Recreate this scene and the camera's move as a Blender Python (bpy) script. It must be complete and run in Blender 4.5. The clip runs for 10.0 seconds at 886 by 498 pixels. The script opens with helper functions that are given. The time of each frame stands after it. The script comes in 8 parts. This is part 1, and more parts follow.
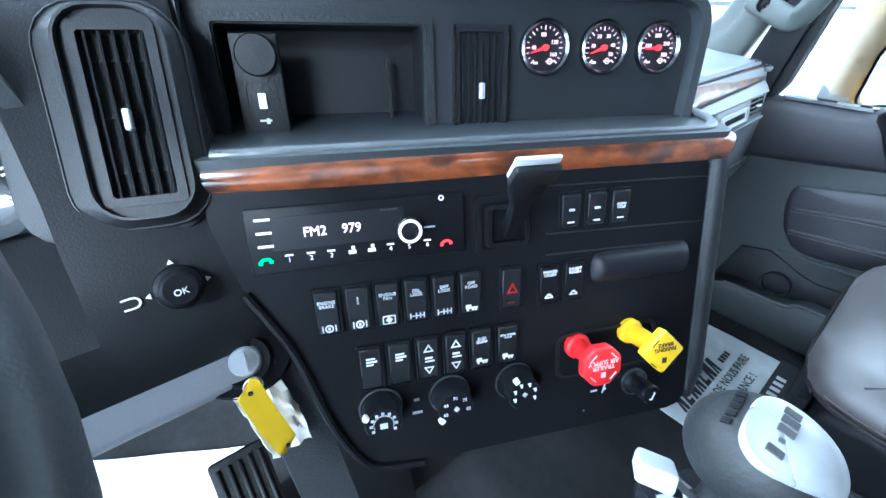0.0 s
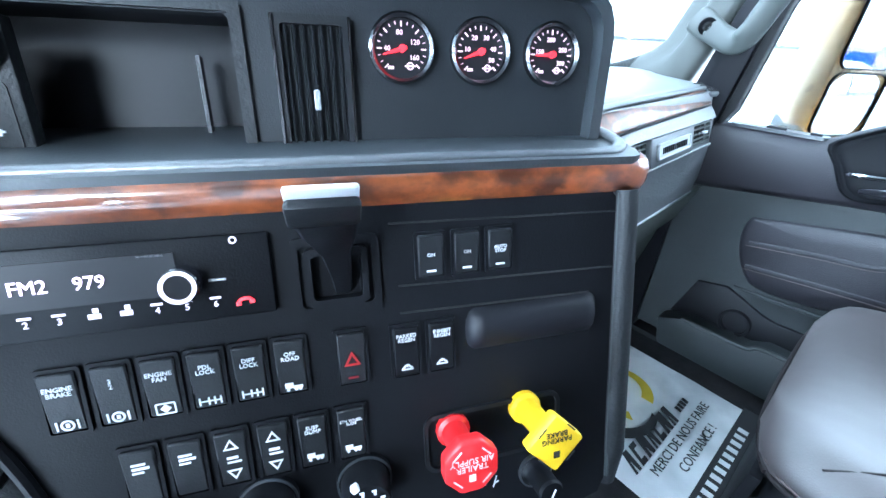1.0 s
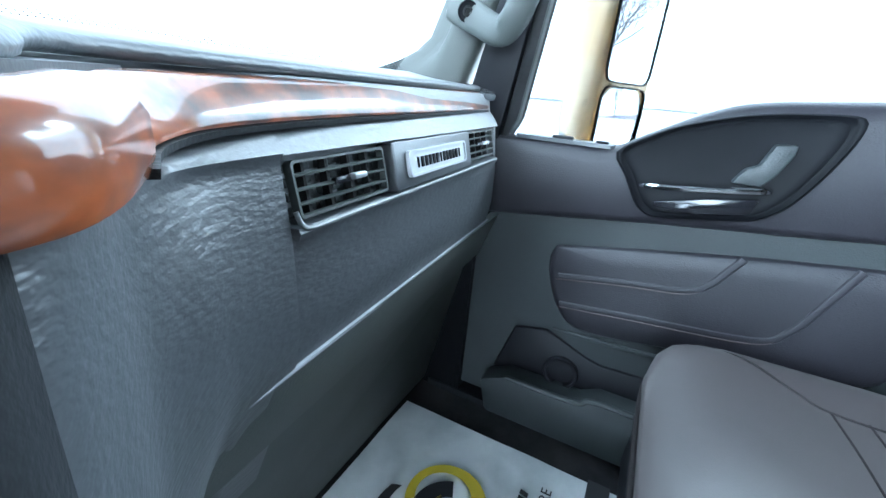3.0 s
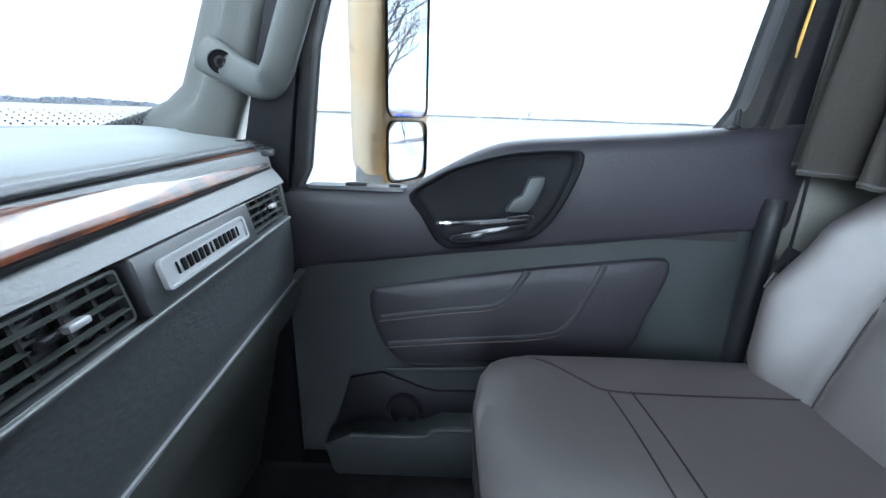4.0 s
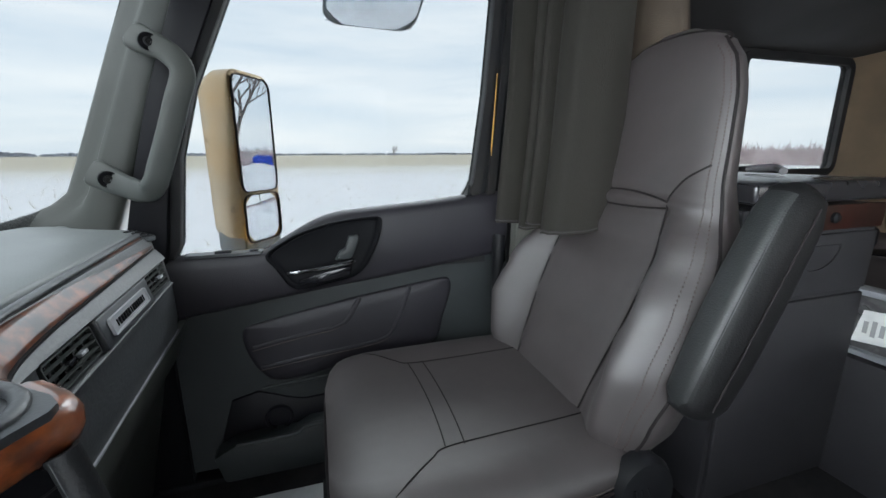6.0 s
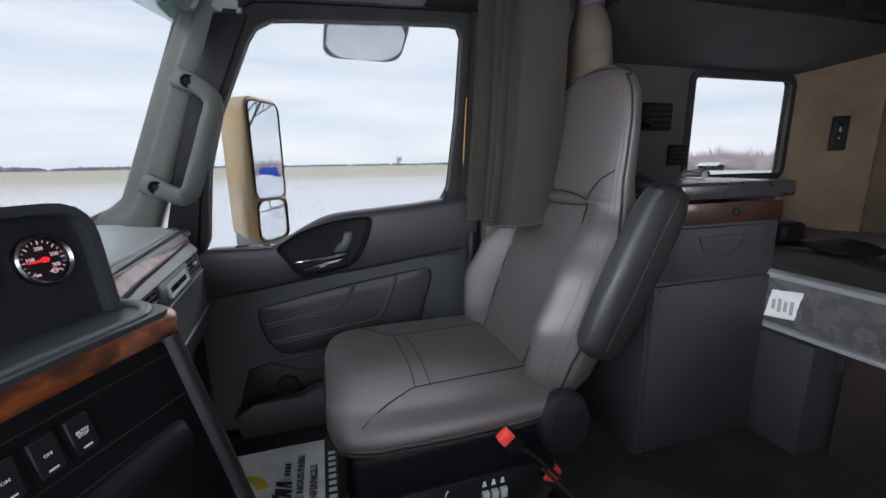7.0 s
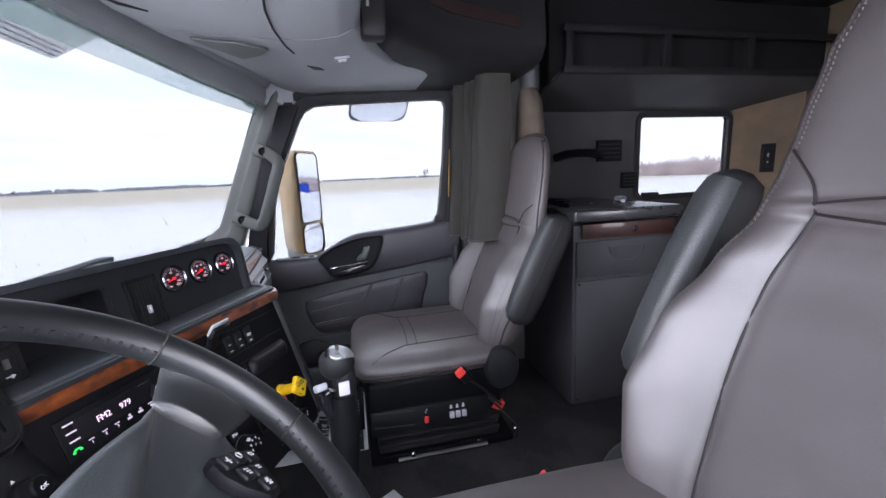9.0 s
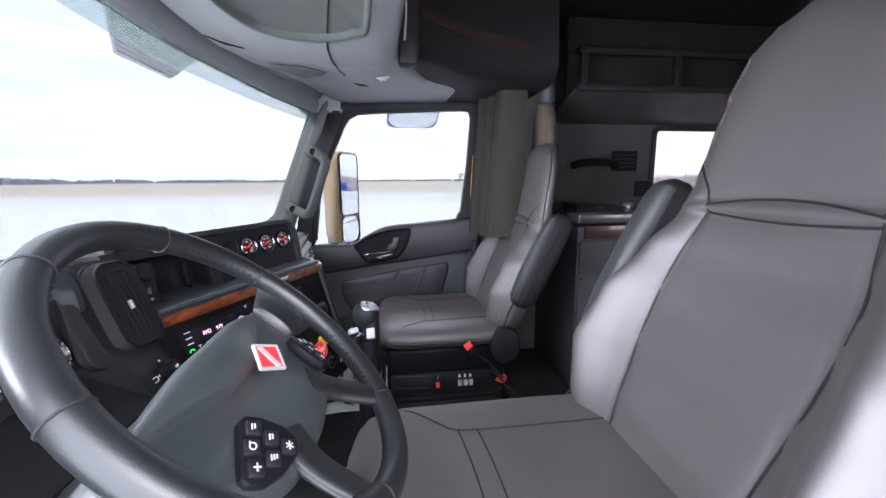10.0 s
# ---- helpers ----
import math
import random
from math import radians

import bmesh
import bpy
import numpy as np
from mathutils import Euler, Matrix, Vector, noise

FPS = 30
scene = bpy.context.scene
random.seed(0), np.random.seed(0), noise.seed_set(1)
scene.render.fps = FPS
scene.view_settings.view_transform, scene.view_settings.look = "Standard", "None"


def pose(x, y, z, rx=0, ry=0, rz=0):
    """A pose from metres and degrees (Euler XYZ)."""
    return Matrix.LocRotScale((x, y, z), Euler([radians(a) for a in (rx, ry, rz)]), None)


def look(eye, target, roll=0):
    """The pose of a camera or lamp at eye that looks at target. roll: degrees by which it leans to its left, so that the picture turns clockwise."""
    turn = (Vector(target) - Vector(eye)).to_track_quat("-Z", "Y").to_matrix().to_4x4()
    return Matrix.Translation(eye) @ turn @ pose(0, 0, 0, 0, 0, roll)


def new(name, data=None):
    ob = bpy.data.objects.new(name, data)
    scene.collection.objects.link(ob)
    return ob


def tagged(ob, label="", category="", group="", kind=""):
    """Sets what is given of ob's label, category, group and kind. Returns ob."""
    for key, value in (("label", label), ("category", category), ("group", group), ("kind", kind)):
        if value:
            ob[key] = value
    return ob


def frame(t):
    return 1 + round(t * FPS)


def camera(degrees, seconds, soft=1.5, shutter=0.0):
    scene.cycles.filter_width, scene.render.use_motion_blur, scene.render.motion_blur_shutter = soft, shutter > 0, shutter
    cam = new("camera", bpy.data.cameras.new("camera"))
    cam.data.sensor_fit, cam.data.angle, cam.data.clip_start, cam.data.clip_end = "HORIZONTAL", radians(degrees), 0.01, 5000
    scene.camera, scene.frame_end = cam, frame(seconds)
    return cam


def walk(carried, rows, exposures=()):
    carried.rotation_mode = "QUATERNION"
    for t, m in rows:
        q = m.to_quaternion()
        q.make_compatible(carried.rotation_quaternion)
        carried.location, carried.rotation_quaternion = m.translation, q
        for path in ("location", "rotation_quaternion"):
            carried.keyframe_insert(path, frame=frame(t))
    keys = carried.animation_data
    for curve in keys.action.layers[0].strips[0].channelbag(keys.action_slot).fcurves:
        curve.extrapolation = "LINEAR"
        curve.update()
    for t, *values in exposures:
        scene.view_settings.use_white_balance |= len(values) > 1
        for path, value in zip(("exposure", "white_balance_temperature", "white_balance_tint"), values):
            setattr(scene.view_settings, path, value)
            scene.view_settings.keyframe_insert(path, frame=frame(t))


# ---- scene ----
from mathutils.bvhtree import BVHTree

cam = camera(95.4, 10.0)
PATH = [
    (0, (0.1350, 0.0979, 0.7960), (1.2228, 1.3950, -0.2689), 1.86),
    (0.5, (0.2214, 0.0964, 0.7832), (1.3406, 1.4038, -0.2357), 2.73),
    (1, (0.3035, 0.0911, 0.7676), (1.4836, 1.3910, -0.1904), 3.26),
    (1.5, (0.4077, 0.0969, 0.7607), (1.6595, 1.3731, -0.1362), 3.80),
    (2, (0.5164, 0.0840, 0.7246), (1.8569, 1.3021, -0.1234), 4.20),
    (2.2, (0.5541, 0.0828, 0.7015), (1.9520, 1.2589, -0.1126), 4.62),
    (3.3, (0.6838, 0.1552, 0.6775), (2.4624, 0.7298, -0.0341), 5.01),
    (3.5, (0.6962, 0.1497, 0.6888), (2.5259, 0.5546, -0.0099), 4.73),
    (4, (0.7098, 0.1286, 0.7364), (2.6097, 0.1334, 0.1116), 2.06),
    (4.5, (0.6598, 0.1078, 0.7945), (2.5611, -0.1530, 0.2314), 0.40),
    (5, (0.5727, 0.0826, 0.8367), (2.4522, -0.3270, 0.2892), 0.25),
    (5.5, (0.4767, 0.0624, 0.8423), (2.3404, -0.4532, 0.3317), 0.11),
    (5.7, (0.4290, 0.0648, 0.8469), (2.2851, -0.4922, 0.3523), 0.08),
    (6.8, (0.1759, 0.0493, 0.8373), (2.0535, -0.5097, 0.4345), -1.04),
    (7, (0.1264, 0.0528, 0.8460), (2.0018, -0.5063, 0.4333), -0.94),
    (7.5, (0.0054, 0.0460, 0.8569), (1.8836, -0.5012, 0.4410), -1.06),
    (8, (-0.1167, 0.0404, 0.8849), (1.7702, -0.4872, 0.4832), -1.49),
    (8.3, (-0.1981, 0.0416, 0.8994), (1.6940, -0.4700, 0.5014), -1.82),
    (8.5, (-0.2529, 0.0365, 0.9106), (1.6479, -0.4486, 0.5207), -2.46),
    (9, (-0.3898, 0.0386, 0.9353), (1.5304, -0.3929, 0.5789), -2.55),
    (9.5, (-0.5289, 0.0346, 0.9442), (1.4126, -0.3144, 0.6139), -1.59),
    (10, (-0.6283, 0.0323, 0.9257), (1.3236, -0.2462, 0.5902), -0.40),
]
EXPOSURES = [(0.0, 2.02, 4950, -1), (1.0, 2.28, 4980, 0), (2.0, 2.10, 5050, -3), (3.6, 1.72, 5350, 1), (4.0, 1.28, 5600, 4), (4.6, 0.55, 6000, 7), (5.5, 0.12, 6250, 6), (7.0, 0.14, 6300, 14), (7.6, 0.32, 6250, 20), (8.2, 0.46, 6200, 21), (9.0, 0.53, 6100, 20), (10.0, 0.58, 6100, 18)]
walk(cam, [(t, look(eye, target, roll)) for t, eye, target, roll in PATH], EXPOSURES)

# ---- daylight: an overcast winter sky and a weak, wide sun ----
world = bpy.data.worlds.new("sky")
scene.world = world
world.use_nodes = True
wt = world.node_tree
wt.nodes.clear()


def wnode(kind, **values):
    n = wt.nodes.new(kind)
    for key, value in values.items():
        n.inputs[key].default_value = value
    return n


w_out = wt.nodes.new("ShaderNodeOutputWorld")
w_bg = wnode("ShaderNodeBackground", Strength=8.5)
w_sky = wt.nodes.new("ShaderNodeTexSky")
w_sky.sky_type, w_sky.sun_disc = "NISHITA", False
w_sky.sun_elevation, w_sky.sun_rotation = radians(24), radians(235)
w_sky_level = wt.nodes.new("ShaderNodeVectorMath")
w_sky_level.operation = "SCALE"
w_sky_level.inputs["Scale"].default_value = 0.09
w_coord = wt.nodes.new("ShaderNodeTexCoord")
w_map = wt.nodes.new("ShaderNodeMapping")
w_map.inputs["Scale"].default_value = (0.9, 0.9, 7.0)
w_noise = wnode("ShaderNodeTexNoise", Scale=2.2, Detail=5.0, Roughness=0.55)
w_ramp = wt.nodes.new("ShaderNodeValToRGB")
w_ramp.color_ramp.elements[0].position, w_ramp.color_ramp.elements[0].color = 0.34, (0.70, 0.77, 0.85, 1)
w_ramp.color_ramp.elements[1].position, w_ramp.color_ramp.elements[1].color = 0.64, (0.92, 0.93, 0.95, 1)
w_mix = wt.nodes.new("ShaderNodeMixRGB")
w_mix.inputs["Fac"].default_value = 0.93
wt.links.new(w_coord.outputs["Generated"], w_map.inputs["Vector"])
wt.links.new(w_map.outputs["Vector"], w_noise.inputs["Vector"])
wt.links.new(w_noise.outputs["Fac"], w_ramp.inputs["Fac"])
wt.links.new(w_sky.outputs["Color"], w_sky_level.inputs[0])
wt.links.new(w_sky_level.outputs["Vector"], w_mix.inputs["Color1"])
wt.links.new(w_ramp.outputs["Color"], w_mix.inputs["Color2"])
wt.links.new(w_mix.outputs["Color"], w_bg.inputs["Color"])
wt.links.new(w_bg.outputs["Background"], w_out.inputs["Surface"])

sun = new("sun", bpy.data.lights.new("sun", "SUN"))
sun.data.energy, sun.data.angle, sun.data.color = 1.8, radians(20), (1.0, 0.95, 0.88)
sun.matrix_world = look((-8, -6, 6), (0, 0, 0))

# daylight that falls in through the driver's open doorway
door_light = new("doorway_light", bpy.data.lights.new("doorway_light", "AREA"))
door_light.data.shape, door_light.data.size, door_light.data.size_y = "RECTANGLE", 1.1, 1.3
door_light.data.energy, door_light.data.color = 2.5, (0.95, 0.97, 1.0)
door_light.matrix_world = look((-1.05, 0.10, 0.98), (0.2, -0.40, 0.75))

# daylight that falls in steeply through the windscreen
screen_light = new("windscreen_light", bpy.data.lights.new("windscreen_light", "AREA"))
screen_light.data.shape, screen_light.data.size, screen_light.data.size_y = "RECTANGLE", 1.9, 0.8
screen_light.data.energy, screen_light.data.color = 40.0, (0.93, 0.97, 1.0)
screen_light.matrix_world = look((0.45, 1.15, 1.95), (0.45, 0.0, 0.6))

# daylight through the driver's end of the windscreen
left_light = new("windscreen_light_left", bpy.data.lights.new("windscreen_light_left", "AREA"))
left_light.data.shape, left_light.data.size, left_light.data.size_y = "RECTANGLE", 0.60, 0.44
left_light.data.energy, left_light.data.color, left_light.data.spread = 8.0, (0.93, 0.97, 1.0), radians(72)
left_light.matrix_world = look((-0.20, 0.60, 1.04), (0.92, -0.60, 0.96))

driver_light = new("windscreen_light_driver", bpy.data.lights.new("windscreen_light_driver", "AREA"))
driver_light.data.shape, driver_light.data.size, driver_light.data.size_y = "RECTANGLE", 0.60, 0.44
driver_light.data.energy, driver_light.data.color, driver_light.data.spread = 5.4, (0.96, 0.97, 1.0), radians(85)
driver_light.matrix_world = look((-0.36, 0.66, 1.08), (-0.15, -0.55, 0.85))

# daylight that falls in steeply through the passenger's window
side_light = new("passenger_window_light", bpy.data.lights.new("passenger_window_light", "AREA"))
side_light.data.shape, side_light.data.size, side_light.data.size_y = "RECTANGLE", 2.4, 1.0
side_light.data.energy, side_light.data.color = 105.0, (0.93, 0.97, 1.0)
side_light.matrix_world = look((4.0, -0.9, 2.7), (0.8, 0.1, 0.7))

# daylight through the sleeper window on the driver's side
sleeper_light = new("sleeper_window_light", bpy.data.lights.new("sleeper_window_light", "AREA"))
sleeper_light.data.shape, sleeper_light.data.size, sleeper_light.data.size_y = "RECTANGLE", 0.52, 0.36
sleeper_light.data.energy, sleeper_light.data.color = 1.6, (1.0, 0.97, 0.92)
sleeper_light.matrix_world = look((-0.72, -1.84, 0.99), (1.2, -1.9, 0.8))

# ---- materials ----
def material(name, base, rough=0.5, metal=0.0, var=0.12, scale=8.0, grain=0.0, grain_scale=300.0, coat=0.0,
             second=None, second_scale=2.0, second_at=(0.45, 0.6), spec=0.5, rough_var=0.1, stretch=(1, 1, 1), sheen=0.0, ior=1.5, coat_ior=1.5, puff=0.0, puff_scale=11.0):
    """A procedural surface: two colours mixed by large stains, a fine shift of tone, uneven gloss and fine relief."""
    m = bpy.data.materials.new(name)
    m.use_nodes = True
    nt = m.node_tree
    b = nt.nodes["Principled BSDF"]
    co = nt.nodes.new("ShaderNodeTexCoord")
    mp = nt.nodes.new("ShaderNodeMapping")
    mp.inputs["Scale"].default_value = stretch
    nt.links.new(co.outputs["Object"], mp.inputs["Vector"])

    def noise_at(s, detail=4.0):
        n = nt.nodes.new("ShaderNodeTexNoise")
        n.inputs["Scale"].default_value, n.inputs["Detail"].default_value = s, detail
        nt.links.new(mp.outputs["Vector"], n.inputs["Vector"])
        return n

    fine = noise_at(scale)
    lo = tuple(c * (1 - var) for c in base)
    hi = tuple(min(1, c * (1 + var)) for c in base)
    ramp = nt.nodes.new("ShaderNodeValToRGB")
    ramp.color_ramp.elements[0].position, ramp.color_ramp.elements[0].color = 0.3, (*lo, 1)
    ramp.color_ramp.elements[1].position, ramp.color_ramp.elements[1].color = 0.7, (*hi, 1)
    nt.links.new(fine.outputs["Fac"], ramp.inputs["Fac"])
    col = ramp.outputs["Color"]
    if second:
        big = noise_at(second_scale, 6.0)
        edge = nt.nodes.new("ShaderNodeMapRange")
        edge.inputs["From Min"].default_value, edge.inputs["From Max"].default_value = second_at
        mix = nt.nodes.new("ShaderNodeMixRGB")
        mix.inputs["Color2"].default_value = (*second, 1)
        nt.links.new(big.outputs["Fac"], edge.inputs["Value"])
        nt.links.new(edge.outputs["Result"], mix.inputs["Fac"])
        nt.links.new(col, mix.inputs["Color1"])
        col = mix.outputs["Color"]
    nt.links.new(col, b.inputs["Base Color"])
    wear = noise_at(scale * 0.6, 3.0)
    rr = nt.nodes.new("ShaderNodeMapRange")
    rr.inputs["To Min"].default_value, rr.inputs["To Max"].default_value = max(0.02, rough - rough_var), min(1, rough + rough_var)
    nt.links.new(wear.outputs["Fac"], rr.inputs["Value"])
    nt.links.new(rr.outputs["Result"], b.inputs["Roughness"])
    b.inputs["Metallic"].default_value = metal
    b.inputs["Specular IOR Level"].default_value = spec
    b.inputs["Coat Weight"].default_value = coat
    b.inputs["Coat Roughness"].default_value = 0.06
    b.inputs["IOR"].default_value = ior
    b.inputs["Coat IOR"].default_value = coat_ior
    b.inputs["Sheen Weight"].default_value = sheen
    if grain:
        g = noise_at(grain_scale, 2.0)
        bump = nt.nodes.new("ShaderNodeBump")
        bump.inputs["Strength"].default_value, bump.inputs["Distance"].default_value = grain, 0.0015
        nt.links.new(g.outputs["Fac"], bump.inputs["Height"])
        if puff:
            soft = noise_at(puff_scale, 2.0)
            pillow = nt.nodes.new("ShaderNodeBump")
            pillow.inputs["Strength"].default_value, pillow.inputs["Distance"].default_value = puff, 0.012
            nt.links.new(soft.outputs["Fac"], pillow.inputs["Height"])
            nt.links.new(pillow.outputs["Normal"], bump.inputs["Normal"])
        nt.links.new(bump.outputs["Normal"], b.inputs["Normal"])
    return m


def glowing(name, colour, strength):
    m = bpy.data.materials.new(name)
    m.use_nodes = True
    b = m.node_tree.nodes["Principled BSDF"]
    b.inputs["Base Color"].default_value = (*[c * 0.3 for c in colour], 1)
    b.inputs["Emission Color"].default_value = (*colour, 1)
    b.inputs["Emission Strength"].default_value = strength
    return m


black_plastic = material("black_plastic", (0.0068, 0.0072, 0.0086), 0.50, spec=0.24, grain=0.16, grain_scale=700, var=0.2)
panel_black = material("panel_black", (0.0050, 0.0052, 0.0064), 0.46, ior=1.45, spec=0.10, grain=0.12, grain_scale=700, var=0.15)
# Lighter than panel_black: the glare over the dials is put into its colour.
hazed_black = material("hazed_black", (0.0125, 0.0140, 0.0164), 0.52, spec=0.26, grain=0.16, grain_scale=700, var=0.15)
gloss_black = material("gloss_black", (0.008, 0.008, 0.010), 0.14, var=0.1, rough_var=0.04)
dash_grey = material("dash_grey", (0.014, 0.017, 0.0205), 0.40, ior=1.9, grain=0.16, grain_scale=420, var=0.12)
dash_grain = material("dash_grain", (0.021, 0.0238, 0.0278), 0.42, ior=2.1, grain=0.55, grain_scale=190, var=0.10, stretch=(0.55, 1, 1.3))
dash_dark = material("dash_dark", (0.0085, 0.0092, 0.0106), 0.55, spec=0.3, grain=0.4, grain_scale=260, var=0.15)
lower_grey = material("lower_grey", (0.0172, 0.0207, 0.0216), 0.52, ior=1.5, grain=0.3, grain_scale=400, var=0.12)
# Grey paled to put the sky's sheen on the dash top into colour.
paled_grey = material("paled_grey", (0.125, 0.136, 0.136), 0.42, ior=2.0, grain=0.3, grain_scale=350, var=0.08)
pillar_beige = material("pillar_beige", (0.105, 0.104, 0.094), 0.6, grain=0.3, grain_scale=400, var=0.06)
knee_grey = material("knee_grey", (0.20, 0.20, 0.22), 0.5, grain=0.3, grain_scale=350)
door_soft = material("door_soft", (0.0135, 0.0122, 0.0162), 0.50, ior=1.5, grain=0.4, grain_scale=420, var=0.15)
trim_grey = material("trim_grey", (0.051, 0.055, 0.050), 0.50, grain=0.25, grain_scale=420, var=0.06, second=(0.046, 0.052, 0.049), second_scale=3)
headliner_grey = material("headliner_grey", (0.20, 0.204, 0.212), 0.6, grain=0.2, grain_scale=500, var=0.05, second=(0.178, 0.182, 0.19), second_scale=2)
silver_trim = material("silver_trim", (0.46, 0.47, 0.49), 0.32, metal=0.5, grain=0.1, grain_scale=600, var=0.05)
wood_trim = material("wood_trim", (0.165, 0.044, 0.012), 0.30, var=0.5, scale=48, coat=1.0, second=(0.034, 0.0095, 0.004),
                     second_scale=27, second_at=(0.43, 0.60), stretch=(1, 1, 1.5), rough_var=0.05, coat_ior=2.1)
dark_wood = material("dark_wood", (0.014, 0.0040, 0.003), 0.6, var=0.4, scale=18, second=(0.012, 0.004, 0.003), second_scale=12, coat=0.05)
drawer_wood = material("drawer_wood", (0.028, 0.0062, 0.0036), 0.45, var=0.4, scale=18, second=(0.016, 0.0044, 0.0026), second_scale=12, coat=0.3)
leather = material("leather", (0.0205, 0.0145, 0.0148), 0.60, ior=1.95, puff=0.26, grain=0.13, grain_scale=520, var=0.18, scale=14, rough_var=0.08,
                   second=(0.0185, 0.0123, 0.0128), second_scale=5)
leather_edge = material("leather_edge", (0.0065, 0.0045, 0.005), 0.65, spec=0.3, grain=0.2, grain_scale=500)
thread = material("thread", (0.075, 0.058, 0.055), 0.8)
# One vinyl in two tones: shaded side and lit front are painted in.
armrest_shaded = material("armrest_shaded", (0.0055, 0.0055, 0.006), 0.55, spec=0.3, grain=0.35, grain_scale=350)
armrest_lit = material("armrest_lit", (0.0105, 0.0118, 0.0122), 0.50, ior=1.55, grain=0.35, grain_scale=350)
knob_black = material("knob_black", (0.0070, 0.0074, 0.0078), 0.58, spec=0.22, grain=0.3, grain_scale=350)
wheel_leather = material("wheel_leather", (0.0075, 0.0082, 0.0090), 0.38, ior=1.5, grain=0.12, grain_scale=500, second=(0.008, 0.009, 0.010), second_scale=9)
hub_plastic = material("hub_plastic", (0.019, 0.0235, 0.025), 0.36, ior=2.0, grain=0.28, grain_scale=650)
rubber = material("rubber", (0.0075, 0.0075, 0.0085), 0.75, spec=0.3, grain=0.5, grain_scale=260, second=(0.014, 0.013, 0.0125), second_scale=6)
carpet = material("carpet", (0.008, 0.0075, 0.009), 0.95, grain=0.9, grain_scale=420, var=0.35, scale=60, second=(0.022, 0.020, 0.021), second_scale=5)
chrome = material("chrome", (0.78, 0.78, 0.80), 0.10, metal=1.0, var=0.03, rough_var=0.04)
dull_chrome = material("dull_chrome", (0.17, 0.17, 0.18), 0.22, metal=1.0, var=0.05)
steel = material("steel", (0.42, 0.42, 0.43), 0.32, metal=1.0, var=0.15)
white_mark = material("white_mark", (0.60, 0.60, 0.62), 0.5, var=0.05)
grey_mark = material("grey_mark", (0.36, 0.36, 0.38), 0.6, var=0.05)
dim_mark = material("dim_mark", (0.16, 0.16, 0.17), 0.6, var=0.05)
red_plastic = material("red_plastic", (0.55, 0.012, 0.015), 0.38, var=0.08)
dark_red = material("dark_red", (0.14, 0.008, 0.012), 0.4)
buckle_red = material("buckle_red", (0.62, 0.045, 0.035), 0.4)
yellow_plastic = material("yellow_plastic", (0.80, 0.50, 0.006), 0.38, var=0.06)
yellow_tag = material("yellow_tag", (0.92, 0.60, 0.008), 0.5, var=0.06)
paper_white = material("paper_white", (0.78, 0.79, 0.79), 0.75, var=0.04, grain=0.5, grain_scale=30, second=(0.58, 0.60, 0.60), second_scale=6)
print_black = material("print_black", (0.02, 0.02, 0.022), 0.6)
print_yellow = material("print_yellow", (0.62, 0.47, 0.03), 0.6)
curtain_cloth = material("curtain_cloth", (0.022, 0.0203, 0.0175), 0.75, spec=0.12, grain=0.5, grain_scale=600, var=0.10, stretch=(1, 1, 0.3))
post_cloth = material("post_cloth", (0.052, 0.040, 0.030), 0.8, spec=0.2, grain=0.3, grain_scale=400, second=(0.040, 0.031, 0.024), second_scale=7)
tan_cloth = material("tan_cloth", (0.098, 0.069, 0.042), 0.9, grain=0.4, grain_scale=400, second=(0.068, 0.048, 0.030), second_scale=3)
sleeper_grey = material("sleeper_grey", (0.024, 0.0222, 0.0228), 0.7, grain=0.3, grain_scale=350, second=(0.018, 0.0168, 0.0175), second_scale=3)
cabinet_grey = material("cabinet_grey", (0.021, 0.0203, 0.0238), 0.6, grain=0.2, grain_scale=400)
worktop_grey = material("worktop_grey", (0.022, 0.0215, 0.024), 0.26, ior=1.6, grain=0.05, grain_scale=300, rough_var=0.06)
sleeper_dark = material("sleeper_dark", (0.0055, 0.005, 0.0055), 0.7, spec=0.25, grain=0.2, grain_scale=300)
bunk_vinyl = material("bunk_vinyl", (0.105, 0.103, 0.108), 0.45, grain=0.6, grain_scale=60, second=(0.07, 0.069, 0.073), second_scale=24, second_at=(0.48, 0.54))
bunk_edge_grey = material("bunk_edge_grey", (0.24, 0.25, 0.27), 0.5)
cabinet_brown = material("cabinet_brown", (0.024, 0.0165, 0.0178), 0.6, grain=0.4, grain_scale=120, second=(0.016, 0.012, 0.013), second_scale=5)
plate_silver = material("plate_silver", (0.42, 0.43, 0.45), 0.34, metal=0.2, grain=0.1, grain_scale=600, var=0.06)
cap_silver = material("cap_silver", (0.31, 0.32, 0.33), 0.28, metal=0.6, var=0.04)
bag_film = material("bag_film", (0.62, 0.60, 0.56), 0.35, var=0.1, scale=40, grain=0.8, grain_scale=60)
# Gold tones put the truck body's reflection into the housing's colour.
gold_sheen_housing = material("gold_sheen_housing", (0.70, 0.56, 0.38), 0.30, var=0.05, second=(0.66, 0.40, 0.15), second_scale=2, metal=0.35)
housing_grey = material("housing_grey", (0.30, 0.33, 0.35), 0.45)
truck_gold = material("truck_gold", (0.55, 0.33, 0.08), 0.35)
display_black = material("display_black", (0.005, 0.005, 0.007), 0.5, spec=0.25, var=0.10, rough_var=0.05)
dial_face = material("dial_face", (0.010, 0.010, 0.012), 0.35)
display_text = glowing("display_text", (1.0, 0.72, 0.92), 0.9)
icon_light = glowing("icon_light", (0.95, 0.80, 0.95), 0.4)
dial_light = glowing("dial_light", (1.0, 0.62, 0.70), 0.40)
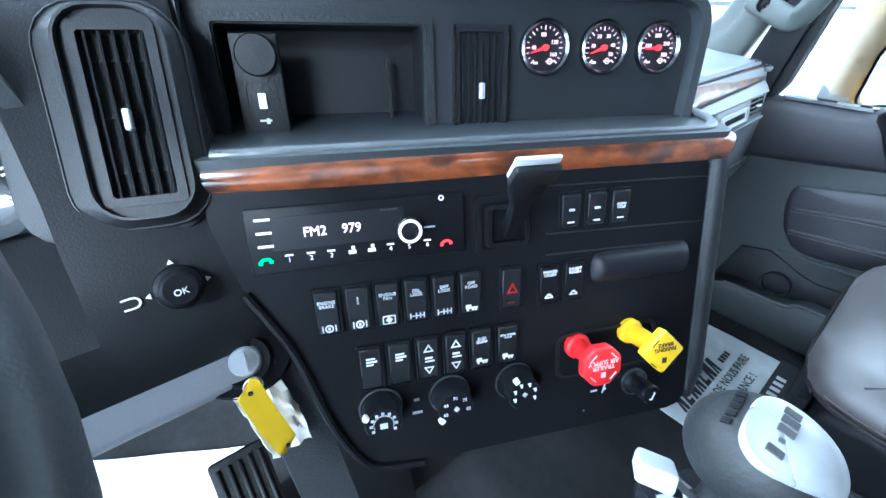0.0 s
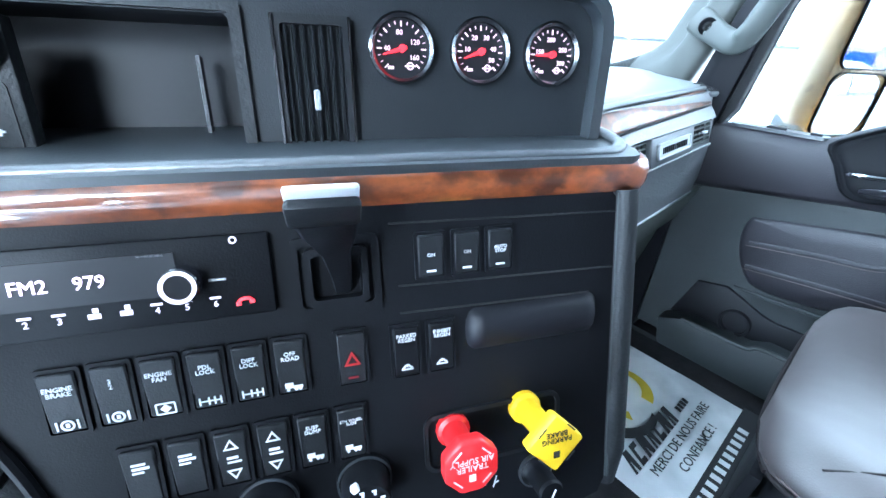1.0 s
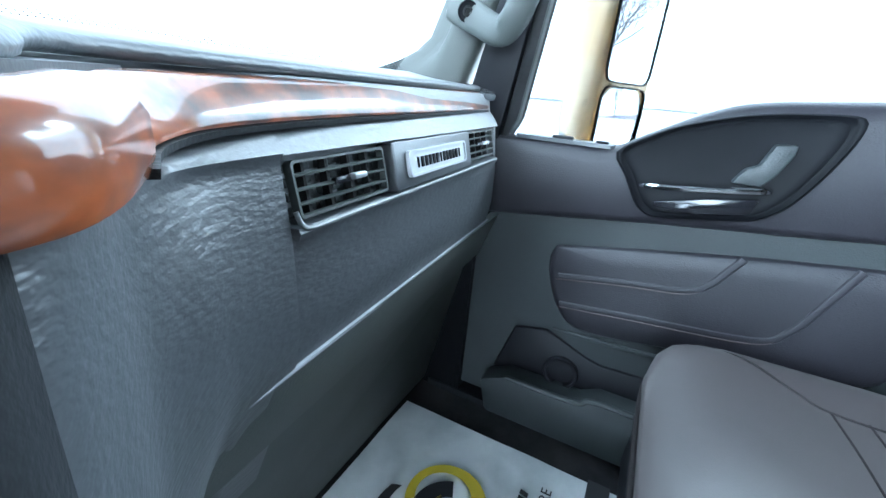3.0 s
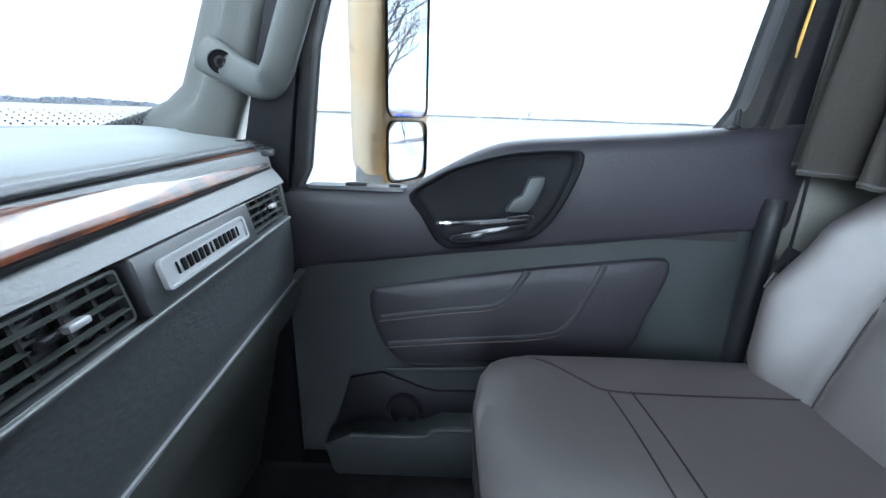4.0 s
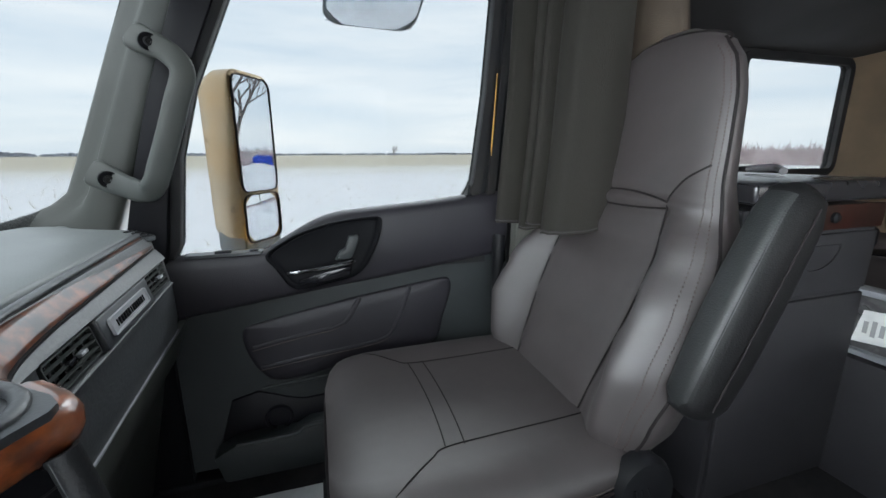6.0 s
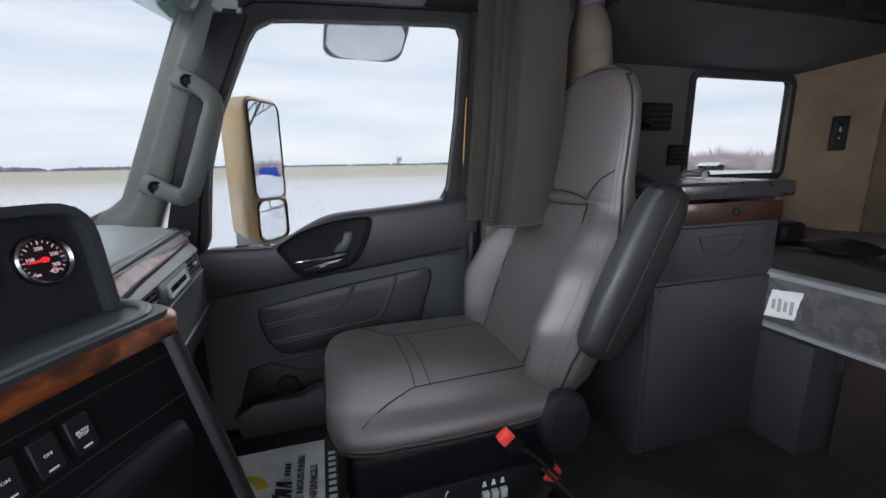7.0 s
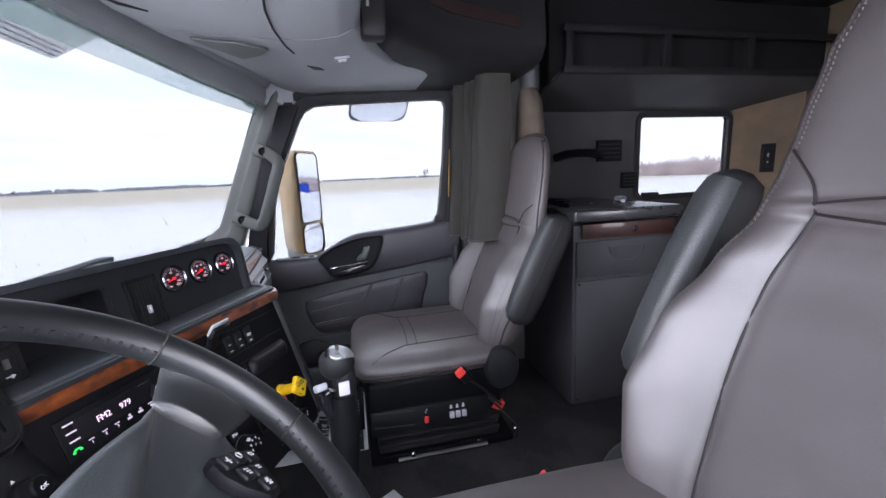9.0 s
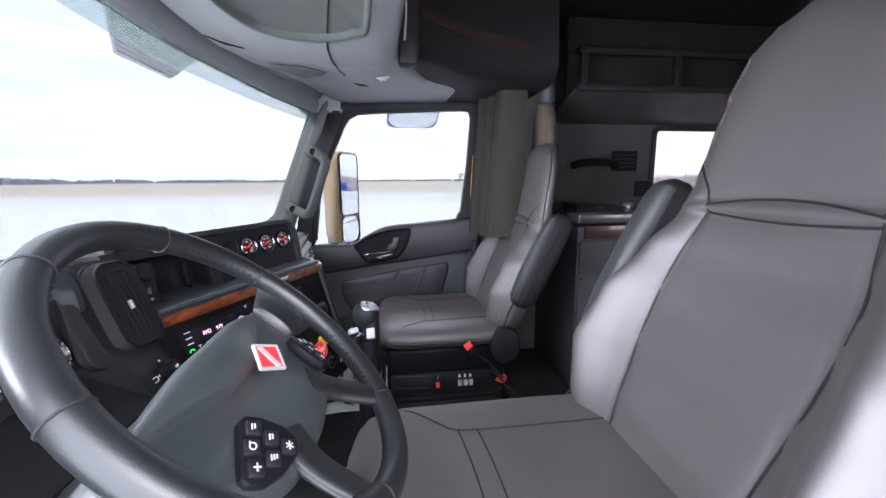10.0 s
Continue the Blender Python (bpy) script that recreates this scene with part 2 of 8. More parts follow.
needle_red = glowing("needle_red", (1.0, 0.02, 0.03), 0.7)
phone_green = glowing("phone_green", (0.02, 0.9, 0.12), 0.9)
phone_red = glowing("phone_red", (1.0, 0.03, 0.04), 0.7)
hazard_red = glowing("hazard_red", (0.25, 0.004, 0.006), 0.35)
bark = material("bark", (0.19, 0.155, 0.145), 0.9, var=0.3, scale=12)
# Pale blue-grey carries the haze of distance in the colour itself.
hazed_far_wood = material("hazed_far_wood", (0.33, 0.36, 0.42), 1.0, var=0.25, scale=0.08)
blue_paint = material("blue_paint", (0.01, 0.06, 0.5), 0.4)
straw = material("straw", (0.52, 0.45, 0.34), 0.9, var=0.3)


def glass_material(name, tint, gloss=0.02):
    m = bpy.data.materials.new(name)
    m.use_nodes = True
    b = m.node_tree.nodes["Principled BSDF"]
    b.inputs["Base Color"].default_value = (*tint, 1)
    b.inputs["Transmission Weight"].default_value = 1.0
    b.inputs["Roughness"].default_value = gloss
    b.inputs["IOR"].default_value = 1.08
    return m


def film_material(name, colour, alpha):
    m = material(name, colour, 0.3)
    m.node_tree.nodes["Principled BSDF"].inputs["Alpha"].default_value = alpha
    return m


visor_film = film_material("visor_film", (0.45, 0.47, 0.50), 0.40)
visor_line = film_material("visor_line", (0.90, 0.92, 0.94), 0.75)
tint_film = film_material("tint_film", (0.20, 0.33, 0.28), 0.30)
# Dark tint added to hold down the bright view, not the glass's own colour.
dimmed_glass = glass_material("dimmed_glass", (0.1055, 0.1092, 0.1100), 0.0)


lens_glass = glass_material("lens_glass", (0.92, 0.93, 0.95), 0.0)
lens_glass.node_tree.nodes["Principled BSDF"].inputs["IOR"].default_value = 1.5


def mirror_material(name, tint):
    m = bpy.data.materials.new(name)
    m.use_nodes = True
    b = m.node_tree.nodes["Principled BSDF"]
    b.inputs["Base Color"].default_value = (*tint, 1)
    b.inputs["Metallic"].default_value, b.inputs["Roughness"].default_value = 1.0, 0.015
    return m


mirror_glass = mirror_material("mirror_glass", (0.80, 0.83, 0.86))


def snow_material():
    """Snow, with a belt of stubble that thins the snow cover far out on the field."""
    m = material("snow", (0.85, 0.855, 0.87), 0.75, var=0.04, scale=0.9, grain=0.0)
    nt = m.node_tree
    b = nt.nodes["Principled BSDF"]
    co = nt.nodes.new("ShaderNodeTexCoord")
    sep = nt.nodes.new("ShaderNodeSeparateXYZ")
    nt.links.new(co.outputs["Object"], sep.inputs["Vector"])
    far = nt.nodes.new("ShaderNodeMapRange")
    far.inputs["From Min"].default_value, far.inputs["From Max"].default_value = 26.0, 95.0
    nt.links.new(sep.outputs["X"], far.inputs["Value"])
    mp = nt.nodes.new("ShaderNodeMapping")
    mp.inputs["Scale"].default_value = (1.1, 0.12, 1)
    nt.links.new(co.outputs["Object"], mp.inputs["Vector"])
    patch = nt.nodes.new("ShaderNodeTexNoise")
    patch.inputs["Scale"].default_value, patch.inputs["Detail"].default_value = 0.35, 6
    nt.links.new(mp.outputs["Vector"], patch.inputs["Vector"])
    cover = nt.nodes.new("ShaderNodeMath")
    cover.operation = "ADD"
    nt.links.new(patch.outputs["Fac"], cover.inputs[0])
    nt.links.new(far.outputs["Result"], cover.inputs[1])
    edge = nt.nodes.new("ShaderNodeMapRange")
    edge.inputs["From Min"].default_value, edge.inputs["From Max"].default_value = 0.75, 1.45
    edge.inputs["To Max"].default_value = 0.72
    nt.links.new(cover.outputs["Value"], edge.inputs["Value"])
    mix = nt.nodes.new("ShaderNodeMixRGB")
    mix.inputs["Color2"].default_value = (0.46, 0.385, 0.22, 1)
    old = b.inputs["Base Color"].links[0].from_socket
    nt.links.new(edge.outputs["Result"], mix.inputs["Fac"])
    nt.links.new(old, mix.inputs["Color1"])
    nt.links.new(mix.outputs["Color"], b.inputs["Base Color"])
    return m


snow = snow_material()

# ---- building tools ----
ORIGIN = {}
V = Vector


def thing(name, at, label, category, group="", kind=""):
    ob = new(name)
    ob.empty_display_size = 0.05
    ob.location = at
    ORIGIN[ob] = V(at)
    return tagged(ob, label, category, group, kind)


def finish(bm, mat, angle=38):
    bmesh.ops.recalc_face_normals(bm, faces=bm.faces[:])
    me = bpy.data.meshes.new("mesh")
    bm.to_mesh(me)
    bm.free()
    me.materials.append(mat)
    me.polygons.foreach_set("use_smooth", [True] * len(me.polygons))
    me.set_sharp_from_angle(angle=radians(angle))
    return me


def part(name, bm, mat, parent, label="", angle=38):
    """Links a bmesh, built in world places, as one mesh under a thing or a part."""
    o = ORIGIN[parent]
    bmesh.ops.translate(bm, verts=bm.verts[:], vec=-o)
    ob = new(name, finish(bm, mat, angle))
    ob.parent = parent
    ORIGIN[ob] = o
    return tagged(ob, label)


def single(name, bm, mat, at, label, category, group="", kind="", angle=38):
    """A thing that is one mesh."""
    bmesh.ops.translate(bm, verts=bm.verts[:], vec=-V(at))
    ob = new(name, finish(bm, mat, angle))
    ob.location = at
    ORIGIN[ob] = V(at)
    return tagged(ob, label, category, group, kind)


def box(bm, c, s, m=None, bev=0.0, seg=2):
    """A box round c with sides s, in the frame m, with rounded edges."""
    mm = (m or Matrix()) @ Matrix.Translation(c) @ Matrix.Diagonal((*s, 1))
    r = bmesh.ops.create_cube(bm, size=1.0, matrix=mm)
    if bev:
        es = {e for v in r["verts"] for e in v.link_edges}
        bmesh.ops.bevel(bm, geom=list(es), offset=bev, segments=seg, profile=0.5, affect="EDGES")
    return bm


def B(c, s, m=None, bev=0.0, seg=2):
    return box(bmesh.new(), c, s, m, bev, seg)


def loft(bm, rings, closed=True, cap=True, loop=False):
    """Joins rings of points, each of one length, by faces."""
    vs = [[bm.verts.new(p) for p in ring] for ring in rings]
    n = len(vs[0])
    pairs = list(zip(vs, vs[1:])) + ([(vs[-1], vs[0])] if loop else [])
    for a, b in pairs:
        for i in range(n if closed else n - 1):
            j = (i + 1) % n
            bm.faces.new((a[i], a[j], b[j], b[i]))
    if cap and closed and not loop:
        bm.faces.new(vs[0][::-1])
        bm.faces.new(vs[-1])
    return bm


def prism(bm, outline, m, lo, hi, bev=0.0):
    """A flat outline (x, z in the frame m) given depth from y = lo to y = hi."""
    loft(bm, [[m @ V((x, y, z)) for x, z in outline] for y in (lo, hi)])
    if bev:
        bm.normal_update()
        es = [e for e in bm.edges if e.is_valid and len(e.link_faces) == 2 and e.calc_face_angle(0) > 0.6]
        bmesh.ops.bevel(bm, geom=es, offset=bev, segments=2, profile=0.5, affect="EDGES")
    return bm


def ringed(bm, outer, inner, m, lo, hi):
    """A frame between two outlines of one length (x, z in the frame m), from y = lo to y = hi."""
    a = [[m @ V((x, y, z)) for x, z in o] for o, y in ((outer, lo), (outer, hi), (inner, hi), (inner, lo))]
    return loft(bm, a, loop=True)


def rrect(w, h, r, n=5, cx=0.0, cz=0.0):
    """A rounded rectangle round (cx, cz)."""
    out = []
    for sx, sz, a0 in ((1, 1, 0), (-1, 1, 90), (-1, -1, 180), (1, -1, 270)):
        for i in range(n + 1):
            a = radians(a0 + 90 * i / n)
            out.append((cx + sx * (w / 2 - r) + r * math.cos(a), cz + sz * (h / 2 - r) + r * math.sin(a)))
    return out


def circle(r, n=24, cx=0.0, cz=0.0):
    return [(cx + r * math.cos(2 * math.pi * i / n), cz + r * math.sin(2 * math.pi * i / n)) for i in range(n)]


def smooth(pts, k=6, closed=False):
    """A rounded way through the points (Catmull-Rom)."""
    p = [V(q) for q in pts]
    out = []
    n = len(p)
    for i in range(n if closed else n - 1):
        if closed:
            a, b, c, d = (p[(i + j) % n] for j in (-1, 0, 1, 2))
        else:
            a, b, c, d = p[max(i - 1, 0)], p[i], p[i + 1], p[min(i + 2, n - 1)]
        for j in range(k):
            t = j / k
            out.append(0.5 * (2 * b + (c - a) * t + (2 * a - 5 * b + 4 * c - d) * t * t + (3 * b - a - 3 * c + d) * t ** 3))
    if not closed:
        out.append(p[-1])
    return out


def tube(bm, pts, r, n=10, closed=False, flat=1.0, up=None):
    """A round (or flattened) bar along the points; r is one radius or one for each point."""
    pts = [V(p) for p in pts]
    rs = r if isinstance(r, (list, tuple)) else [r] * len(pts)
    rings = []
    last = V(up) if up else None
    for i, p in enumerate(pts):
        a = pts[i - 1] if (i or closed) else p
        b = pts[(i + 1) % len(pts)] if (i + 1 < len(pts) or closed) else p
        t = (b - a).normalized()
        if last is None:
            last = V((0, 0, 1)) if abs(t.z) < 0.9 else V((0, 1, 0))
        side = t.cross(last)
        side = side.normalized() if side.length > 1e-6 else t.orthogonal().normalized()
        u = side.cross(t).normalized()
        if not up:
            last = u
        rings.append([p + rs[i] * (math.cos(2 * math.pi * k / n) * side + flat * math.sin(2 * math.pi * k / n) * u) for k in range(n)])
    return loft(bm, rings, loop=closed)


def sweep(bm, pts, profile, up=(0, 0, 1), closed=False):
    """A profile (across, up) carried along the points."""
    pts = [V(p) for p in pts]
    rings = []
    for i, p in enumerate(pts):
        a = pts[i - 1] if (i or closed) else p
        b = pts[(i + 1) % len(pts)] if (i + 1 < len(pts) or closed) else p
        t = (b - a).normalized()
        side = t.cross(V(up)).normalized()
        u = side.cross(t).normalized()
        rings.append([p + x * side + z * u for x, z in profile])
    return loft(bm, rings, loop=closed)


def lathe(bm, profile, m, n=24):
    """A turned body: profile of (radius, height along the frame's -y)."""
    rings = [[m @ V((r * math.cos(2 * math.pi * k / n), -h, r * math.sin(2 * math.pi * k / n))) for k in range(n)] for r, h in profile]
    return loft(bm, rings)


def sheet(bm, rows, thick):
    """A grid of points (rows of one length) given thickness along its normals."""
    vs = [[bm.verts.new(p) for p in row] for row in rows]
    fs = [bm.faces.new((vs[i][j], vs[i][j + 1], vs[i + 1][j + 1], vs[i + 1][j])) for i in range(len(vs) - 1) for j in range(len(vs[0]) - 1)]
    bm.normal_update()
    bmesh.ops.solidify(bm, geom=fs, thickness=thick)
    return bm


def cloth_sheet(bm, rows, thick):
    """A grid of points given an even, thin back along the normals of its points."""
    vs = [[bm.verts.new(p) for p in row] for row in rows]
    n, m = len(vs), len(vs[0])
    for i in range(n - 1):
        for j in range(m - 1):
            bm.faces.new((vs[i][j], vs[i][j + 1], vs[i + 1][j + 1], vs[i + 1][j]))
    bm.normal_update()
    ws = [[bm.verts.new(v.co - v.normal * thick) for v in row] for row in vs]
    for i in range(n - 1):
        for j in range(m - 1):
            bm.faces.new((ws[i][j], ws[i + 1][j], ws[i + 1][j + 1], ws[i][j + 1]))
    edge = [(0, j) for j in range(m)] + [(i, m - 1) for i in range(1, n)] + [(n - 1, j) for j in range(m - 2, -1, -1)] + [(i, 0) for i in range(n - 2, 0, -1)]
    for (a, b), (c, d) in zip(edge, edge[1:] + edge[:1]):
        bm.faces.new((vs[a][b], vs[c][d], ws[c][d], ws[a][b]))
    return bm


def written(name, body, size, m, mat, parent, label="", depth=0.0004, wide=1.0):
    """Lettering as a flat mesh; it stands in the x-z plane of the frame m and is read from -y."""
    cu = bpy.data.curves.new("letters", "FONT")
    cu.body, cu.size, cu.extrude, cu.resolution_u = body, size, depth, 2
    cu.align_x, cu.align_y, cu.space_line = "CENTER", "CENTER", 0.85
    tmp = bpy.data.objects.new("letters", cu)
    scene.collection.objects.link(tmp)
    me = bpy.data.meshes.new_from_object(tmp.evaluated_get(bpy.context.evaluated_depsgraph_get()))
    bpy.data.objects.remove(tmp)
    me.transform(Matrix.Translation(-ORIGIN[parent]) @ m @ Matrix.Rotation(radians(90), 4, "X") @ Matrix.Diagonal((wide, 1, 1, 1)))
    me.materials.clear()
    me.materials.append(mat)
    ob = new(name, me)
    ob.parent = parent
    ORIGIN[ob] = ORIGIN[parent]
    return tagged(ob, label)


def bars(bm, m, w, h, rows=1, gap=0.5):
    """Unreadable small lettering: plain bars."""
    for i in range(rows):
        z = (rows - 1) / 2 * h * (1 + gap) - i * h * (1 + gap)
        box(bm, (0, 0, z), (w, 0.0008, h), m)
    return bm

# ---- the cab's shell (x to the passenger's side, y ahead, floor at z = 0) ----
I = Matrix()
YZ = Matrix(((0, 1, 0, 0), (1, 0, 0, 0), (0, 0, 1, 0), (0, 0, 0, 1)))  # outline (y, z), depth along x


def structure(name, bm, mat, label, category, angle=38):
    return single(name, bm, mat, (0, 0, 0), label, category, kind="structure", angle=angle)


structure("floor", B((0.45, -0.72, -0.03), (2.5, 3.50, 0.06)), carpet, "black carpeted floor of a truck cab and sleeper", "floor")
bm = bmesh.new()
prism(bm, rrect(2.5, 0.10, 0.01, cx=0.45, cz=1.74), I, -2.45, 0.62)
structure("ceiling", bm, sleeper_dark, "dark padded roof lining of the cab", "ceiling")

# firewall ahead of the feet and the back wall of the sleeper
structure("wall_north", B((0.45, 0.99, 0.335), (1.96, 0.05, 0.69)), black_plastic, "dark firewall ahead of the footwells", "wall")
structure("wall_south", B((0.45, -2.42, 0.85), (2.5, 0.06, 1.75)), tan_cloth, "tan padded back wall of the sleeper", "wall")


def window_wall(bm, m, outline, hole, lo, hi):
    ringed(bm, outline, hole, m, lo, hi)
    return bm


# sleeper side wall with its window opening
win2 = rrect(0.60, 0.44, 0.03, cx=-1.84, cz=0.99)
bm = bmesh.new()
window_wall(bm, YZ, rrect(1.58, 1.70, 0.02, cx=-1.62, cz=0.85), win2, 1.605, 1.635)
structure("wall_east", bm, sleeper_grey, "dark grey padded side wall of the sleeper", "wall")
bm = bmesh.new()
window_wall(bm, YZ, rrect(1.58, 1.70, 0.02, cx=-1.62, cz=0.85), win2, -0.80, -0.705)
structure("wall_west", bm, sleeper_grey, "dark grey padded side wall of the sleeper", "wall")
# slanted corner of the sleeper, tan lining
corner = Matrix.Translation((1.50, -2.27, 0)) @ Matrix.Rotation(radians(42), 4, "Z")
structure("wall_corner", B((0, 0, 0.85), (0.34, 0.04, 1.7), corner, 0.006), tan_cloth, "tan padded slanted corner wall of the sleeper", "wall")

w2 = thing("window_2", (1.605, -1.84, 0.79), "small sleeper side window in a black rubber frame", "window", kind="structure")
bm = bmesh.new()
ringed(bm, rrect(0.640, 0.480, 0.05, cx=-1.84, cz=0.99), rrect(0.585, 0.425, 0.025, cx=-1.84, cz=0.99), YZ, 1.592, 1.604)
ringed(bm, rrect(0.590, 0.430, 0.03, cx=-1.84, cz=0.99), rrect(0.583, 0.423, 0.025, cx=-1.84, cz=0.99), YZ, 1.604, 1.616)
part("window_frame", bm, rubber, w2)
bm = bmesh.new()
prism(bm, rrect(0.588, 0.428, 0.03, cx=-1.84, cz=0.99), YZ, 1.608, 1.612)
pane = part("pane", bm, dimmed_glass, w2)
pane.visible_shadow = False
part("latch", B((1.59, -1.62, 0.785), (0.03, 0.10, 0.018), None, 0.006), black_plastic, w2, "small black sliding latch")

# panels beside the sleeper opening: pillar trim between cab and sleeper, both sides
for side, x0 in ((1, 1.40), (-1, -0.54)):
    bm = bmesh.new()
    box(bm, (x0 + side * 0.06, -0.66, 0.86), (0.12, 0.36, 1.74), None, 0.02, 3)
    structure("trim_pillar", bm, pillar_beige, "grey-beige trim of the pillar between cab and sleeper", "pillar trim")
# bridge from the pillar to the wider sleeper wall
structure("wall_step", B((1.57, -0.835, 0.86), (0.26, 0.03, 1.74)), sleeper_grey, "dark grey end panel of the sleeper", "wall")
structure("wall_step_west", B((-0.64, -0.835, 0.86), (0.14, 0.03, 1.74)), sleeper_grey, "dark grey end panel of the sleeper", "wall")

# windscreen header over the glass, bent like the glass
HEAD = [(-0.57, 0.34, 1.262), (-0.2, 0.46, 1.268), (0.2, 0.515, 1.270), (0.476, 0.52, 1.270), (0.8, 0.48, 1.268), (1.1, 0.425, 1.262), (1.47, 0.33, 1.255)]
BASE = [(-0.57, 0.58, 0.70), (-0.2, 0.80, 0.70), (0.2, 0.89, 0.70), (0.476, 0.90, 0.70), (0.8, 0.86, 0.70), (1.1, 0.78, 0.70), (1.47, 0.57, 0.70)]
head, base = smooth(HEAD, 5), smooth(BASE, 5)
ws = thing("window_1", (0.45, 0.9, 0.70), "wide bent windscreen with a dotted black edge", "windscreen", kind="structure")
bm = bmesh.new()
sheet(bm, [[a.lerp(b, t) + V((0, 0.012, 0)) for a, b in zip(base, head)] for t in (0.0, 0.35, 0.7, 1.0)], 0.004)
pane = part("pane", bm, dimmed_glass, ws)
pane.visible_shadow = False
bm = bmesh.new()
tube(bm, [p + V((0, 0.03, -0.024)) for p in base], 0.014, 8, flat=0.6)
part("seal", bm, rubber, ws)
# dotted black ceramic edge in the lower corner of the glass
bm = bmesh.new()
for i in range(150):
    for k in range(7):
        f = 12 + 18 * (i + 0.5 * (k % 2)) / 150
        j = min(int(f), len(base) - 2)
        c = base[j].lerp(base[j + 1], f - j).lerp(head[j].lerp(head[j + 1], f - j), 0.008 + 0.0065 * k) + V((0, 0.009, 0))
        s = 0.0030 - 0.0003 * k
        bmesh.ops.create_cube(bm, size=1, matrix=Matrix.Translation(c) @ Matrix.Diagonal((s, 0.001, s, 1)))
tagged(part("dotted_edge", bm, rubber, ws, "dotted black printed edge"), kind="stuff")

# roof edge above the windscreen
bm = bmesh.new()
rings = []
for p in head:
    rings.append([p + V(q) for q in ((0, 0.03, -0.012), (0, 0.035, 0.02), (0, 0.02, 0.55), (0, -0.03, 0.55), (0, -0.025, 0.01), (0, -0.012, -0.010))])
loft(bm, rings)
structure("trim_header", bm, headliner_grey, "pale grey header trim above the windscreen", "trim")


def pillar(side):
    """Trim of the windscreen pillar: wide and soft, leaning back with the glass."""
    bm = bmesh.new()
    rings = []
    for t in (0.0, 0.06, 0.112, 0.125, 0.14, 0.16, 0.185, 0.22, 0.3, 0.5, 0.7, 0.9, 1.0):
        z = 0.62 + t * (1.30 - 0.62)
        yw = 0.610 - t * (0.610 - 0.345)
        yd = 0.500 - t * (0.500 - 0.258) - 0.06 * max(0, t - 0.8) * 5 * 0.6
        flare = 0.13 * min(1, max(0, 1 - (z - 0.700) / 0.080)) ** 2.2
        x_in = 1.372 + 0.026 * t
        pts = [(1.43, yw + 0.012 + flare), (1.395 + 0.02 * t, yw + 0.004 + flare), (x_in + 0.012, yw - 0.035 + flare * 0.6), (x_in - 0.002, (yw + yd) / 2 + 0.012),
               (x_in, yd + 0.03), (x_in + 0.014, yd + 0.004), (x_in + 0.05, yd), (1.45, yd + 0.01), (1.46, yw)]
        if side < 0:
            pts = [(0.90 - x, y) for x, y in pts]
        rings.append([(x, y, z) for x, y in smooth_flat(pts)])
    loft(bm, rings)
    return bm


def smooth_flat(pts, k=3):
    return [(p.x, p.y) for p in smooth([(x, y, 0) for x, y in pts], k, closed=True)]


structure("trim_pillar_right", pillar(1), trim_grey, "light grey moulded trim of the windscreen pillar", "pillar trim", 60)
structure("trim_pillar_left", pillar(-1), trim_grey, "light grey moulded trim of the windscreen pillar", "pillar trim", 60)

bm = bmesh.new()
prism(bm, [(0.485, 0.60), (0.40, 0.60), (0.362, 0.84), (0.312, 1.0), (0.205, 1.24), (0.285, 1.24), (0.385, 0.97), (0.43, 0.82)], YZ, 1.390, 1.4115, 0.004)
structure("trim_pillar_inner", bm, display_black, "black inner trim strip between pillar and door", "pillar trim")

# ---- passenger's door ----
DOOR = thing("door_1", (1.42, 0.0, 0.05), "closed passenger's door with dark soft trim, bare glass and a chrome handle", "door", kind="structure")
SILL = [(0.425, 0.612), (0.30, 0.613), (0.205, 0.614), (0.155, 0.640), (0.075, 0.683), (0.013, 0.702), (-0.094, 0.712), (-0.221, 0.722), (-0.332, 0.734), (-0.46, 0.745)]
BAND = [(0.425, 0.462), (0.29, 0.478), (0.10, 0.503), (-0.122, 0.528), (-0.348, 0.557), (-0.46, 0.570)]
bm = bmesh.new()
prism(bm, [(y, z - 0.012) for y, z in SILL] + [(-0.46, 0.03), (0.425, 0.03)], YZ, 1.412, 1.455)
part("panel", bm, lower_grey, DOOR, "grey lower door panel")
# soft upper band, with a rounded top roll and the hump of the arm rest
bm = bmesh.new()
top = smooth([(y, z, 0) for y, z in SILL], 5)
low = smooth([(y, z, 0) for y, z in BAND], 9)
rings = []
for i, p in enumerate(top):
    f = i / (len(top) - 1)
    q = low[min(int(f * (len(low) - 1)), len(low) - 1)]
    y = p.x
    # lower line at the same y
    zl = q.y
    for a, b in zip(low, low[1:]):
        if (a.x - y) * (b.x - y) <= 0 and abs(a.x - b.x) > 1e-6:
            zl = a.y + (b.y - a.y) * (y - a.x) / (b.x - a.x)
    zt = p.y
    rings.append([(1.46, y, zt - 0.004), (1.425, y, zt), (1.400, y, zt - 0.002), (1.388, y, zt - 0.010), (1.383, y, zt - 0.028), (1.385, y, (zt + zl) / 2),
                  (1.388, y, zl + 0.014), (1.394, y, zl + 0.002), (1.412, y, zl - 0.004), (1.46, y, zl)])
loft(bm, rings)
part("upper_trim", bm, door_soft, DOOR, "dark soft upper door trim", 50)

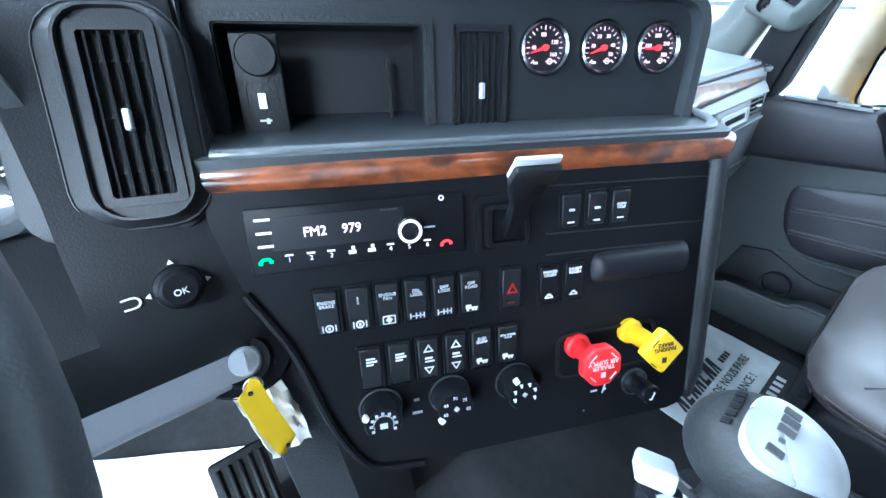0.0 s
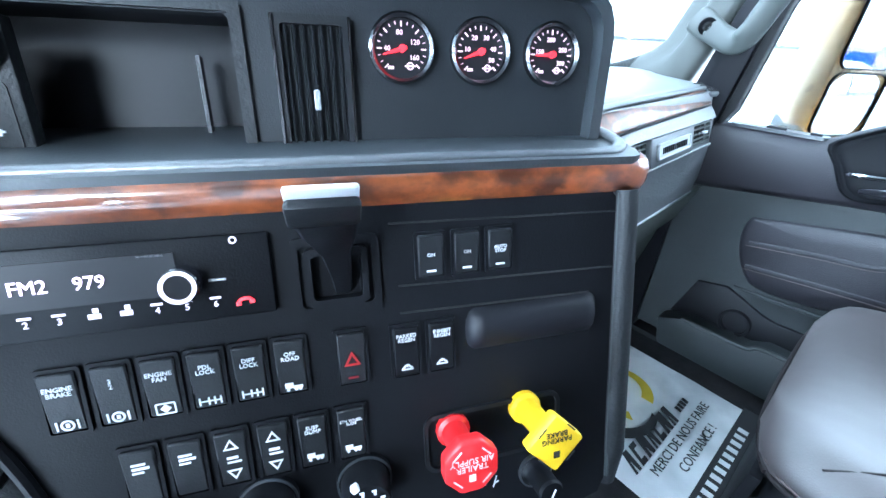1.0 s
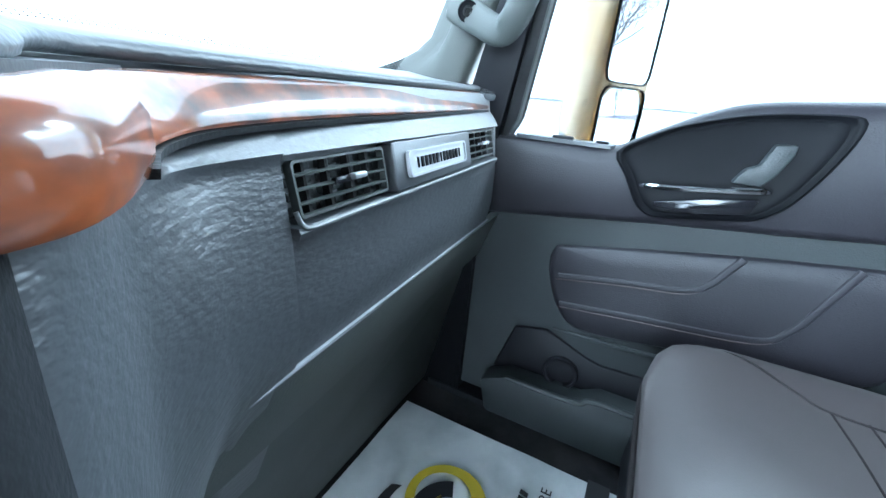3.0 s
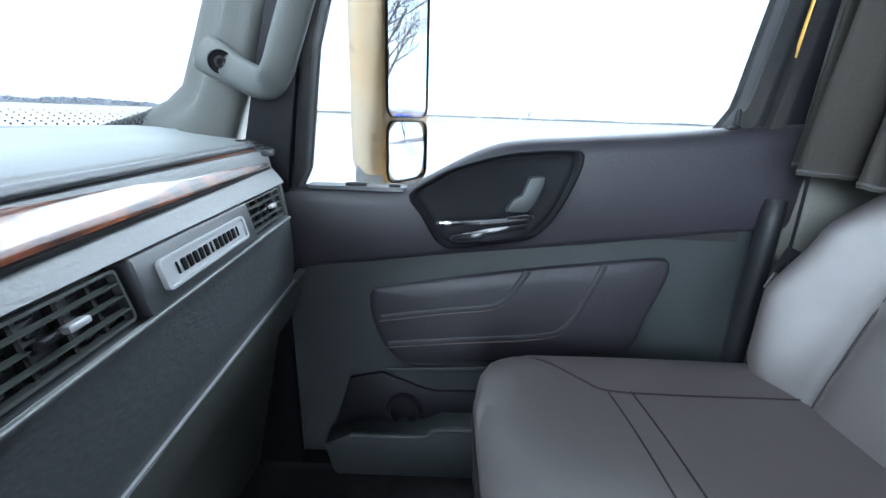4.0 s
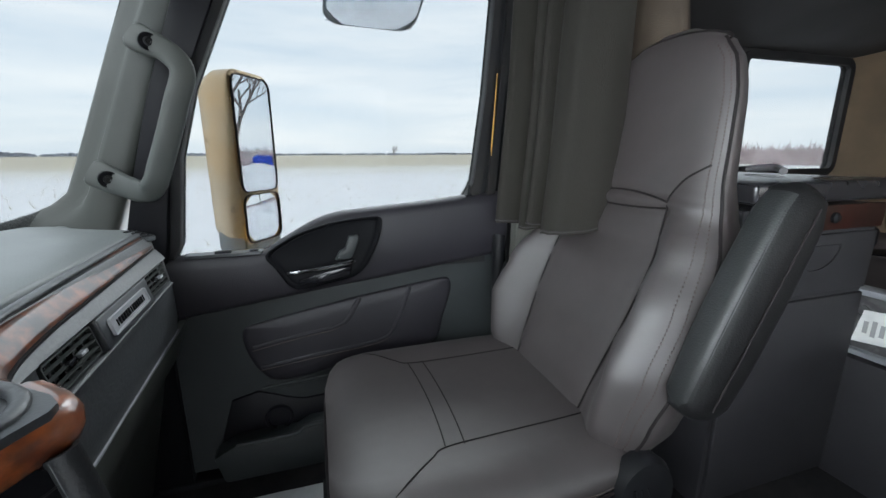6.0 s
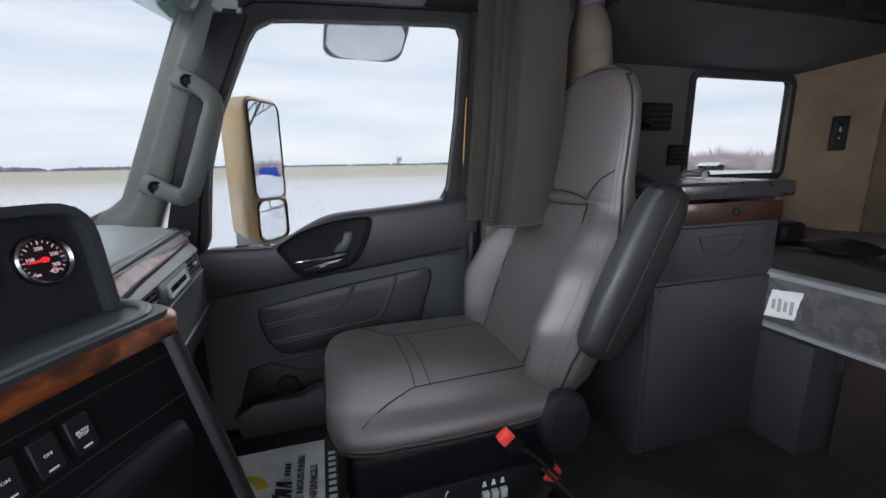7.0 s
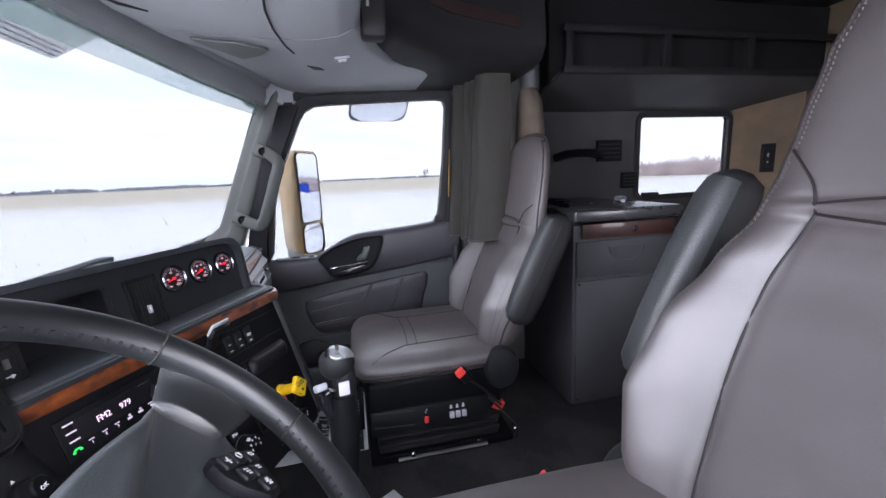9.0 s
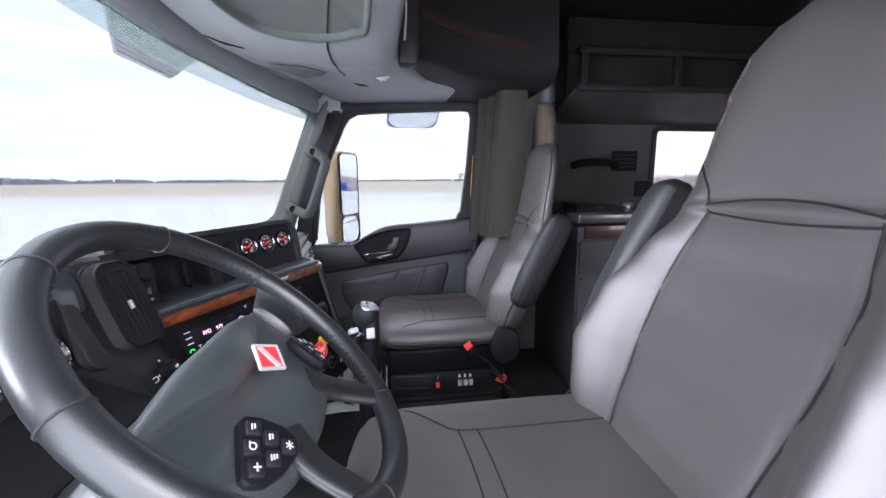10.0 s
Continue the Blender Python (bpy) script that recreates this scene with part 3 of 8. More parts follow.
BOWL = [(0.191, 0.610), (0.150, 0.640), (0.116, 0.658), (0.06, 0.676), (0.013, 0.686), (-0.05, 0.692), (-0.088, 0.690), (-0.092, 0.668), (-0.082, 0.633), (-0.068, 0.600),
        (-0.053, 0.573), (-0.033, 0.550), (-0.01, 0.537), (0.05, 0.526), (0.11, 0.517), (0.135, 0.524), (0.150, 0.540), (0.170, 0.575)]
cy, cz = 0.05, 0.605
bowl = smooth([(y, z, 0) for y, z in BOWL], 3, closed=True)


def bowl_ring(s, x):
    return [(x, cy + (p.x - cy) * s, cz + (p.y - cz) * s) for p in bowl]


bm = bmesh.new()
loft(bm, [bowl_ring(1.0, 1.381), bowl_ring(1.0, 1.3765), bowl_ring(0.97, 1.3745), bowl_ring(0.94, 1.377), bowl_ring(0.92, 1.3795)])
recess = part("handle_bowl", bm, panel_black, DOOR, "glossy black bowl round the door handle", 60)
bm = bmesh.new()
loft(bm, [bowl_ring(0.90, 1.3792), bowl_ring(0.86, 1.3775), bowl_ring(0.80, 1.3788)])
part("bowl_liner", bm, panel_black, recess)
# chrome grip and the latch lever
bm = bmesh.new()
tube(bm, smooth([(1.371, 0.142, 0.566), (1.352, 0.125, 0.570), (1.347, 0.06, 0.577), (1.350, 0.0, 0.584), (1.368, -0.018, 0.585)], 5), [0.004] + [0.0075] * 19 + [0.004], 10, flat=0.7)
part("handle", bm, chrome, DOOR, "slim chrome door pull")
bm = bmesh.new()
prism(bm, [(0.060, 0.536), (-0.005, 0.548), (-0.012, 0.572), (0.055, 0.562), (0.120, 0.545), (0.118, 0.535)], YZ, 1.362, 1.377, 0.003)
part("grip_cup", bm, gloss_black, DOOR)
bm = bmesh.new()
prism(bm, [(0.030, 0.590), (0.018, 0.612), (0.004, 0.618), (-0.006, 0.648), (-0.030, 0.650), (-0.030, 0.636), (-0.018, 0.606), (-0.006, 0.590)], YZ, 1.360, 1.3775, 0.003)
part("latch_lever", bm, lower_grey, DOOR, "grey latch lever")
# sill strip with the window switch
bm = bmesh.new()
prism(bm, rrect(0.17, 0.034, 0.008, cx=0.282, cz=1.412), Matrix(((0, 0, 1, 0), (1, 0, 0, 0), (0, 1, 0, 0), (0, 0, 0, 1))), 0.611, 0.6175)
sw = part("switch_strip", bm, dash_grey, DOOR, "grey strip with window and lock switches")
part("window_switch", B((1.410, 0.285, 0.6195), (0.014, 0.036, 0.006), None, 0.002), black_plastic, sw)
part("lock_switch", B((1.410, 0.218, 0.6190), (0.016, 0.020, 0.005), None, 0.002), panel_black, sw)
bm = bmesh.new()
lathe(bm, [(0.0, 0.0), (0.010, 0.0), (0.009, 0.003), (0.0045, 0.005), (0.0045, 0.026), (0.003, 0.030), (0.0, 0.0305)], Matrix.Translation((1.402, -0.338, 0.734)) @ Matrix.Rotation(radians(-90), 4, "X"), 12)
part("lock_pin", bm, black_plastic, DOOR)

# padded insert with two ribs, its edge welt, and the map pocket
INSERT = [(0.262, 0.416), (0.22, 0.431), (-0.013, 0.472), (-0.20, 0.497), (-0.268, 0.504), (-0.286, 0.490), (-0.284, 0.455), (-0.262, 0.385), (-0.222, 0.307), (0.0, 0.283), (0.176, 0.261), (0.232, 0.293), (0.262, 0.36)]
ins = smooth([(y, z, 0) for y, z in INSERT], 4, closed=True)


def ins_ring(s, x):
    return [(x, -0.02 + (p.x + 0.02) * s, 0.39 + (p.y - 0.39) * s) for p in ins]


bm = bmesh.new()
loft(bm, [ins_ring(1.0, 1.413), ins_ring(1.0, 1.409), ins_ring(0.985, 1.404), ins_ring(0.95, 1.401), ins_ring(0.6, 1.400)])
insert = part("insert", bm, door_soft, DOOR, "dark padded insert with stitched ribs", 60)
for rib in ([(0.243, 0.366), (0.125, 0.386), (0.033, 0.399), (0.004, 0.420), (-0.013, 0.448), (-0.027, 0.472)], [(0.231, 0.309), (0.104, 0.323), (-0.075, 0.342), (-0.117, 0.373), (-0.140, 0.425), (-0.165, 0.490)]):
    bm = bmesh.new()
    tube(bm, smooth([(1.4005, y, z) for y, z in rib], 6), 0.0065, 8, flat=0.55, up=(1, 0, 0))
    r = part("rib", bm, door_soft, insert)
    bm = bmesh.new()
    tube(bm, smooth([(1.3985, y + 0.004, z - 0.007) for y, z in rib], 6), 0.0011, 5)
    part("stitching", bm, thread, insert, "grey stitched line")
bm = bmesh.new()
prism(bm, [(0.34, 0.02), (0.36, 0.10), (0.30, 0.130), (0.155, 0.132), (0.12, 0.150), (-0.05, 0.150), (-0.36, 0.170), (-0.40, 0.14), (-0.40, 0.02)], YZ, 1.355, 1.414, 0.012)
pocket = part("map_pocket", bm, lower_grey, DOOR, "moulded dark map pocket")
# Flat near-black slab painted as the shade inside the pocket's mouth.
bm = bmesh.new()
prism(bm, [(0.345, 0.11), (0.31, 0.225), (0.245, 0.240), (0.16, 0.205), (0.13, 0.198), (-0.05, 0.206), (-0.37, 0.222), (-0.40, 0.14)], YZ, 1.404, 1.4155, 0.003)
part("pocket_shade", bm, display_black, DOOR, "near-black panel for the shade in the pocket's mouth")
bm = bmesh.new()
tube(bm, smooth([(1.352, 0.30, 0.132), (1.352, 0.16, 0.134), (1.353, 0.12, 0.151), (1.353, -0.05, 0.152), (1.353, -0.36, 0.171)], 6), 0.006, 8)
part("pocket_lip", bm, lower_grey, DOOR)
# The hollow's shade is put into the cup holder's near-black colour.
bm = bmesh.new()
lathe(bm, [(0.034, -0.02), (0.036, 0.0), (0.034, 0.003), (0.029, 0.002), (0.027, -0.018), (0.0, -0.018)], Matrix.Translation((1.395, 0.200, 0.158)) @ Matrix.Rotation(radians(-90), 4, "Z"), 24)
part("cup_holder", bm, display_black, DOOR, "round cup holder, coloured near-black for the shade in it")
bm = bmesh.new()
tube(bm, smooth([(1.4075, 0.235, 0.245), (1.4075, 0.10, 0.252), (1.4075, -0.05, 0.262), (1.4075, -0.22, 0.276)], 6), 0.005, 8, flat=0.6, up=(1, 0, 0))
part("lower_rib", bm, lower_grey, DOOR)

# window frame of the door, glass and seals
GLASS = [(0.392, 0.600), (0.372, 0.640), (0.345, 0.84), (0.300, 0.99), (0.212, 1.185), (0.190, 1.218), (0.150, 1.240), (0.08, 1.246), (-0.20, 1.259), (-0.365, 1.266), (-0.395, 1.262), (-0.405, 1.235), (-0.385, 1.00), (-0.357, 0.79), (-0.352, 0.765), (-0.33, 0.730), (-0.33, 0.60)]


def grown(outline, d):
    c = V((sum(p[0] for p in outline) / len(outline), sum(p[1] for p in outline) / len(outline)))
    return [(p[0] + d * (1 if p[0] > c.x else -1), p[1] + d * (1 if p[1] > c.y else -1)) for p in outline]


bm = bmesh.new()
ringed(bm, grown(GLASS, 0.058), GLASS, YZ, 1.412, 1.452)
part("window_frame", bm, black_plastic, DOOR, "black upper frame of the door")
bm = bmesh.new()
ringed(bm, grown(GLASS, 0.020), grown(GLASS, -0.002), YZ, 1.400, 1.411)
ringed(bm, grown(GLASS, 0.056), grown(GLASS, 0.036), YZ, 1.396, 1.411)
part("seal", bm, rubber, DOOR, "ribbed black door seal")
bm = bmesh.new()
prism(bm, grown(GLASS, 0.004), YZ, 1.434, 1.438)
pane = part("pane", bm, dimmed_glass, DOOR)
pane.visible_shadow = False
bm = bmesh.new()
prism(bm, [(-0.468, 0.68), (-0.468, 1.36), (-0.440, 1.36), (-0.390, 0.68)], YZ, 1.416, 1.450)
part("rear_frame", bm, black_plastic, DOOR)
# outer skin of the door and the quarter panel
part("outer_skin", B((1.475, 0.0, 0.27), (0.03, 0.90, 0.62), None, 0.008), truck_gold, DOOR, "gold painted outer skin")
# body side: rocker under the door, roof side above it
structure("trim_roof_side", B((1.47, -0.02, 1.53), (0.10, 1.06, 0.42), None, 0.01), sleeper_dark, "dark roof side above the door", "roof side")
structure("trim_door_sill", B((1.45, 0.0, -0.02), (0.12, 1.0, 0.07), None, 0.005), black_plastic, "black door step trim", "sill")
structure("trim_b_pillar", B((1.46, -0.485, 0.86), (0.11, 0.05, 1.74), None, 0.008), pillar_beige, "grey-beige pillar trim behind the door", "pillar")
# Gold strip drawn for a golden reflection beside the seal; no such part.
bm = bmesh.new()
prism(bm, [(-0.3985, 0.86), (-0.4000, 0.84), (-0.4122, 1.05), (-0.4112, 1.05)], YZ, 1.3945, 1.3985)
structure("trim_gold_glint", bm, truck_gold, "thin gold strip standing in for a reflection beside the door seal", "paint edge")
structure("trim_corner", B((1.445, 0.315, 1.285), (0.10, 0.20, 0.085), None, 0.012), headliner_grey, "grey corner trim over the windscreen pillar", "trim")
# cowl side by the passenger's feet; near-black paints in the footwell's shade
structure("wall_cowl", B((1.43, 0.70, 0.30), (0.07, 0.56, 0.66)), panel_black, "cowl side panel of the footwell, near-black for its shade", "wall")
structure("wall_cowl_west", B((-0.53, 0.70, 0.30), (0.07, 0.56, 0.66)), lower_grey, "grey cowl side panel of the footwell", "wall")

# driver's side: an open doorway, with the door swung wide open
structure("trim_roof_side_west", B((-0.55, -0.02, 1.53), (0.10, 1.06, 0.42), None, 0.01), sleeper_dark, "dark roof side above the driver's doorway", "roof side")
structure("trim_door_sill_west", B((-0.55, 0.0, -0.02), (0.12, 1.0, 0.07), None, 0.005), black_plastic, "black door step trim", "sill")

# ---- dashboard ----
STACK = Matrix(((0.9114, 0.4115, 0, 0), (-0.4115, 0.9114, 0, 0), (0, 0, 1, 0), (0, 0, 0, 1)))  # the centre stack turns to the driver


def on_low(u, z, out=0.0):
    """Frame on the lower, sloping face of the stack: x along it, z up it, -y out of it."""
    return STACK @ Matrix.Translation((u, 0.29 + 0.32 * z, z)) @ Matrix.Rotation(-math.atan(0.32), 4, "X") @ Matrix.Translation((0, -out, 0))


def on_high(u, z, out=0.0):
    """Frame on the upper face of the stack, with the dials."""
    return STACK @ Matrix.Translation((u, 0.442 + 0.2 * z, z)) @ Matrix.Rotation(-math.atan(0.2), 4, "X") @ Matrix.Translation((0, -out, 0))


DASH = thing("dashboard", (0.45, 0.6, 0.45), "black truck dashboard with glossy wood trim and angled centre stack", "dashboard")

# passenger's side body, with the long recess that holds the vents
def face_y(z, ridge=True):
    """The grained face of the passenger's side at height z, beside x = 0.844."""
    if not ridge and 0.560 < z < 0.630:
        return 0.349 + (z - 0.560) * 0.136
    return lerp_line([(0.455, 0.366), (0.462, 0.354), (0.50, 0.348), (0.560, 0.349), (0.570, 0.3465), (0.5765, 0.3435), (0.580, 0.346), (0.628, 0.3535), (0.632, 0.355), (0.640, 0.3605), (0.652, 0.371)], z)


def lerp_line(table, t):
    for (a0, b0), (a1, b1) in zip(table, table[1:]):
        if t <= a1:
            return b0 + (b1 - b0) * max(0.0, t - a0) / (a1 - a0)
    return table[-1][1]


bm = bmesh.new()
rings = []
for x, deep in ((0.70, 0), (0.80, 0), (0.8505, 0), (0.8535, 0.016), (0.90, 0.016), (1.00, 0.016), (1.10, 0.016), (1.20, 0.016), (1.3255, 0.016), (1.328, 0), (1.338, 0), (1.347, 0)):
    low = [(face_y(z, deep > 0), z) for z in (0.455, 0.462, 0.48, 0.50, 0.53, 0.560, 0.570, 0.5765, 0.580)]
    slot = [(face_y(z, deep > 0) + deep, z) for z in (0.5815, 0.605, 0.6285)]
    high_ = [(face_y(z), z) for z in (0.630, 0.640, 0.652)] + [(0.374, 0.668), (0.380, 0.6785), (0.392, 0.680), (0.399, 0.676), (0.405, 0.676), (0.425, 0.682), (0.52, 0.694), (0.62, 0.692), (0.88, 0.692), (0.88, 0.455)]
    shift = (x - 0.844) * 0.058 + (0.012 if x > 1.34 else 0)
    rings.append([(x, min(y + shift, 0.60 if (x > 1.3 and y > 0.6) else 0.9), z) for y, z in low + slot + high_])
loft(bm, rings)
body = part("passenger_body", bm, dash_grain, DASH, "dark grey grained passenger side", 42)
# raised pad on top towards the glass
bm = bmesh.new()
rings = []
for x in (0.74, 0.85, 1.0, 1.15, 1.28, 1.36):
    sh = (x - 0.844) * 0.05
    far = 0.85 - max(0, x - 0.9) * 0.50
    rings.append([(x, 0.402 + sh, 0.674), (x, 0.403 + sh, 0.6850), (x, 0.408 + sh, 0.6895), (x, 0.50 + sh, 0.6975), (x, far - 0.04, 0.706), (x, far, 0.707), (x, far, 0.69)])
loft(bm, rings)
part("top_pad", bm, paled_grey, DASH, "top pad below the windscreen, paled for the sky's sheen", 50)
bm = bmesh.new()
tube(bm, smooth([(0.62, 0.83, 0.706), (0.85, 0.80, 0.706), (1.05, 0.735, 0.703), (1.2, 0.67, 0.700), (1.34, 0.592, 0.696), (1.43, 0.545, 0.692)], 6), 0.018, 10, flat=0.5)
part("cowl_roll", bm, paled_grey, DASH, "rolled edge along the glass")
# small defroster grille at the far end
gr = Matrix.Translation((1.338, 0.424, 0.6800)) @ Matrix.Rotation(radians(-14), 4, "Z") @ Matrix.Rotation(radians(14), 4, "X")
bm = B((0, 0, 0), (0.034, 0.052, 0.012), gr, 0.004)
grille = part("side_grille", bm, dash_grey, DASH)
for i in range(4):
    for j in range(2):
        part("slot", B((-0.008 + 0.016 * j, -0.018 + 0.012 * i, 0.006), (0.011, 0.008, 0.003), gr), rubber, grille)

# wood strip: along the stack, round its corner and along the passenger's side
WOODWAY = [(0.178, 0.474, 0.6585)] + [tuple(STACK @ V((u, 0.5035, 0.6585))) for u in (0.10, 0.25, 0.40, 0.50)]
bm = bmesh.new()
way = smooth(WOODWAY + [(0.687, 0.2475, 0.6585), (0.705, 0.258, 0.659), (0.727, 0.285, 0.660)], 5)
sweep(bm, way, [(0.006, -0.0145), (0.0085, -0.008), (0.0085, 0.004), (0.005, 0.0110), (-0.004, 0.0145), (-0.016, 0.0150), (-0.016, -0.0145)])
part("stack_wood", bm, wood_trim, DASH, "glossy burl wood strip on the centre stack", 50)
bm = bmesh.new()
way = smooth([(0.727, 0.285, 0.660), (0.752, 0.322, 0.661), (0.800, 0.352, 0.662), (0.90, 0.371, 0.6635), (1.05, 0.384, 0.6650), (1.20, 0.396, 0.6665), (1.327, 0.4065, 0.668)], 6)
rings = []
for i, p in enumerate(way):
    f = min(1, i / 10)
    t = (way[min(i + 1, len(way) - 1)] - way[max(i - 1, 0)]).normalized()
    side = t.cross(V((0, 0, 1))).normalized()
    rings.append([p + side * x + V((0, 0, z)) for x, z in ((0.004, -0.0130), (0.0065, -0.0120), (0.0072, -0.0095), (0.0045 - 0.001 * f, -0.003), (-0.004 - 0.002 * f, 0.0095), (-0.0075 - 0.002 * f, 0.0130), (-0.012 - 0.002 * f, 0.0140), (-0.022, 0.0110), (-0.022, -0.0130))])
loft(bm, rings)
part("passenger_wood", bm, wood_trim, DASH, "glossy burl wood strip above the vents", 50)
bm = bmesh.new()
rings = [[p + V((0, 0, z)) + (way[min(i + 1, len(way) - 1)] - way[max(i - 1, 0)]).normalized().cross(V((0, 0, 1))).normalized() * x
          for x, z in ((0.0085, -0.0165), (0.0090, -0.0130), (-0.02, -0.0130), (-0.02, -0.0165))] for i, p in enumerate(way)]
loft(bm, rings)
part("wood_underline", bm, dash_dark, DASH)
# curved cheek from the stack's corner to the passenger's side, and the stack's flank
bm = bmesh.new()
rows = []
for z in (0.650, 0.645, 0.640, 0.636, 0.632, 0.628, 0.62, 0.595, 0.57, 0.54, 0.50, 0.47, 0.44, 0.38, 0.30):
    t = (0.645 - z) / 0.345
    yb = face_y(max(z, 0.463), False) + max(0.0, 0.463 - z) * 0.40
    swell = 0.013 * math.sin(math.pi * min(1, max(0, (z - 0.455) / 0.195)))
    flush = [(0.668 - 0.046 * t, 0.262 - 0.072 * t, z), (0.690 - 0.050 * t, 0.262 - 0.074 * t, z), (0.712 - 0.047 * t, 0.285 - 0.060 * t, z), (0.740 - 0.035 * t, 0.326 - 0.022 * t - swell, z), (0.772, yb - 0.009 - 0.9 * swell, z), (0.798, yb - 0.0030 - 0.5 * swell, z), (0.824, yb - 0.0008 - 0.12 * swell, z), (0.8485, yb + 0.0012, z)]
    rows.append(smooth(flush, 5))
sheet(bm, rows, 0.004)
part("cheek", bm, dash_grain, DASH, "curved grained flank of the stack", 60)
bm = bmesh.new()
loft(bm, [[(x, y + (x - 0.817) * 0.05 * (z > 0.2), z) for y, z in ((0.350, 0.462), (0.366, 0.462), (0.400, 0.375), (0.426, 0.350), (0.530, 0.012), (0.512, 0.012), (0.408, 0.345), (0.382, 0.370))] for x in (0.70, 1.40)])
part("lower_panel", bm, trim_grey, DASH, "grey lower panel over the passenger's feet")
bm = bmesh.new()
tube(bm, [(x, face_y(0.462) + (x - 0.844) * 0.058 - 0.0005, 0.4605) for x in (0.80, 1.0, 1.2, 1.345)], 0.0028, 8)
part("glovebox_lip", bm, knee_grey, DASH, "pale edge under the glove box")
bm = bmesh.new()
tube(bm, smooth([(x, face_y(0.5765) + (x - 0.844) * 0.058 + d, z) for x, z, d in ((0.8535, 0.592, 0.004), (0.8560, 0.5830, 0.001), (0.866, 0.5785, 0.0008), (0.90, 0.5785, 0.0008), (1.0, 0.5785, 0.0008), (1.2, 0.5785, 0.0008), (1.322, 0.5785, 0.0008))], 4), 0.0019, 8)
part("slot_lip", bm, paled_grey, DASH, "raised lip under the vents")


def face_frame(x, z, out=0.0):
    """Frame on the passenger's face: x along it, z up it, -y out of it."""
    return Matrix.Translation((x, 0.347 + (x - 0.844) * 0.058 + (z - 0.580) * 0.23 - out, z)) @ Matrix.Rotation(radians(3.3), 4, "Z") @ Matrix.Rotation(-math.atan(0.23), 4, "X")


def horizontal_vent(x0, x1, z0, z1, lever, name, slats=4):
    """A grille set in the recess: slim grey frame and level bars, dark uprights behind, a thumb lever."""
    f = face_frame((x0 + x1) / 2, (z0 + z1) / 2)
    w, h = x1 - x0, z1 - z0
    bm = bmesh.new()
    ringed(bm, rrect(w, h, 0.004), rrect(w - 0.0044, h - 0.0044, 0.003), f, -0.0010, 0.006)
    ob = part(name, bm, trim_grey, DASH, "black air vent with level grey slats")
    part("vent_back", B((0, 0.0150, 0), (w + 0.012, 0.002, h + 0.004), f), rubber, ob)
    for i in range(7):
        for k in range(slats):
            part("cell", B((-w / 2 + w * (i + 0.5) / 7, 0.0128, -h / 2 + h * (k + 0.5) / slats), (w / 7 - 0.005, 0.003, h / slats - 0.0035), f, 0.0012, 1), lower_grey, ob)
    for x in (-0.36, -0.14, 0.10, 0.32):
        part("upright", B((w * x, 0.0085, 0), (0.0030, 0.008, h - 0.004), f), rubber, ob)
    for i in range(1, slats):
        m = f @ Matrix.Translation((0, 0.0015, -h / 2 + h * i / slats)) @ Matrix.Rotation(radians(10), 4, "X")
        part("slat", B((0, 0, 0), (w - 0.004, 0.0055, 0.0013), m), trim_grey, ob)
    part("lever_root", B((lever - 0.016, 0.000, 0), (0.022, 0.006, 0.006), f, 0.002), gloss_black, ob)
    part("thumb_lever", B((lever, -0.0045, 0.001), (0.017, 0.008, 0.0052), f, 0.0015), silver_trim, ob, "grey thumb lever")
    return ob


horizontal_vent(0.8585, 0.9765, 0.5845, 0.6255, 0.010, "air_vent")
horizontal_vent(1.196, 1.314, 0.5865, 0.6265, 0.010, "air_vent")
f = face_frame(1.0865, 0.6045)
bm = bmesh.new()
prism(bm, rrect(0.207, 0.0475, 0.003), f, -0.0070, 0.012, 0.0025)
plate_base = part("plate_base", bm, dash_grey, DASH)
bm = bmesh.new()
ringed(bm, rrect(0.156, 0.0265, 0.005, cx=-0.003), rrect(0.151, 0.0215, 0.004, cx=-0.003), f, -0.0115, -0.006)
prism(bm, rrect(0.152, 0.0225, 0.004, cx=-0.003), f, -0.0094, -0.006)
plate = part("badge_plate", bm, plate_silver, DASH, "brushed silver badge plate with dark raised marks")
for i in range(13):
    part("badge_mark", B((-0.060 + 0.0095 * i, -0.0100, 0), (0.0060 if i % 6 else 0.0022, 0.0018, 0.0110), f, 0.0006, 1), panel_black, plate)

# ---- centre stack, lower face ----
ZC = 1.05
bm = bmesh.new()
outline = [(-0.032, 0.648), (0.492, 0.645), (0.498, 0.638), (0.498, 0.36), (0.490, 0.342), (0.47, 0.338), (0.12, 0.345), (0.085, 0.352), (0.068, 0.372), (0.045, 0.42), (0.02, 0.50), (-0.012, 0.56), (-0.030, 0.62)]
f0 = on_low(0, 0.5)
prism(bm, [(u, (z - 0.5) * ZC) for u, z in outline], f0, 0.0, 0.20)
stack = part("stack_body", bm, panel_black, DASH, "black sloping centre panel")
# pale edge bead down the right side
bm = bmesh.new()
tube(bm, [on_low(0.4985, z) @ V((0.0, -0.0015, 0)) for z in (0.644, 0.60, 0.50, 0.42, 0.36)], 0.0024, 8)
part("edge_bead", bm, lower_grey, stack)
# rounded grained column that closes the stack's corner
bm = bmesh.new()
rows = []
for z in (0.646, 0.62, 0.56, 0.50, 0.44, 0.39, 0.36, 0.345):
    f = on_low(0.4995, z)
    tuck = 0.012 * max(0.0, (0.39 - z) / 0.045)
    rows.append(smooth([f @ V((x, y + tuck, 0)) for x, y in ((0.0, 0.002), (0.002, -0.0035), (0.007, -0.0060), (0.013, -0.0040), (0.017, 0.004), (0.0185, 0.018), (0.0195, 0.050))], 4))
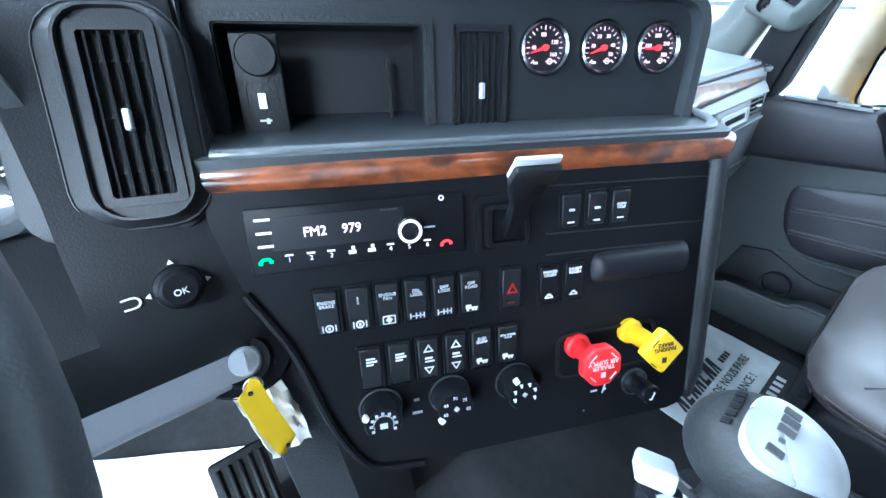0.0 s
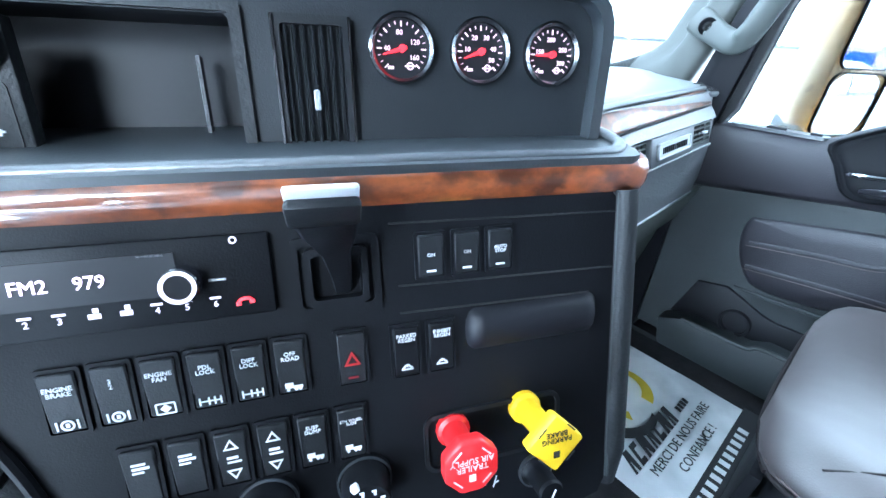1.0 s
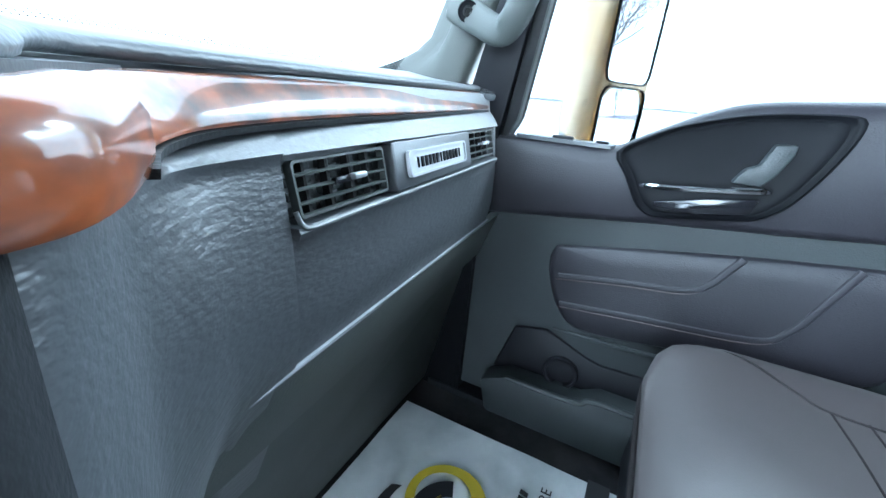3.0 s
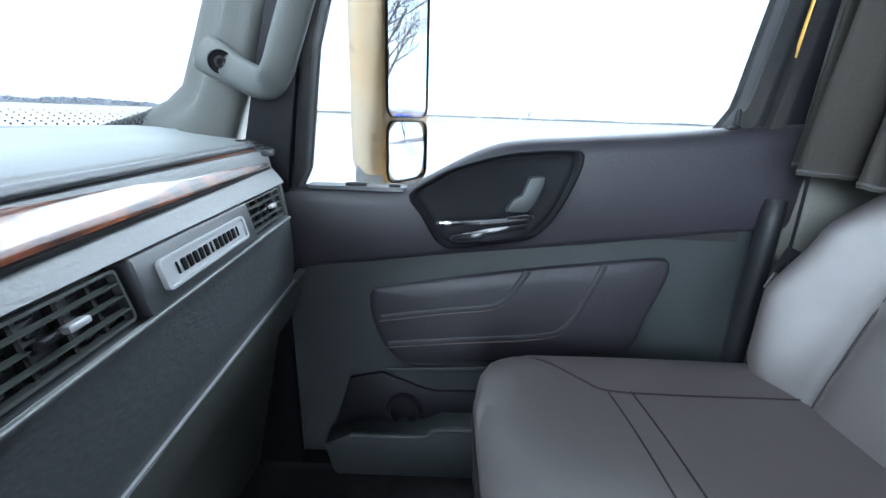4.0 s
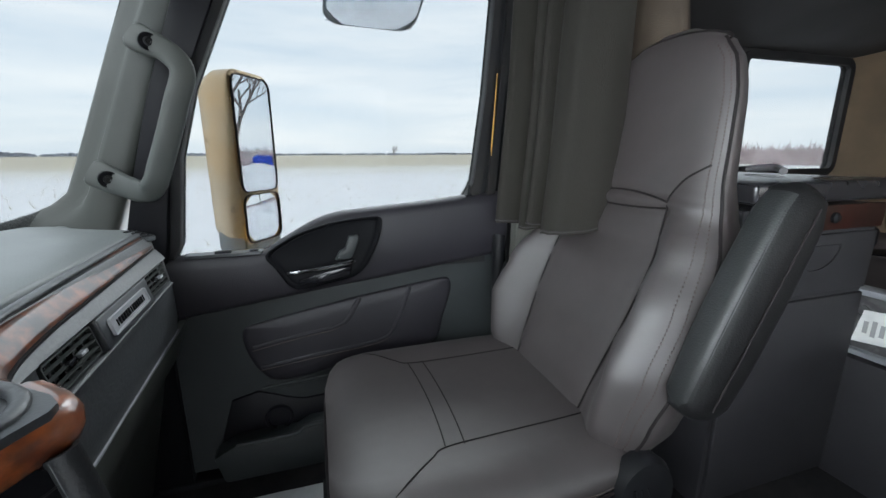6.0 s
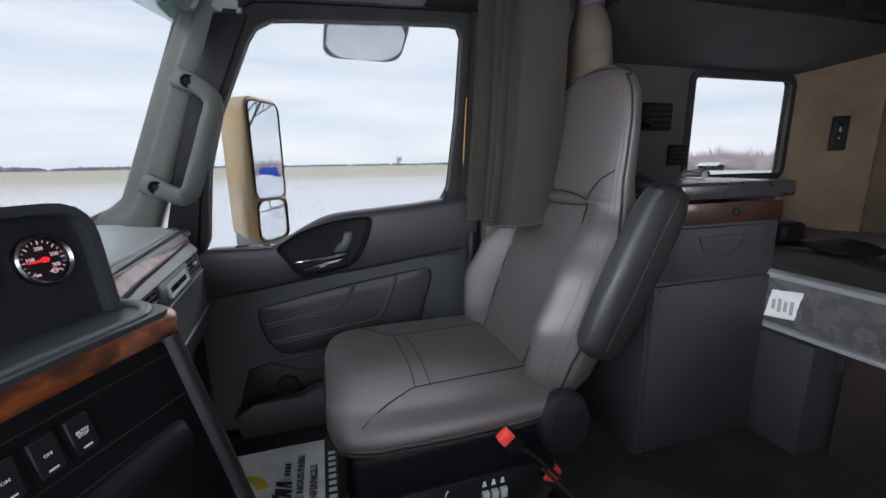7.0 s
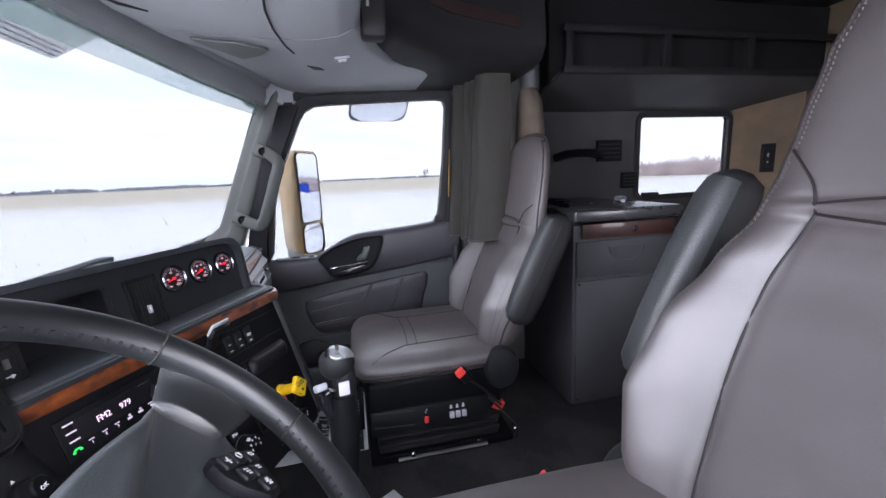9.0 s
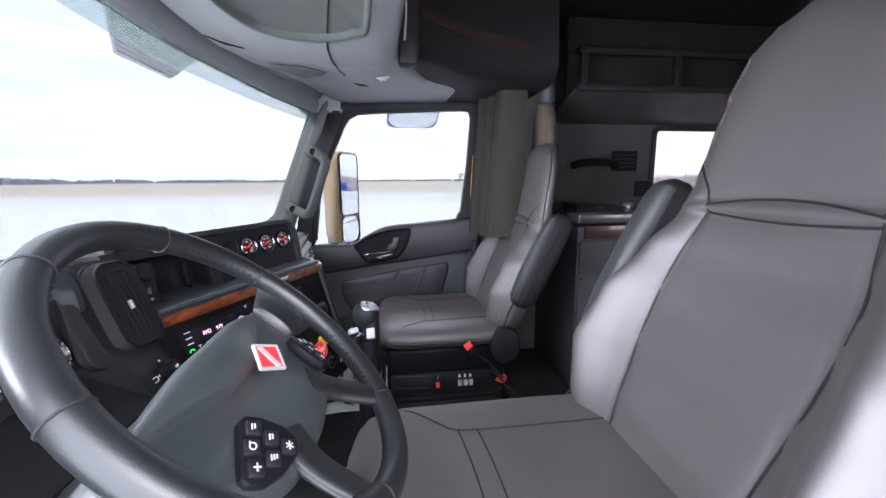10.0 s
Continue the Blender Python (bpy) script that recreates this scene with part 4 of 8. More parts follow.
sheet(bm, rows, 0.004)
part("corner_column", bm, dash_dark, stack, "grey grained corner column", 70)
bm = bmesh.new()
tube(bm, smooth([on_low(u, z) @ V((0, -0.002, 0)) for u, z in ((-0.012, 0.56), (0.02, 0.50), (0.045, 0.42), (0.068, 0.372), (0.090, 0.351), (0.14, 0.345))], 5), 0.0045, 8)
part("edge_bead", bm, panel_black, stack)
# fine joint lines
for u0, z0, u1, z1 in ((0.285, 0.632, 0.496, 0.628), (0.29, 0.583, 0.497, 0.578), (0.29, 0.561, 0.47, 0.557)):
    a, b = on_low(u0, z0) @ V((0, -0.0003, 0)), on_low(u1, z1) @ V((0, -0.0003, 0))
    bm = bmesh.new()
    tube(bm, [a, b], 0.0009, 5)
    part("joint", bm, rubber, stack)

# radio
f = on_low(0.098, 0.605)
radio = part("radio", B((0, -0.002, 0), (0.200, 0.006, 0.060), f, 0.002), panel_black, DASH, "black car radio with a lit display")
part("display", B((-0.020, -0.0055, 0.006), (0.120, 0.001, 0.030), f), display_black, radio)
written("reading", "FM2", 0.0125, f @ Matrix.Translation((-0.042, -0.0068, 0.0055)), display_text, radio, "lit pink-white reading", wide=0.95)
written("reading", "979", 0.0125, f @ Matrix.Translation((-0.0095, -0.0068, 0.0055)), display_text, radio, wide=0.95)
for i in range(3):
    part("side_key", B((-0.085, -0.006, 0.020 - 0.012 * i), (0.013, 0.0015, 0.0020), f), icon_light, radio)
bm = bmesh.new()
lathe(bm, [(0.0125, 0.0), (0.0125, 0.012), (0.0112, 0.0135), (0.0088, 0.0135), (0.0082, 0.012), (0.0, 0.012)], f @ Matrix.Translation((0.043, -0.004, -0.001)), 28)
volume = part("volume_knob", bm, gloss_black, radio)
bm = bmesh.new()
ringed(bm, circle(0.0112, 32), circle(0.0086, 32), f @ Matrix.Translation((0.043, -0.004, -0.001)), -0.0143, -0.0132)
part("lit_ring", bm, icon_light, volume, "lit white ring")
for du, ch in ((-0.067, "1"), (-0.048, "2"), (-0.030, "3"), (0.025, "4"), (0.043, "5"), (0.061, "6")):
    written("preset", ch, 0.0062, f @ Matrix.Translation((du, -0.0056, -0.0185)), icon_light, radio)
    part("preset_bar", B((du, -0.0055, -0.0140), (0.007, 0.001, 0.0014), f), icon_light, radio)
for du in (-0.011, 0.007):
    part("key_symbol", B((du, -0.0055, -0.0175), (0.007, 0.001, 0.0032), f), icon_light, radio)
    part("key_symbol", B((du + 0.001, -0.0055, -0.0135), (0.003, 0.001, 0.003), f), icon_light, radio)


def phone_sign(m, mat, name):
    bm = bmesh.new()
    tube(bm, smooth([m @ V((-0.005, 0, -0.0022)), m @ V((-0.0025, 0, 0.0008)), m @ V((0.0025, 0, 0.0012)), m @ V((0.005, 0, -0.001))], 4), 0.0013, 6)
    box(bm, (-0.0045, 0, -0.0022), (0.0032, 0.001, 0.0026), m)
    box(bm, (0.0045, 0, -0.0012), (0.0032, 0.001, 0.0026), m)
    return part(name, bm, mat, radio)


phone_sign(f @ Matrix.Translation((-0.087, -0.006, -0.017)), phone_green, "call_key")
phone_sign(f @ Matrix.Translation((0.080, -0.006, -0.018)), phone_red, "hang_up_key")
part("mode_mark", B((0.026, -0.0055, 0.0195), (0.016, 0.001, 0.0016), f), grey_mark, radio)
part("mode_mark", B((0.064, -0.0055, -0.001), (0.011, 0.001, 0.0016), f), grey_mark, radio)
bm = bmesh.new()
ringed(bm, circle(0.0026, 12), circle(0.0017, 12), f @ Matrix.Translation((0.077, -0.0055, 0.026)), -0.0006, 0.0006)
part("power_mark", bm, icon_light, radio)


def rocker(u, z, h=0.050, w=0.0268, words="", size=0.0048, sign="", up=0.0095, down=-0.0165, mat=None, tilt=5):
    """A rocker switch in its bezel, with its lettering above and its sign below."""
    f = on_low(u, z)
    bm = bmesh.new()
    ringed(bm, rrect(w, h, 0.002, 2), rrect(w - 0.005, h - 0.005, 0.0015, 2), f, -0.0025, 0.001)
    ob = part("rocker_switch", bm, panel_black, DASH, "black rocker switch" + (" marked " + words.replace("\n", " ").lower() if words else ""))
    key = part("key", B((0, 0, 0), (w - 0.0052, 0.007, h - 0.0052), f @ Matrix.Rotation(radians(tilt), 4, "X"), 0.0012, 1), panel_black if sign == "regen" else black_plastic, ob)
    face = f @ Matrix.Rotation(radians(tilt), 4, "X") @ Matrix.Translation((0, -0.0040, 0))
    if words:
        written("lettering", words, size, face @ Matrix.Translation((0, 0, up)), mat or white_mark, ob)
    g = face @ Matrix.Translation((0, 0, down))
    bm = bmesh.new()
    if sign == "wheel":
        ringed(bm, circle(0.0042, 16), circle(0.0029, 16), g, -0.0003, 0.0003)
        box(bm, (-0.0062, 0, 0), (0.0012, 0.0006, 0.007), g)
        box(bm, (0.0062, 0, 0), (0.0012, 0.0006, 0.007), g)
        box(bm, (0, 0, 0), (0.0022, 0.0006, 0.0030), g)
    elif sign == "box":
        ringed(bm, rrect(0.013, 0.0095, 0.001, 2), rrect(0.011, 0.0075, 0.0006, 2), g, -0.0003, 0.0003)
        box(bm, (0, 0, 0), (0.005, 0.0006, 0.005), g @ Matrix.Rotation(radians(45), 4, "Y"))
    elif sign == "axles":
        box(bm, (0, 0, 0), (0.014, 0.0006, 0.0009), g)
        for dx in (-0.007, -0.001, 0.003, 0.007):
            box(bm, (dx, 0, 0), (0.0012, 0.0006, 0.0062), g)
    elif sign == "truck":
        box(bm, (-0.003, 0, 0.001), (0.006, 0.0006, 0.0045), g)
        box(bm, (0.0035, 0, -0.0008), (0.007, 0.0006, 0.0022), g)
        for dx in (-0.004, 0.002, 0.005):
            prism(bm, circle(0.0013, 8, dx, -0.0028), g, -0.0003, 0.0003)
    elif sign == "arrow":
        for dz, s in ((0.0135, 1), (-0.0135, -1)):
            ringed(bm, [(-0.0055, dz - s * 0.0042), (0.0055, dz - s * 0.0042), (0, dz + s * 0.0050)], [(-0.0036, dz - s * 0.0030), (0.0036, dz - s * 0.0030), (0, dz + s * 0.0027)], g @ Matrix.Translation((0, 0, -down)), -0.0003, 0.0003)
        box(bm, (0, 0, 0.0018 - down), (0.008, 0.0006, 0.0022), g)
        box(bm, (0.001, 0, -0.0022 - down), (0.010, 0.0006, 0.0016), g)
    elif sign == "regen":
        for a in range(6):
            box(bm, (0.0036 * math.cos(a * 1.047), 0, 0.0036 * math.sin(a * 1.047)), (0.0026, 0.0006, 0.0014), g @ Matrix.Rotation(a * 0.5, 4, "Y"))
        box(bm, (0, 0, 0), (0.010, 0.0006, 0.0012), g)
    elif sign == "lamp":
        box(bm, (0, 0, 0.003), (0.009, 0.0006, 0.0016), g)
        box(bm, (0.001, 0, -0.0005), (0.011, 0.0006, 0.0020), g)
        box(bm, (-0.001, 0, -0.0040), (0.0075, 0.0006, 0.0016), g)
    else:
        box(bm, (0, 0, 0), (0.008, 0.0006, 0.0016), g)
    part("sign", bm, mat or white_mark, ob)
    return ob


for u, words, sign in ((0.057, "ENGINE\nBRAKE", "wheel"), (0.0865, "3\n2", "wheel"), (0.1155, "ENGINE\nFAN", "box"), (0.1445, "PDL\nLOCK", "axles"), (0.1735, "DIFF\nLOCK", "axles"), (0.2025, "OFF\nROAD", "truck")):
    rocker(u, 0.5325, words=words, sign=sign)
hz = rocker(0.2485, 0.531, words="", sign="", mat=dark_red)
bm = bmesh.new()
g = on_low(0.2485, 0.531, 0.0052)
ringed(bm, [(-0.0065, -0.005), (0.0065, -0.005), (0, 0.007)], [(-0.0038, -0.0034), (0.0038, -0.0034), (0, 0.0036)], g, -0.0003, 0.0005)
part("warning_triangle", bm, hazard_red, hz, "dim red triangle")
for u, words in ((0.293, "PARKED\nREGEN"), (0.3235, "INHIBIT\nREGEN")):
    rocker(u, 0.529, words=words, sign="regen", size=0.0046, up=0.0135, down=-0.0155)
for u, words, sign in ((0.0925, "", "lamp"), (0.1225, "", "lamp"), (0.1530, "", "arrow"), (0.1830, "", "arrow"), (0.2125, "SUSP\nDUMP", "truck"), (0.2430, "5TH WHEEL\nSLIDE", "truck")):
    rocker(u, 0.468, h=0.052, words=words, sign=sign, size=0.0046 if "5" not in words else 0.0034, up=0.0120, down=-0.0135 if words else 0.0095)
for u, words in ((0.3175, "ON"), (0.3485, "ON"), (0.3785, "AUTO\nSTOP")):
    rocker(u, 0.605, h=0.040, words=words, sign="", size=0.0042, up=0.001, down=-0.0125)
# smooth rolled cover beside the regeneration switches
bm = bmesh.new()
rings = []
for k in range(17):
    u = -0.066 + 0.132 * k / 16
    e = min(1.0, (0.066 - abs(u)) / 0.010)
    e = 0.25 + 0.75 * math.sqrt(max(0.0, e * (2 - e)))
    g = on_low(0.412 + u, 0.539)
    rings.append([g @ V((0, y * e + 0.004, z * (0.7 + 0.3 * e))) for y, z in ((0.0, -0.021), (-0.007, -0.0185), (-0.013, -0.010), (-0.0155, 0.001), (-0.013, 0.011), (-0.007, 0.018), (0.0, 0.020))])
loft(bm, rings)
part("roll_cover", bm, display_black, DASH, "smooth rounded black cover", 70)

# heater knobs
for u, kind in ((0.098, 0), (0.1735, 1), (0.250, 2)):
    f = on_low(u, 0.424)
    bm = bmesh.new()
    lathe(bm, [(0.0235, 0.0), (0.0230, 0.004), (0.0205, 0.006), (0.0190, 0.030), (0.0178, 0.0325), (0.0, 0.0325)], f, 28)
    knob = part("heater_knob", bm, panel_black, DASH, "round black heater knob with a white pointer")
    bm = bmesh.new()
    ringed(bm, circle(0.0232, 32), circle(0.0215, 32), f, -0.0065, -0.0050)
    part("skirt_ring", bm, dash_grey, knob)
    a = radians((150, 215, 118)[kind])
    part("pointer", B((0.0195, -0.031, 0), (0.0060, 0.006, 0.0062), f @ Matrix.Rotation(-a, 4, "Y"), 0.001, 1), white_mark, knob)
    bm = bmesh.new()
    if kind == 0:
        for i in range(9):
            b = radians(210 - 30 * i)
            box(bm, (0.0125 * math.cos(b), -0.0328, 0.0125 * math.sin(b)), (0.0030, 0.0005, 0.0028), f)
        ringed(bm, [(0.0105 * math.cos(radians(200 - 220 * i / 20)), 0.0105 * math.sin(radians(200 - 220 * i / 20))) for i in range(21)] + [(0.0095 * math.cos(radians(-20 + 220 * i / 20)), 0.0095 * math.sin(radians(-20 + 220 * i / 20))) for i in range(21)],
               [(0.0102 * math.cos(radians(200 - 220 * i / 20)), 0.0102 * math.sin(radians(200 - 220 * i / 20))) for i in range(21)] + [(0.0098 * math.cos(radians(-20 + 220 * i / 20)), 0.0098 * math.sin(radians(-20 + 220 * i / 20))) for i in range(21)], f, -0.0329, -0.0325)
        box(bm, (0, -0.0328, -0.0015), (0.0075, 0.0005, 0.006), f)
    else:
        box(bm, (0, -0.0328, 0), (0.0045, 0.0005, 0.0045), f @ Matrix.Rotation(radians(45), 4, "Y"))
    part("knob_marks", bm, grey_mark, knob)
    if kind == 0:
        part("lamp", B((0.001, -0.0005, -0.0275), (0.008, 0.002, 0.0030), f, 0.001, 1), phone_green, knob, "small green lamp")
    if kind == 1:
        for a2, w in ((200, "60"), (150, "66"), (95, "70"), (45, "75"), (-8, "85")):
            written("figure", w, 0.0050, f @ Matrix.Translation((0.0128 * math.cos(radians(a2)), -0.0327, 0.0128 * math.sin(radians(a2)))), white_mark, knob)
    if kind == 2:
        bm = bmesh.new()
        for a2 in (200, 155, 110, 65, 20, -25):
            g = f @ Matrix.Translation((0.0125 * math.cos(radians(a2)), -0.0328, 0.0125 * math.sin(radians(a2))))
            box(bm, (0, 0, 0.001), (0.0036, 0.0005, 0.0016), g)
            box(bm, (0.0006, 0, -0.0014), (0.0022, 0.0005, 0.0026), g)
        part("airflow_sign", bm, white_mark, knob)
bm = bmesh.new()
g = on_low(0.137, 0.407, 0.0008)
bars(bm, g, 0.011, 0.003)
bars(bm, g @ Matrix.Translation((0.0, 0, 0.016)), 0.006, 0.003)
part("small_marks", bm, dim_mark, stack)

# brake valve plate, with the red and the yellow pull knob
f = on_low(0.372, 0.440)
bm = bmesh.new()
ringed(bm, rrect(0.136, 0.058, 0.012), rrect(0.128, 0.050, 0.009), f, -0.003, 0.001)
valve = part("valve_plate", bm, black_plastic, DASH, "black plate of the brake valves")
for u, z, mat, sides, words, lab, ln in ((0.3305, 0.4515, red_plastic, 8, "TRAILER\nAIR SUPPLY", "red octagonal pull knob", 0.050), (0.4015, 0.458, yellow_plastic, 4, "PARKING\nBRAKE", "yellow diamond pull knob", 0.056)):
    f = on_low(u, z)
    bm = bmesh.new()
    lathe(bm, [(0.0155, 0.0), (0.0155, 0.006), (0.012, 0.008), (0.0105, ln - 0.012), (0.013, ln - 0.008), (0.0, ln - 0.006)], f, 16)
    knob = part("pull_knob", bm, mat, valve, lab)
    n0 = 0 if sides == 4 else math.pi / 8
    r = 0.0245 if sides == 8 else 0.0265
    bm = bmesh.new()
    prism(bm, [(r * math.cos(n0 + 2 * math.pi * i / sides), r * math.sin(n0 + 2 * math.pi * i / sides)) for i in range(sides)], f, -ln - 0.003, -ln + 0.010, 0.003)
    part("knob_head", bm, mat, valve)
    mark = material("pale_red", (0.80, 0.40, 0.40), 0.6) if sides == 8 else print_black
    turn = Matrix.Rotation(radians(180), 4, "Y")
    written("knob_lettering", words, 0.0072 if sides == 8 else 0.0066, f @ Matrix.Translation((0.0, -ln - 0.0032, 0.007 if sides == 4 else 0.003)) @ turn, mark, valve)
    bm = bmesh.new()
    box(bm, (0, -ln - 0.0033, -0.009), (0.0055, 0.0006, 0.006), f)
    part("knob_symbol", bm, mark, valve)
    bm = bmesh.new()
    for k in range(4):
        box(bm, (r * 0.70, -ln - 0.0033, 0), (0.0012, 0.0006, 0.010), f @ Matrix.Rotation(radians(45 + 90 * k), 4, "Y"))
    part("knob_border", bm, mark, valve)
# lighter plug and the socket sign
f = on_low(0.414, 0.389)
bm = bmesh.new()
lathe(bm, [(0.0165, 0.0), (0.0165, 0.004), (0.0135, 0.007), (0.0115, 0.010), (0.0115, 0.028), (0.0125, 0.031), (0.0110, 0.034), (0.0, 0.0345)], f, 24)
plug = part("lighter_plug", bm, panel_black, DASH, "round black socket plug")
bm = bmesh.new()
ringed(bm, circle(0.0178, 28), circle(0.0162, 28), f, -0.0045, -0.001)
part("plug_ring", bm, steel, plug)
bm = bmesh.new()
tube(bm, [f @ V(q) for q in ((-0.004, -0.0348, -0.004), (-0.001, -0.0348, -0.005), (0.003, -0.0348, 0.004))], 0.0008, 5)
part("plug_sign", bm, white_mark, plug)
bm = bmesh.new()
g = on_low(0.364, 0.386, 0.0006)
box(bm, (-0.006, 0, 0), (0.009, 0.0006, 0.0022), g)
tube(bm, [g @ V((0.006, 0, -0.005)), g @ V((0.0095, 0, 0.006))], 0.0007, 5)
tube(bm, [g @ V((0.007, 0, -0.002)), g @ V((0.0115, 0, 0.0005))], 0.0007, 5)
part("socket_sign", bm, grey_mark, stack)
part("screw_dot", B((0, 0, 0), (0.002, 0.0006, 0.002), on_low(0.345, 0.362, 0.0006)), dim_mark, stack)

# trailer brake hand lever in its gate
f = on_low(0.243, 0.598)
bm = bmesh.new()
ringed(bm, rrect(0.066, 0.060, 0.006), rrect(0.054, 0.048, 0.004), f, -0.004, 0.0)
ringed(bm, rrect(0.046, 0.044, 0.005), rrect(0.036, 0.034, 0.003), f, -0.010, 0.0)
lever = part("brake_lever", bm, panel_black, DASH, "black hand lever with a pale grey paddle")
bm = bmesh.new()
rings = []
for x, y, z, w, d in ((0.004, 0.004, -0.010, 0.007, 0.007), (0.003, -0.012, 0.004, 0.0075, 0.007), (0.0, -0.036, 0.026, 0.010, 0.006), (-0.003, -0.054, 0.040, 0.0165, 0.006), (-0.005, -0.066, 0.053, 0.0195, 0.0055), (-0.005, -0.070, 0.057, 0.0195, 0.004)):
    rings.append([f @ V((x + w * a, y + d * b * 0.7, z + d * b * 0.7)) for a, b in ((-1, -0.4), (-0.8, -1), (0.8, -1), (1, -0.4), (1, 0.4), (0.8, 1), (-0.8, 1), (-1, 0.4))])
loft(bm, rings)
part("arm", bm, panel_black, lever, angle=50)
pad = f @ Matrix.Translation((-0.005, -0.073, 0.060)) @ Matrix.Rotation(radians(-38), 4, "X")
part("paddle_back", B((0, 0.002, -0.005), (0.042, 0.022, 0.008), pad, 0.003), black_plastic, lever)
part("paddle", B((0, -0.002, 0.001), (0.041, 0.026, 0.0045), pad, 0.002), plate_silver, lever, "pale grey paddle")

# ---- centre stack, upper face: shelf, storage bay, vent and dials ----
bm = bmesh.new()
prism(bm, [(-0.030, 0.499), (0.508, 0.499), (0.518, 0.504), (0.526, 0.520), (0.533, 0.555), (0.541, 0.60), (0.552, 0.64), (-0.030, 0.64)], STACK @ Matrix(((1, 0, 0, 0), (0, 0, 1, 0), (0, 1, 0, 0), (0, 0, 0, 1))), 0.655, 0.6765)
shelf = part("shelf", bm, dash_grey, DASH, "grey ledge above the wood strip")
bm = bmesh.new()
tube(bm, smooth([STACK @ V((u, 0.513, 0.6765)) for u in (-0.02, 0.20, 0.40, 0.475)] + [V(q) for q in ((0.669, 0.266, 0.677), (0.692, 0.274, 0.678), (0.706, 0.292, 0.680), (0.716, 0.318, 0.682), (0.731, 0.345, 0.683),
     (0.757, 0.364, 0.683), (0.80, 0.3735, 0.683), (0.90, 0.3875, 0.6835), (1.05, 0.4005, 0.684), (1.20, 0.4115, 0.685), (1.318, 0.4195, 0.6855))], 6), 0.0062, 10, flat=0.75, up=(0, 0, 1))
part("lip", bm, dash_grain, shelf, "grey rolled rim of the tray", 70)
ZH = 1.02
f0 = on_high(0, 0.72)


def high(outline):
    return [(u, (z - 0.72) * ZH) for u, z in outline]


bay = [(u, z) for u, z in rrect(0.193, 0.112, 0.004, 3, cx=0.0845, cz=0.7135)]
face = [(u, z) for u, z in rrect(0.546, 0.150, 0.010, 3, cx=0.238, cz=0.727)]
bm = bmesh.new()
ringed(bm, high(face), high(bay), f0, 0.0, 0.012)
pod = part("dial_panel", bm, hazed_black, DASH, "black upper panel with storage bay and dials")
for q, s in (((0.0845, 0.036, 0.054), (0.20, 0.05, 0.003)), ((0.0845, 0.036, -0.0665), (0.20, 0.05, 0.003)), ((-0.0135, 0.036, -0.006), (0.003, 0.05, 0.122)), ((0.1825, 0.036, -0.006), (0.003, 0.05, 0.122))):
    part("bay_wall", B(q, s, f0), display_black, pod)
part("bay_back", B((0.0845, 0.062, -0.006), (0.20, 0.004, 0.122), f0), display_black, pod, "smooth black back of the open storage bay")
bm = bmesh.new()
ringed(bm, high(rrect(0.212, 0.128, 0.004, 3, cx=0.0845, cz=0.7135)), high(rrect(0.196, 0.114, 0.003, 3, cx=0.0845, cz=0.7135)), f0, -0.004, 0.0)
part("bay_frame", bm, dash_dark, pod)
# Thin metal strip added for an upright reflection in the bay.
part("bay_glint", B((0.148, 0.040, -0.008), (0.0030, 0.012, 0.066), f0), dull_chrome, pod)
bm = bmesh.new()
g = f0 @ Matrix.Translation((0.020, 0.004, -0.006))
usb = part("socket_panel", B((0, 0, 0), (0.042, 0.014, 0.098), g, 0.002), dash_dark, pod, "grey panel with a capped socket and a data port")
bm = bmesh.new()
lathe(bm, [(0.0185, 0.0), (0.0185, 0.005), (0.017, 0.007), (0.0, 0.0075)], g @ Matrix.Translation((0.001, -0.007, 0.030)), 28)
part("socket_cap", bm, black_plastic, usb)
bm = bmesh.new()
ringed(bm, rrect(0.028, 0.050, 0.006, 3, cz=-0.018), rrect(0.026, 0.048, 0.005, 3, cz=-0.018), g @ Matrix.Translation((0, -0.007, 0)), -0.001, 0.001)
part("port_frame", bm, black_plastic, usb)
part("data_port", B((0, -0.008, -0.010), (0.007, 0.003, 0.014), g), steel, usb)
part("port_sign", B((0, -0.0076, -0.028), (0.011, 0.001, 0.0018), g), white_mark, usb)
part("port_sign", B((0.002, -0.0076, -0.0285), (0.003, 0.001, 0.005), g), white_mark, usb)


def upright_vent(m, w, h, slats, name, label):
    """A tall grille with upright slats, a bezel and a thumb lever."""
    bm = bmesh.new()
    ringed(bm, rrect(w + 0.012, h + 0.012, 0.004, 3), rrect(w - 0.002, h - 0.002, 0.003, 3), m, -0.006, 0.004)
    ob = part(name, bm, black_plastic, DASH, label)
    part("vent_back", B((0, 0.003, 0), (w, 0.002, h), m), rubber, ob)
    for i in range(slats):
        k = m @ Matrix.Translation((-w / 2 + w * (i + 0.5) / slats, -0.001, 0)) @ Matrix.Rotation(radians(20), 4, "Z")
        part("slat", B((0, 0, 0), (0.0016, 0.008, h - 0.003), k), black_plastic, ob)
    for i in range(3):
        part("crossbar", B((0, 0.0015, -h / 3 + h / 3 * i), (w - 0.002, 0.002, 0.0015), m), black_plastic, ob)
    part("thumb_lever", B((0, -0.008, -0.004), (0.005, 0.008, 0.016), m, 0.001, 1), silver_trim, ob, "grey thumb lever")
    return ob


cv = upright_vent(on_high(0.2415, 0.7125), 0.050, 0.108, 7, "air_vent", "black air vent with upright slats")
for du in (-0.0295, 0.0295):
    bm = bmesh.new()
    box(bm, (du, -0.006, 0), (0.002, 0.004, 0.118), on_high(0.2415, 0.7125))
    part("vent_rail", bm, dull_chrome, cv, "thin pale rail")


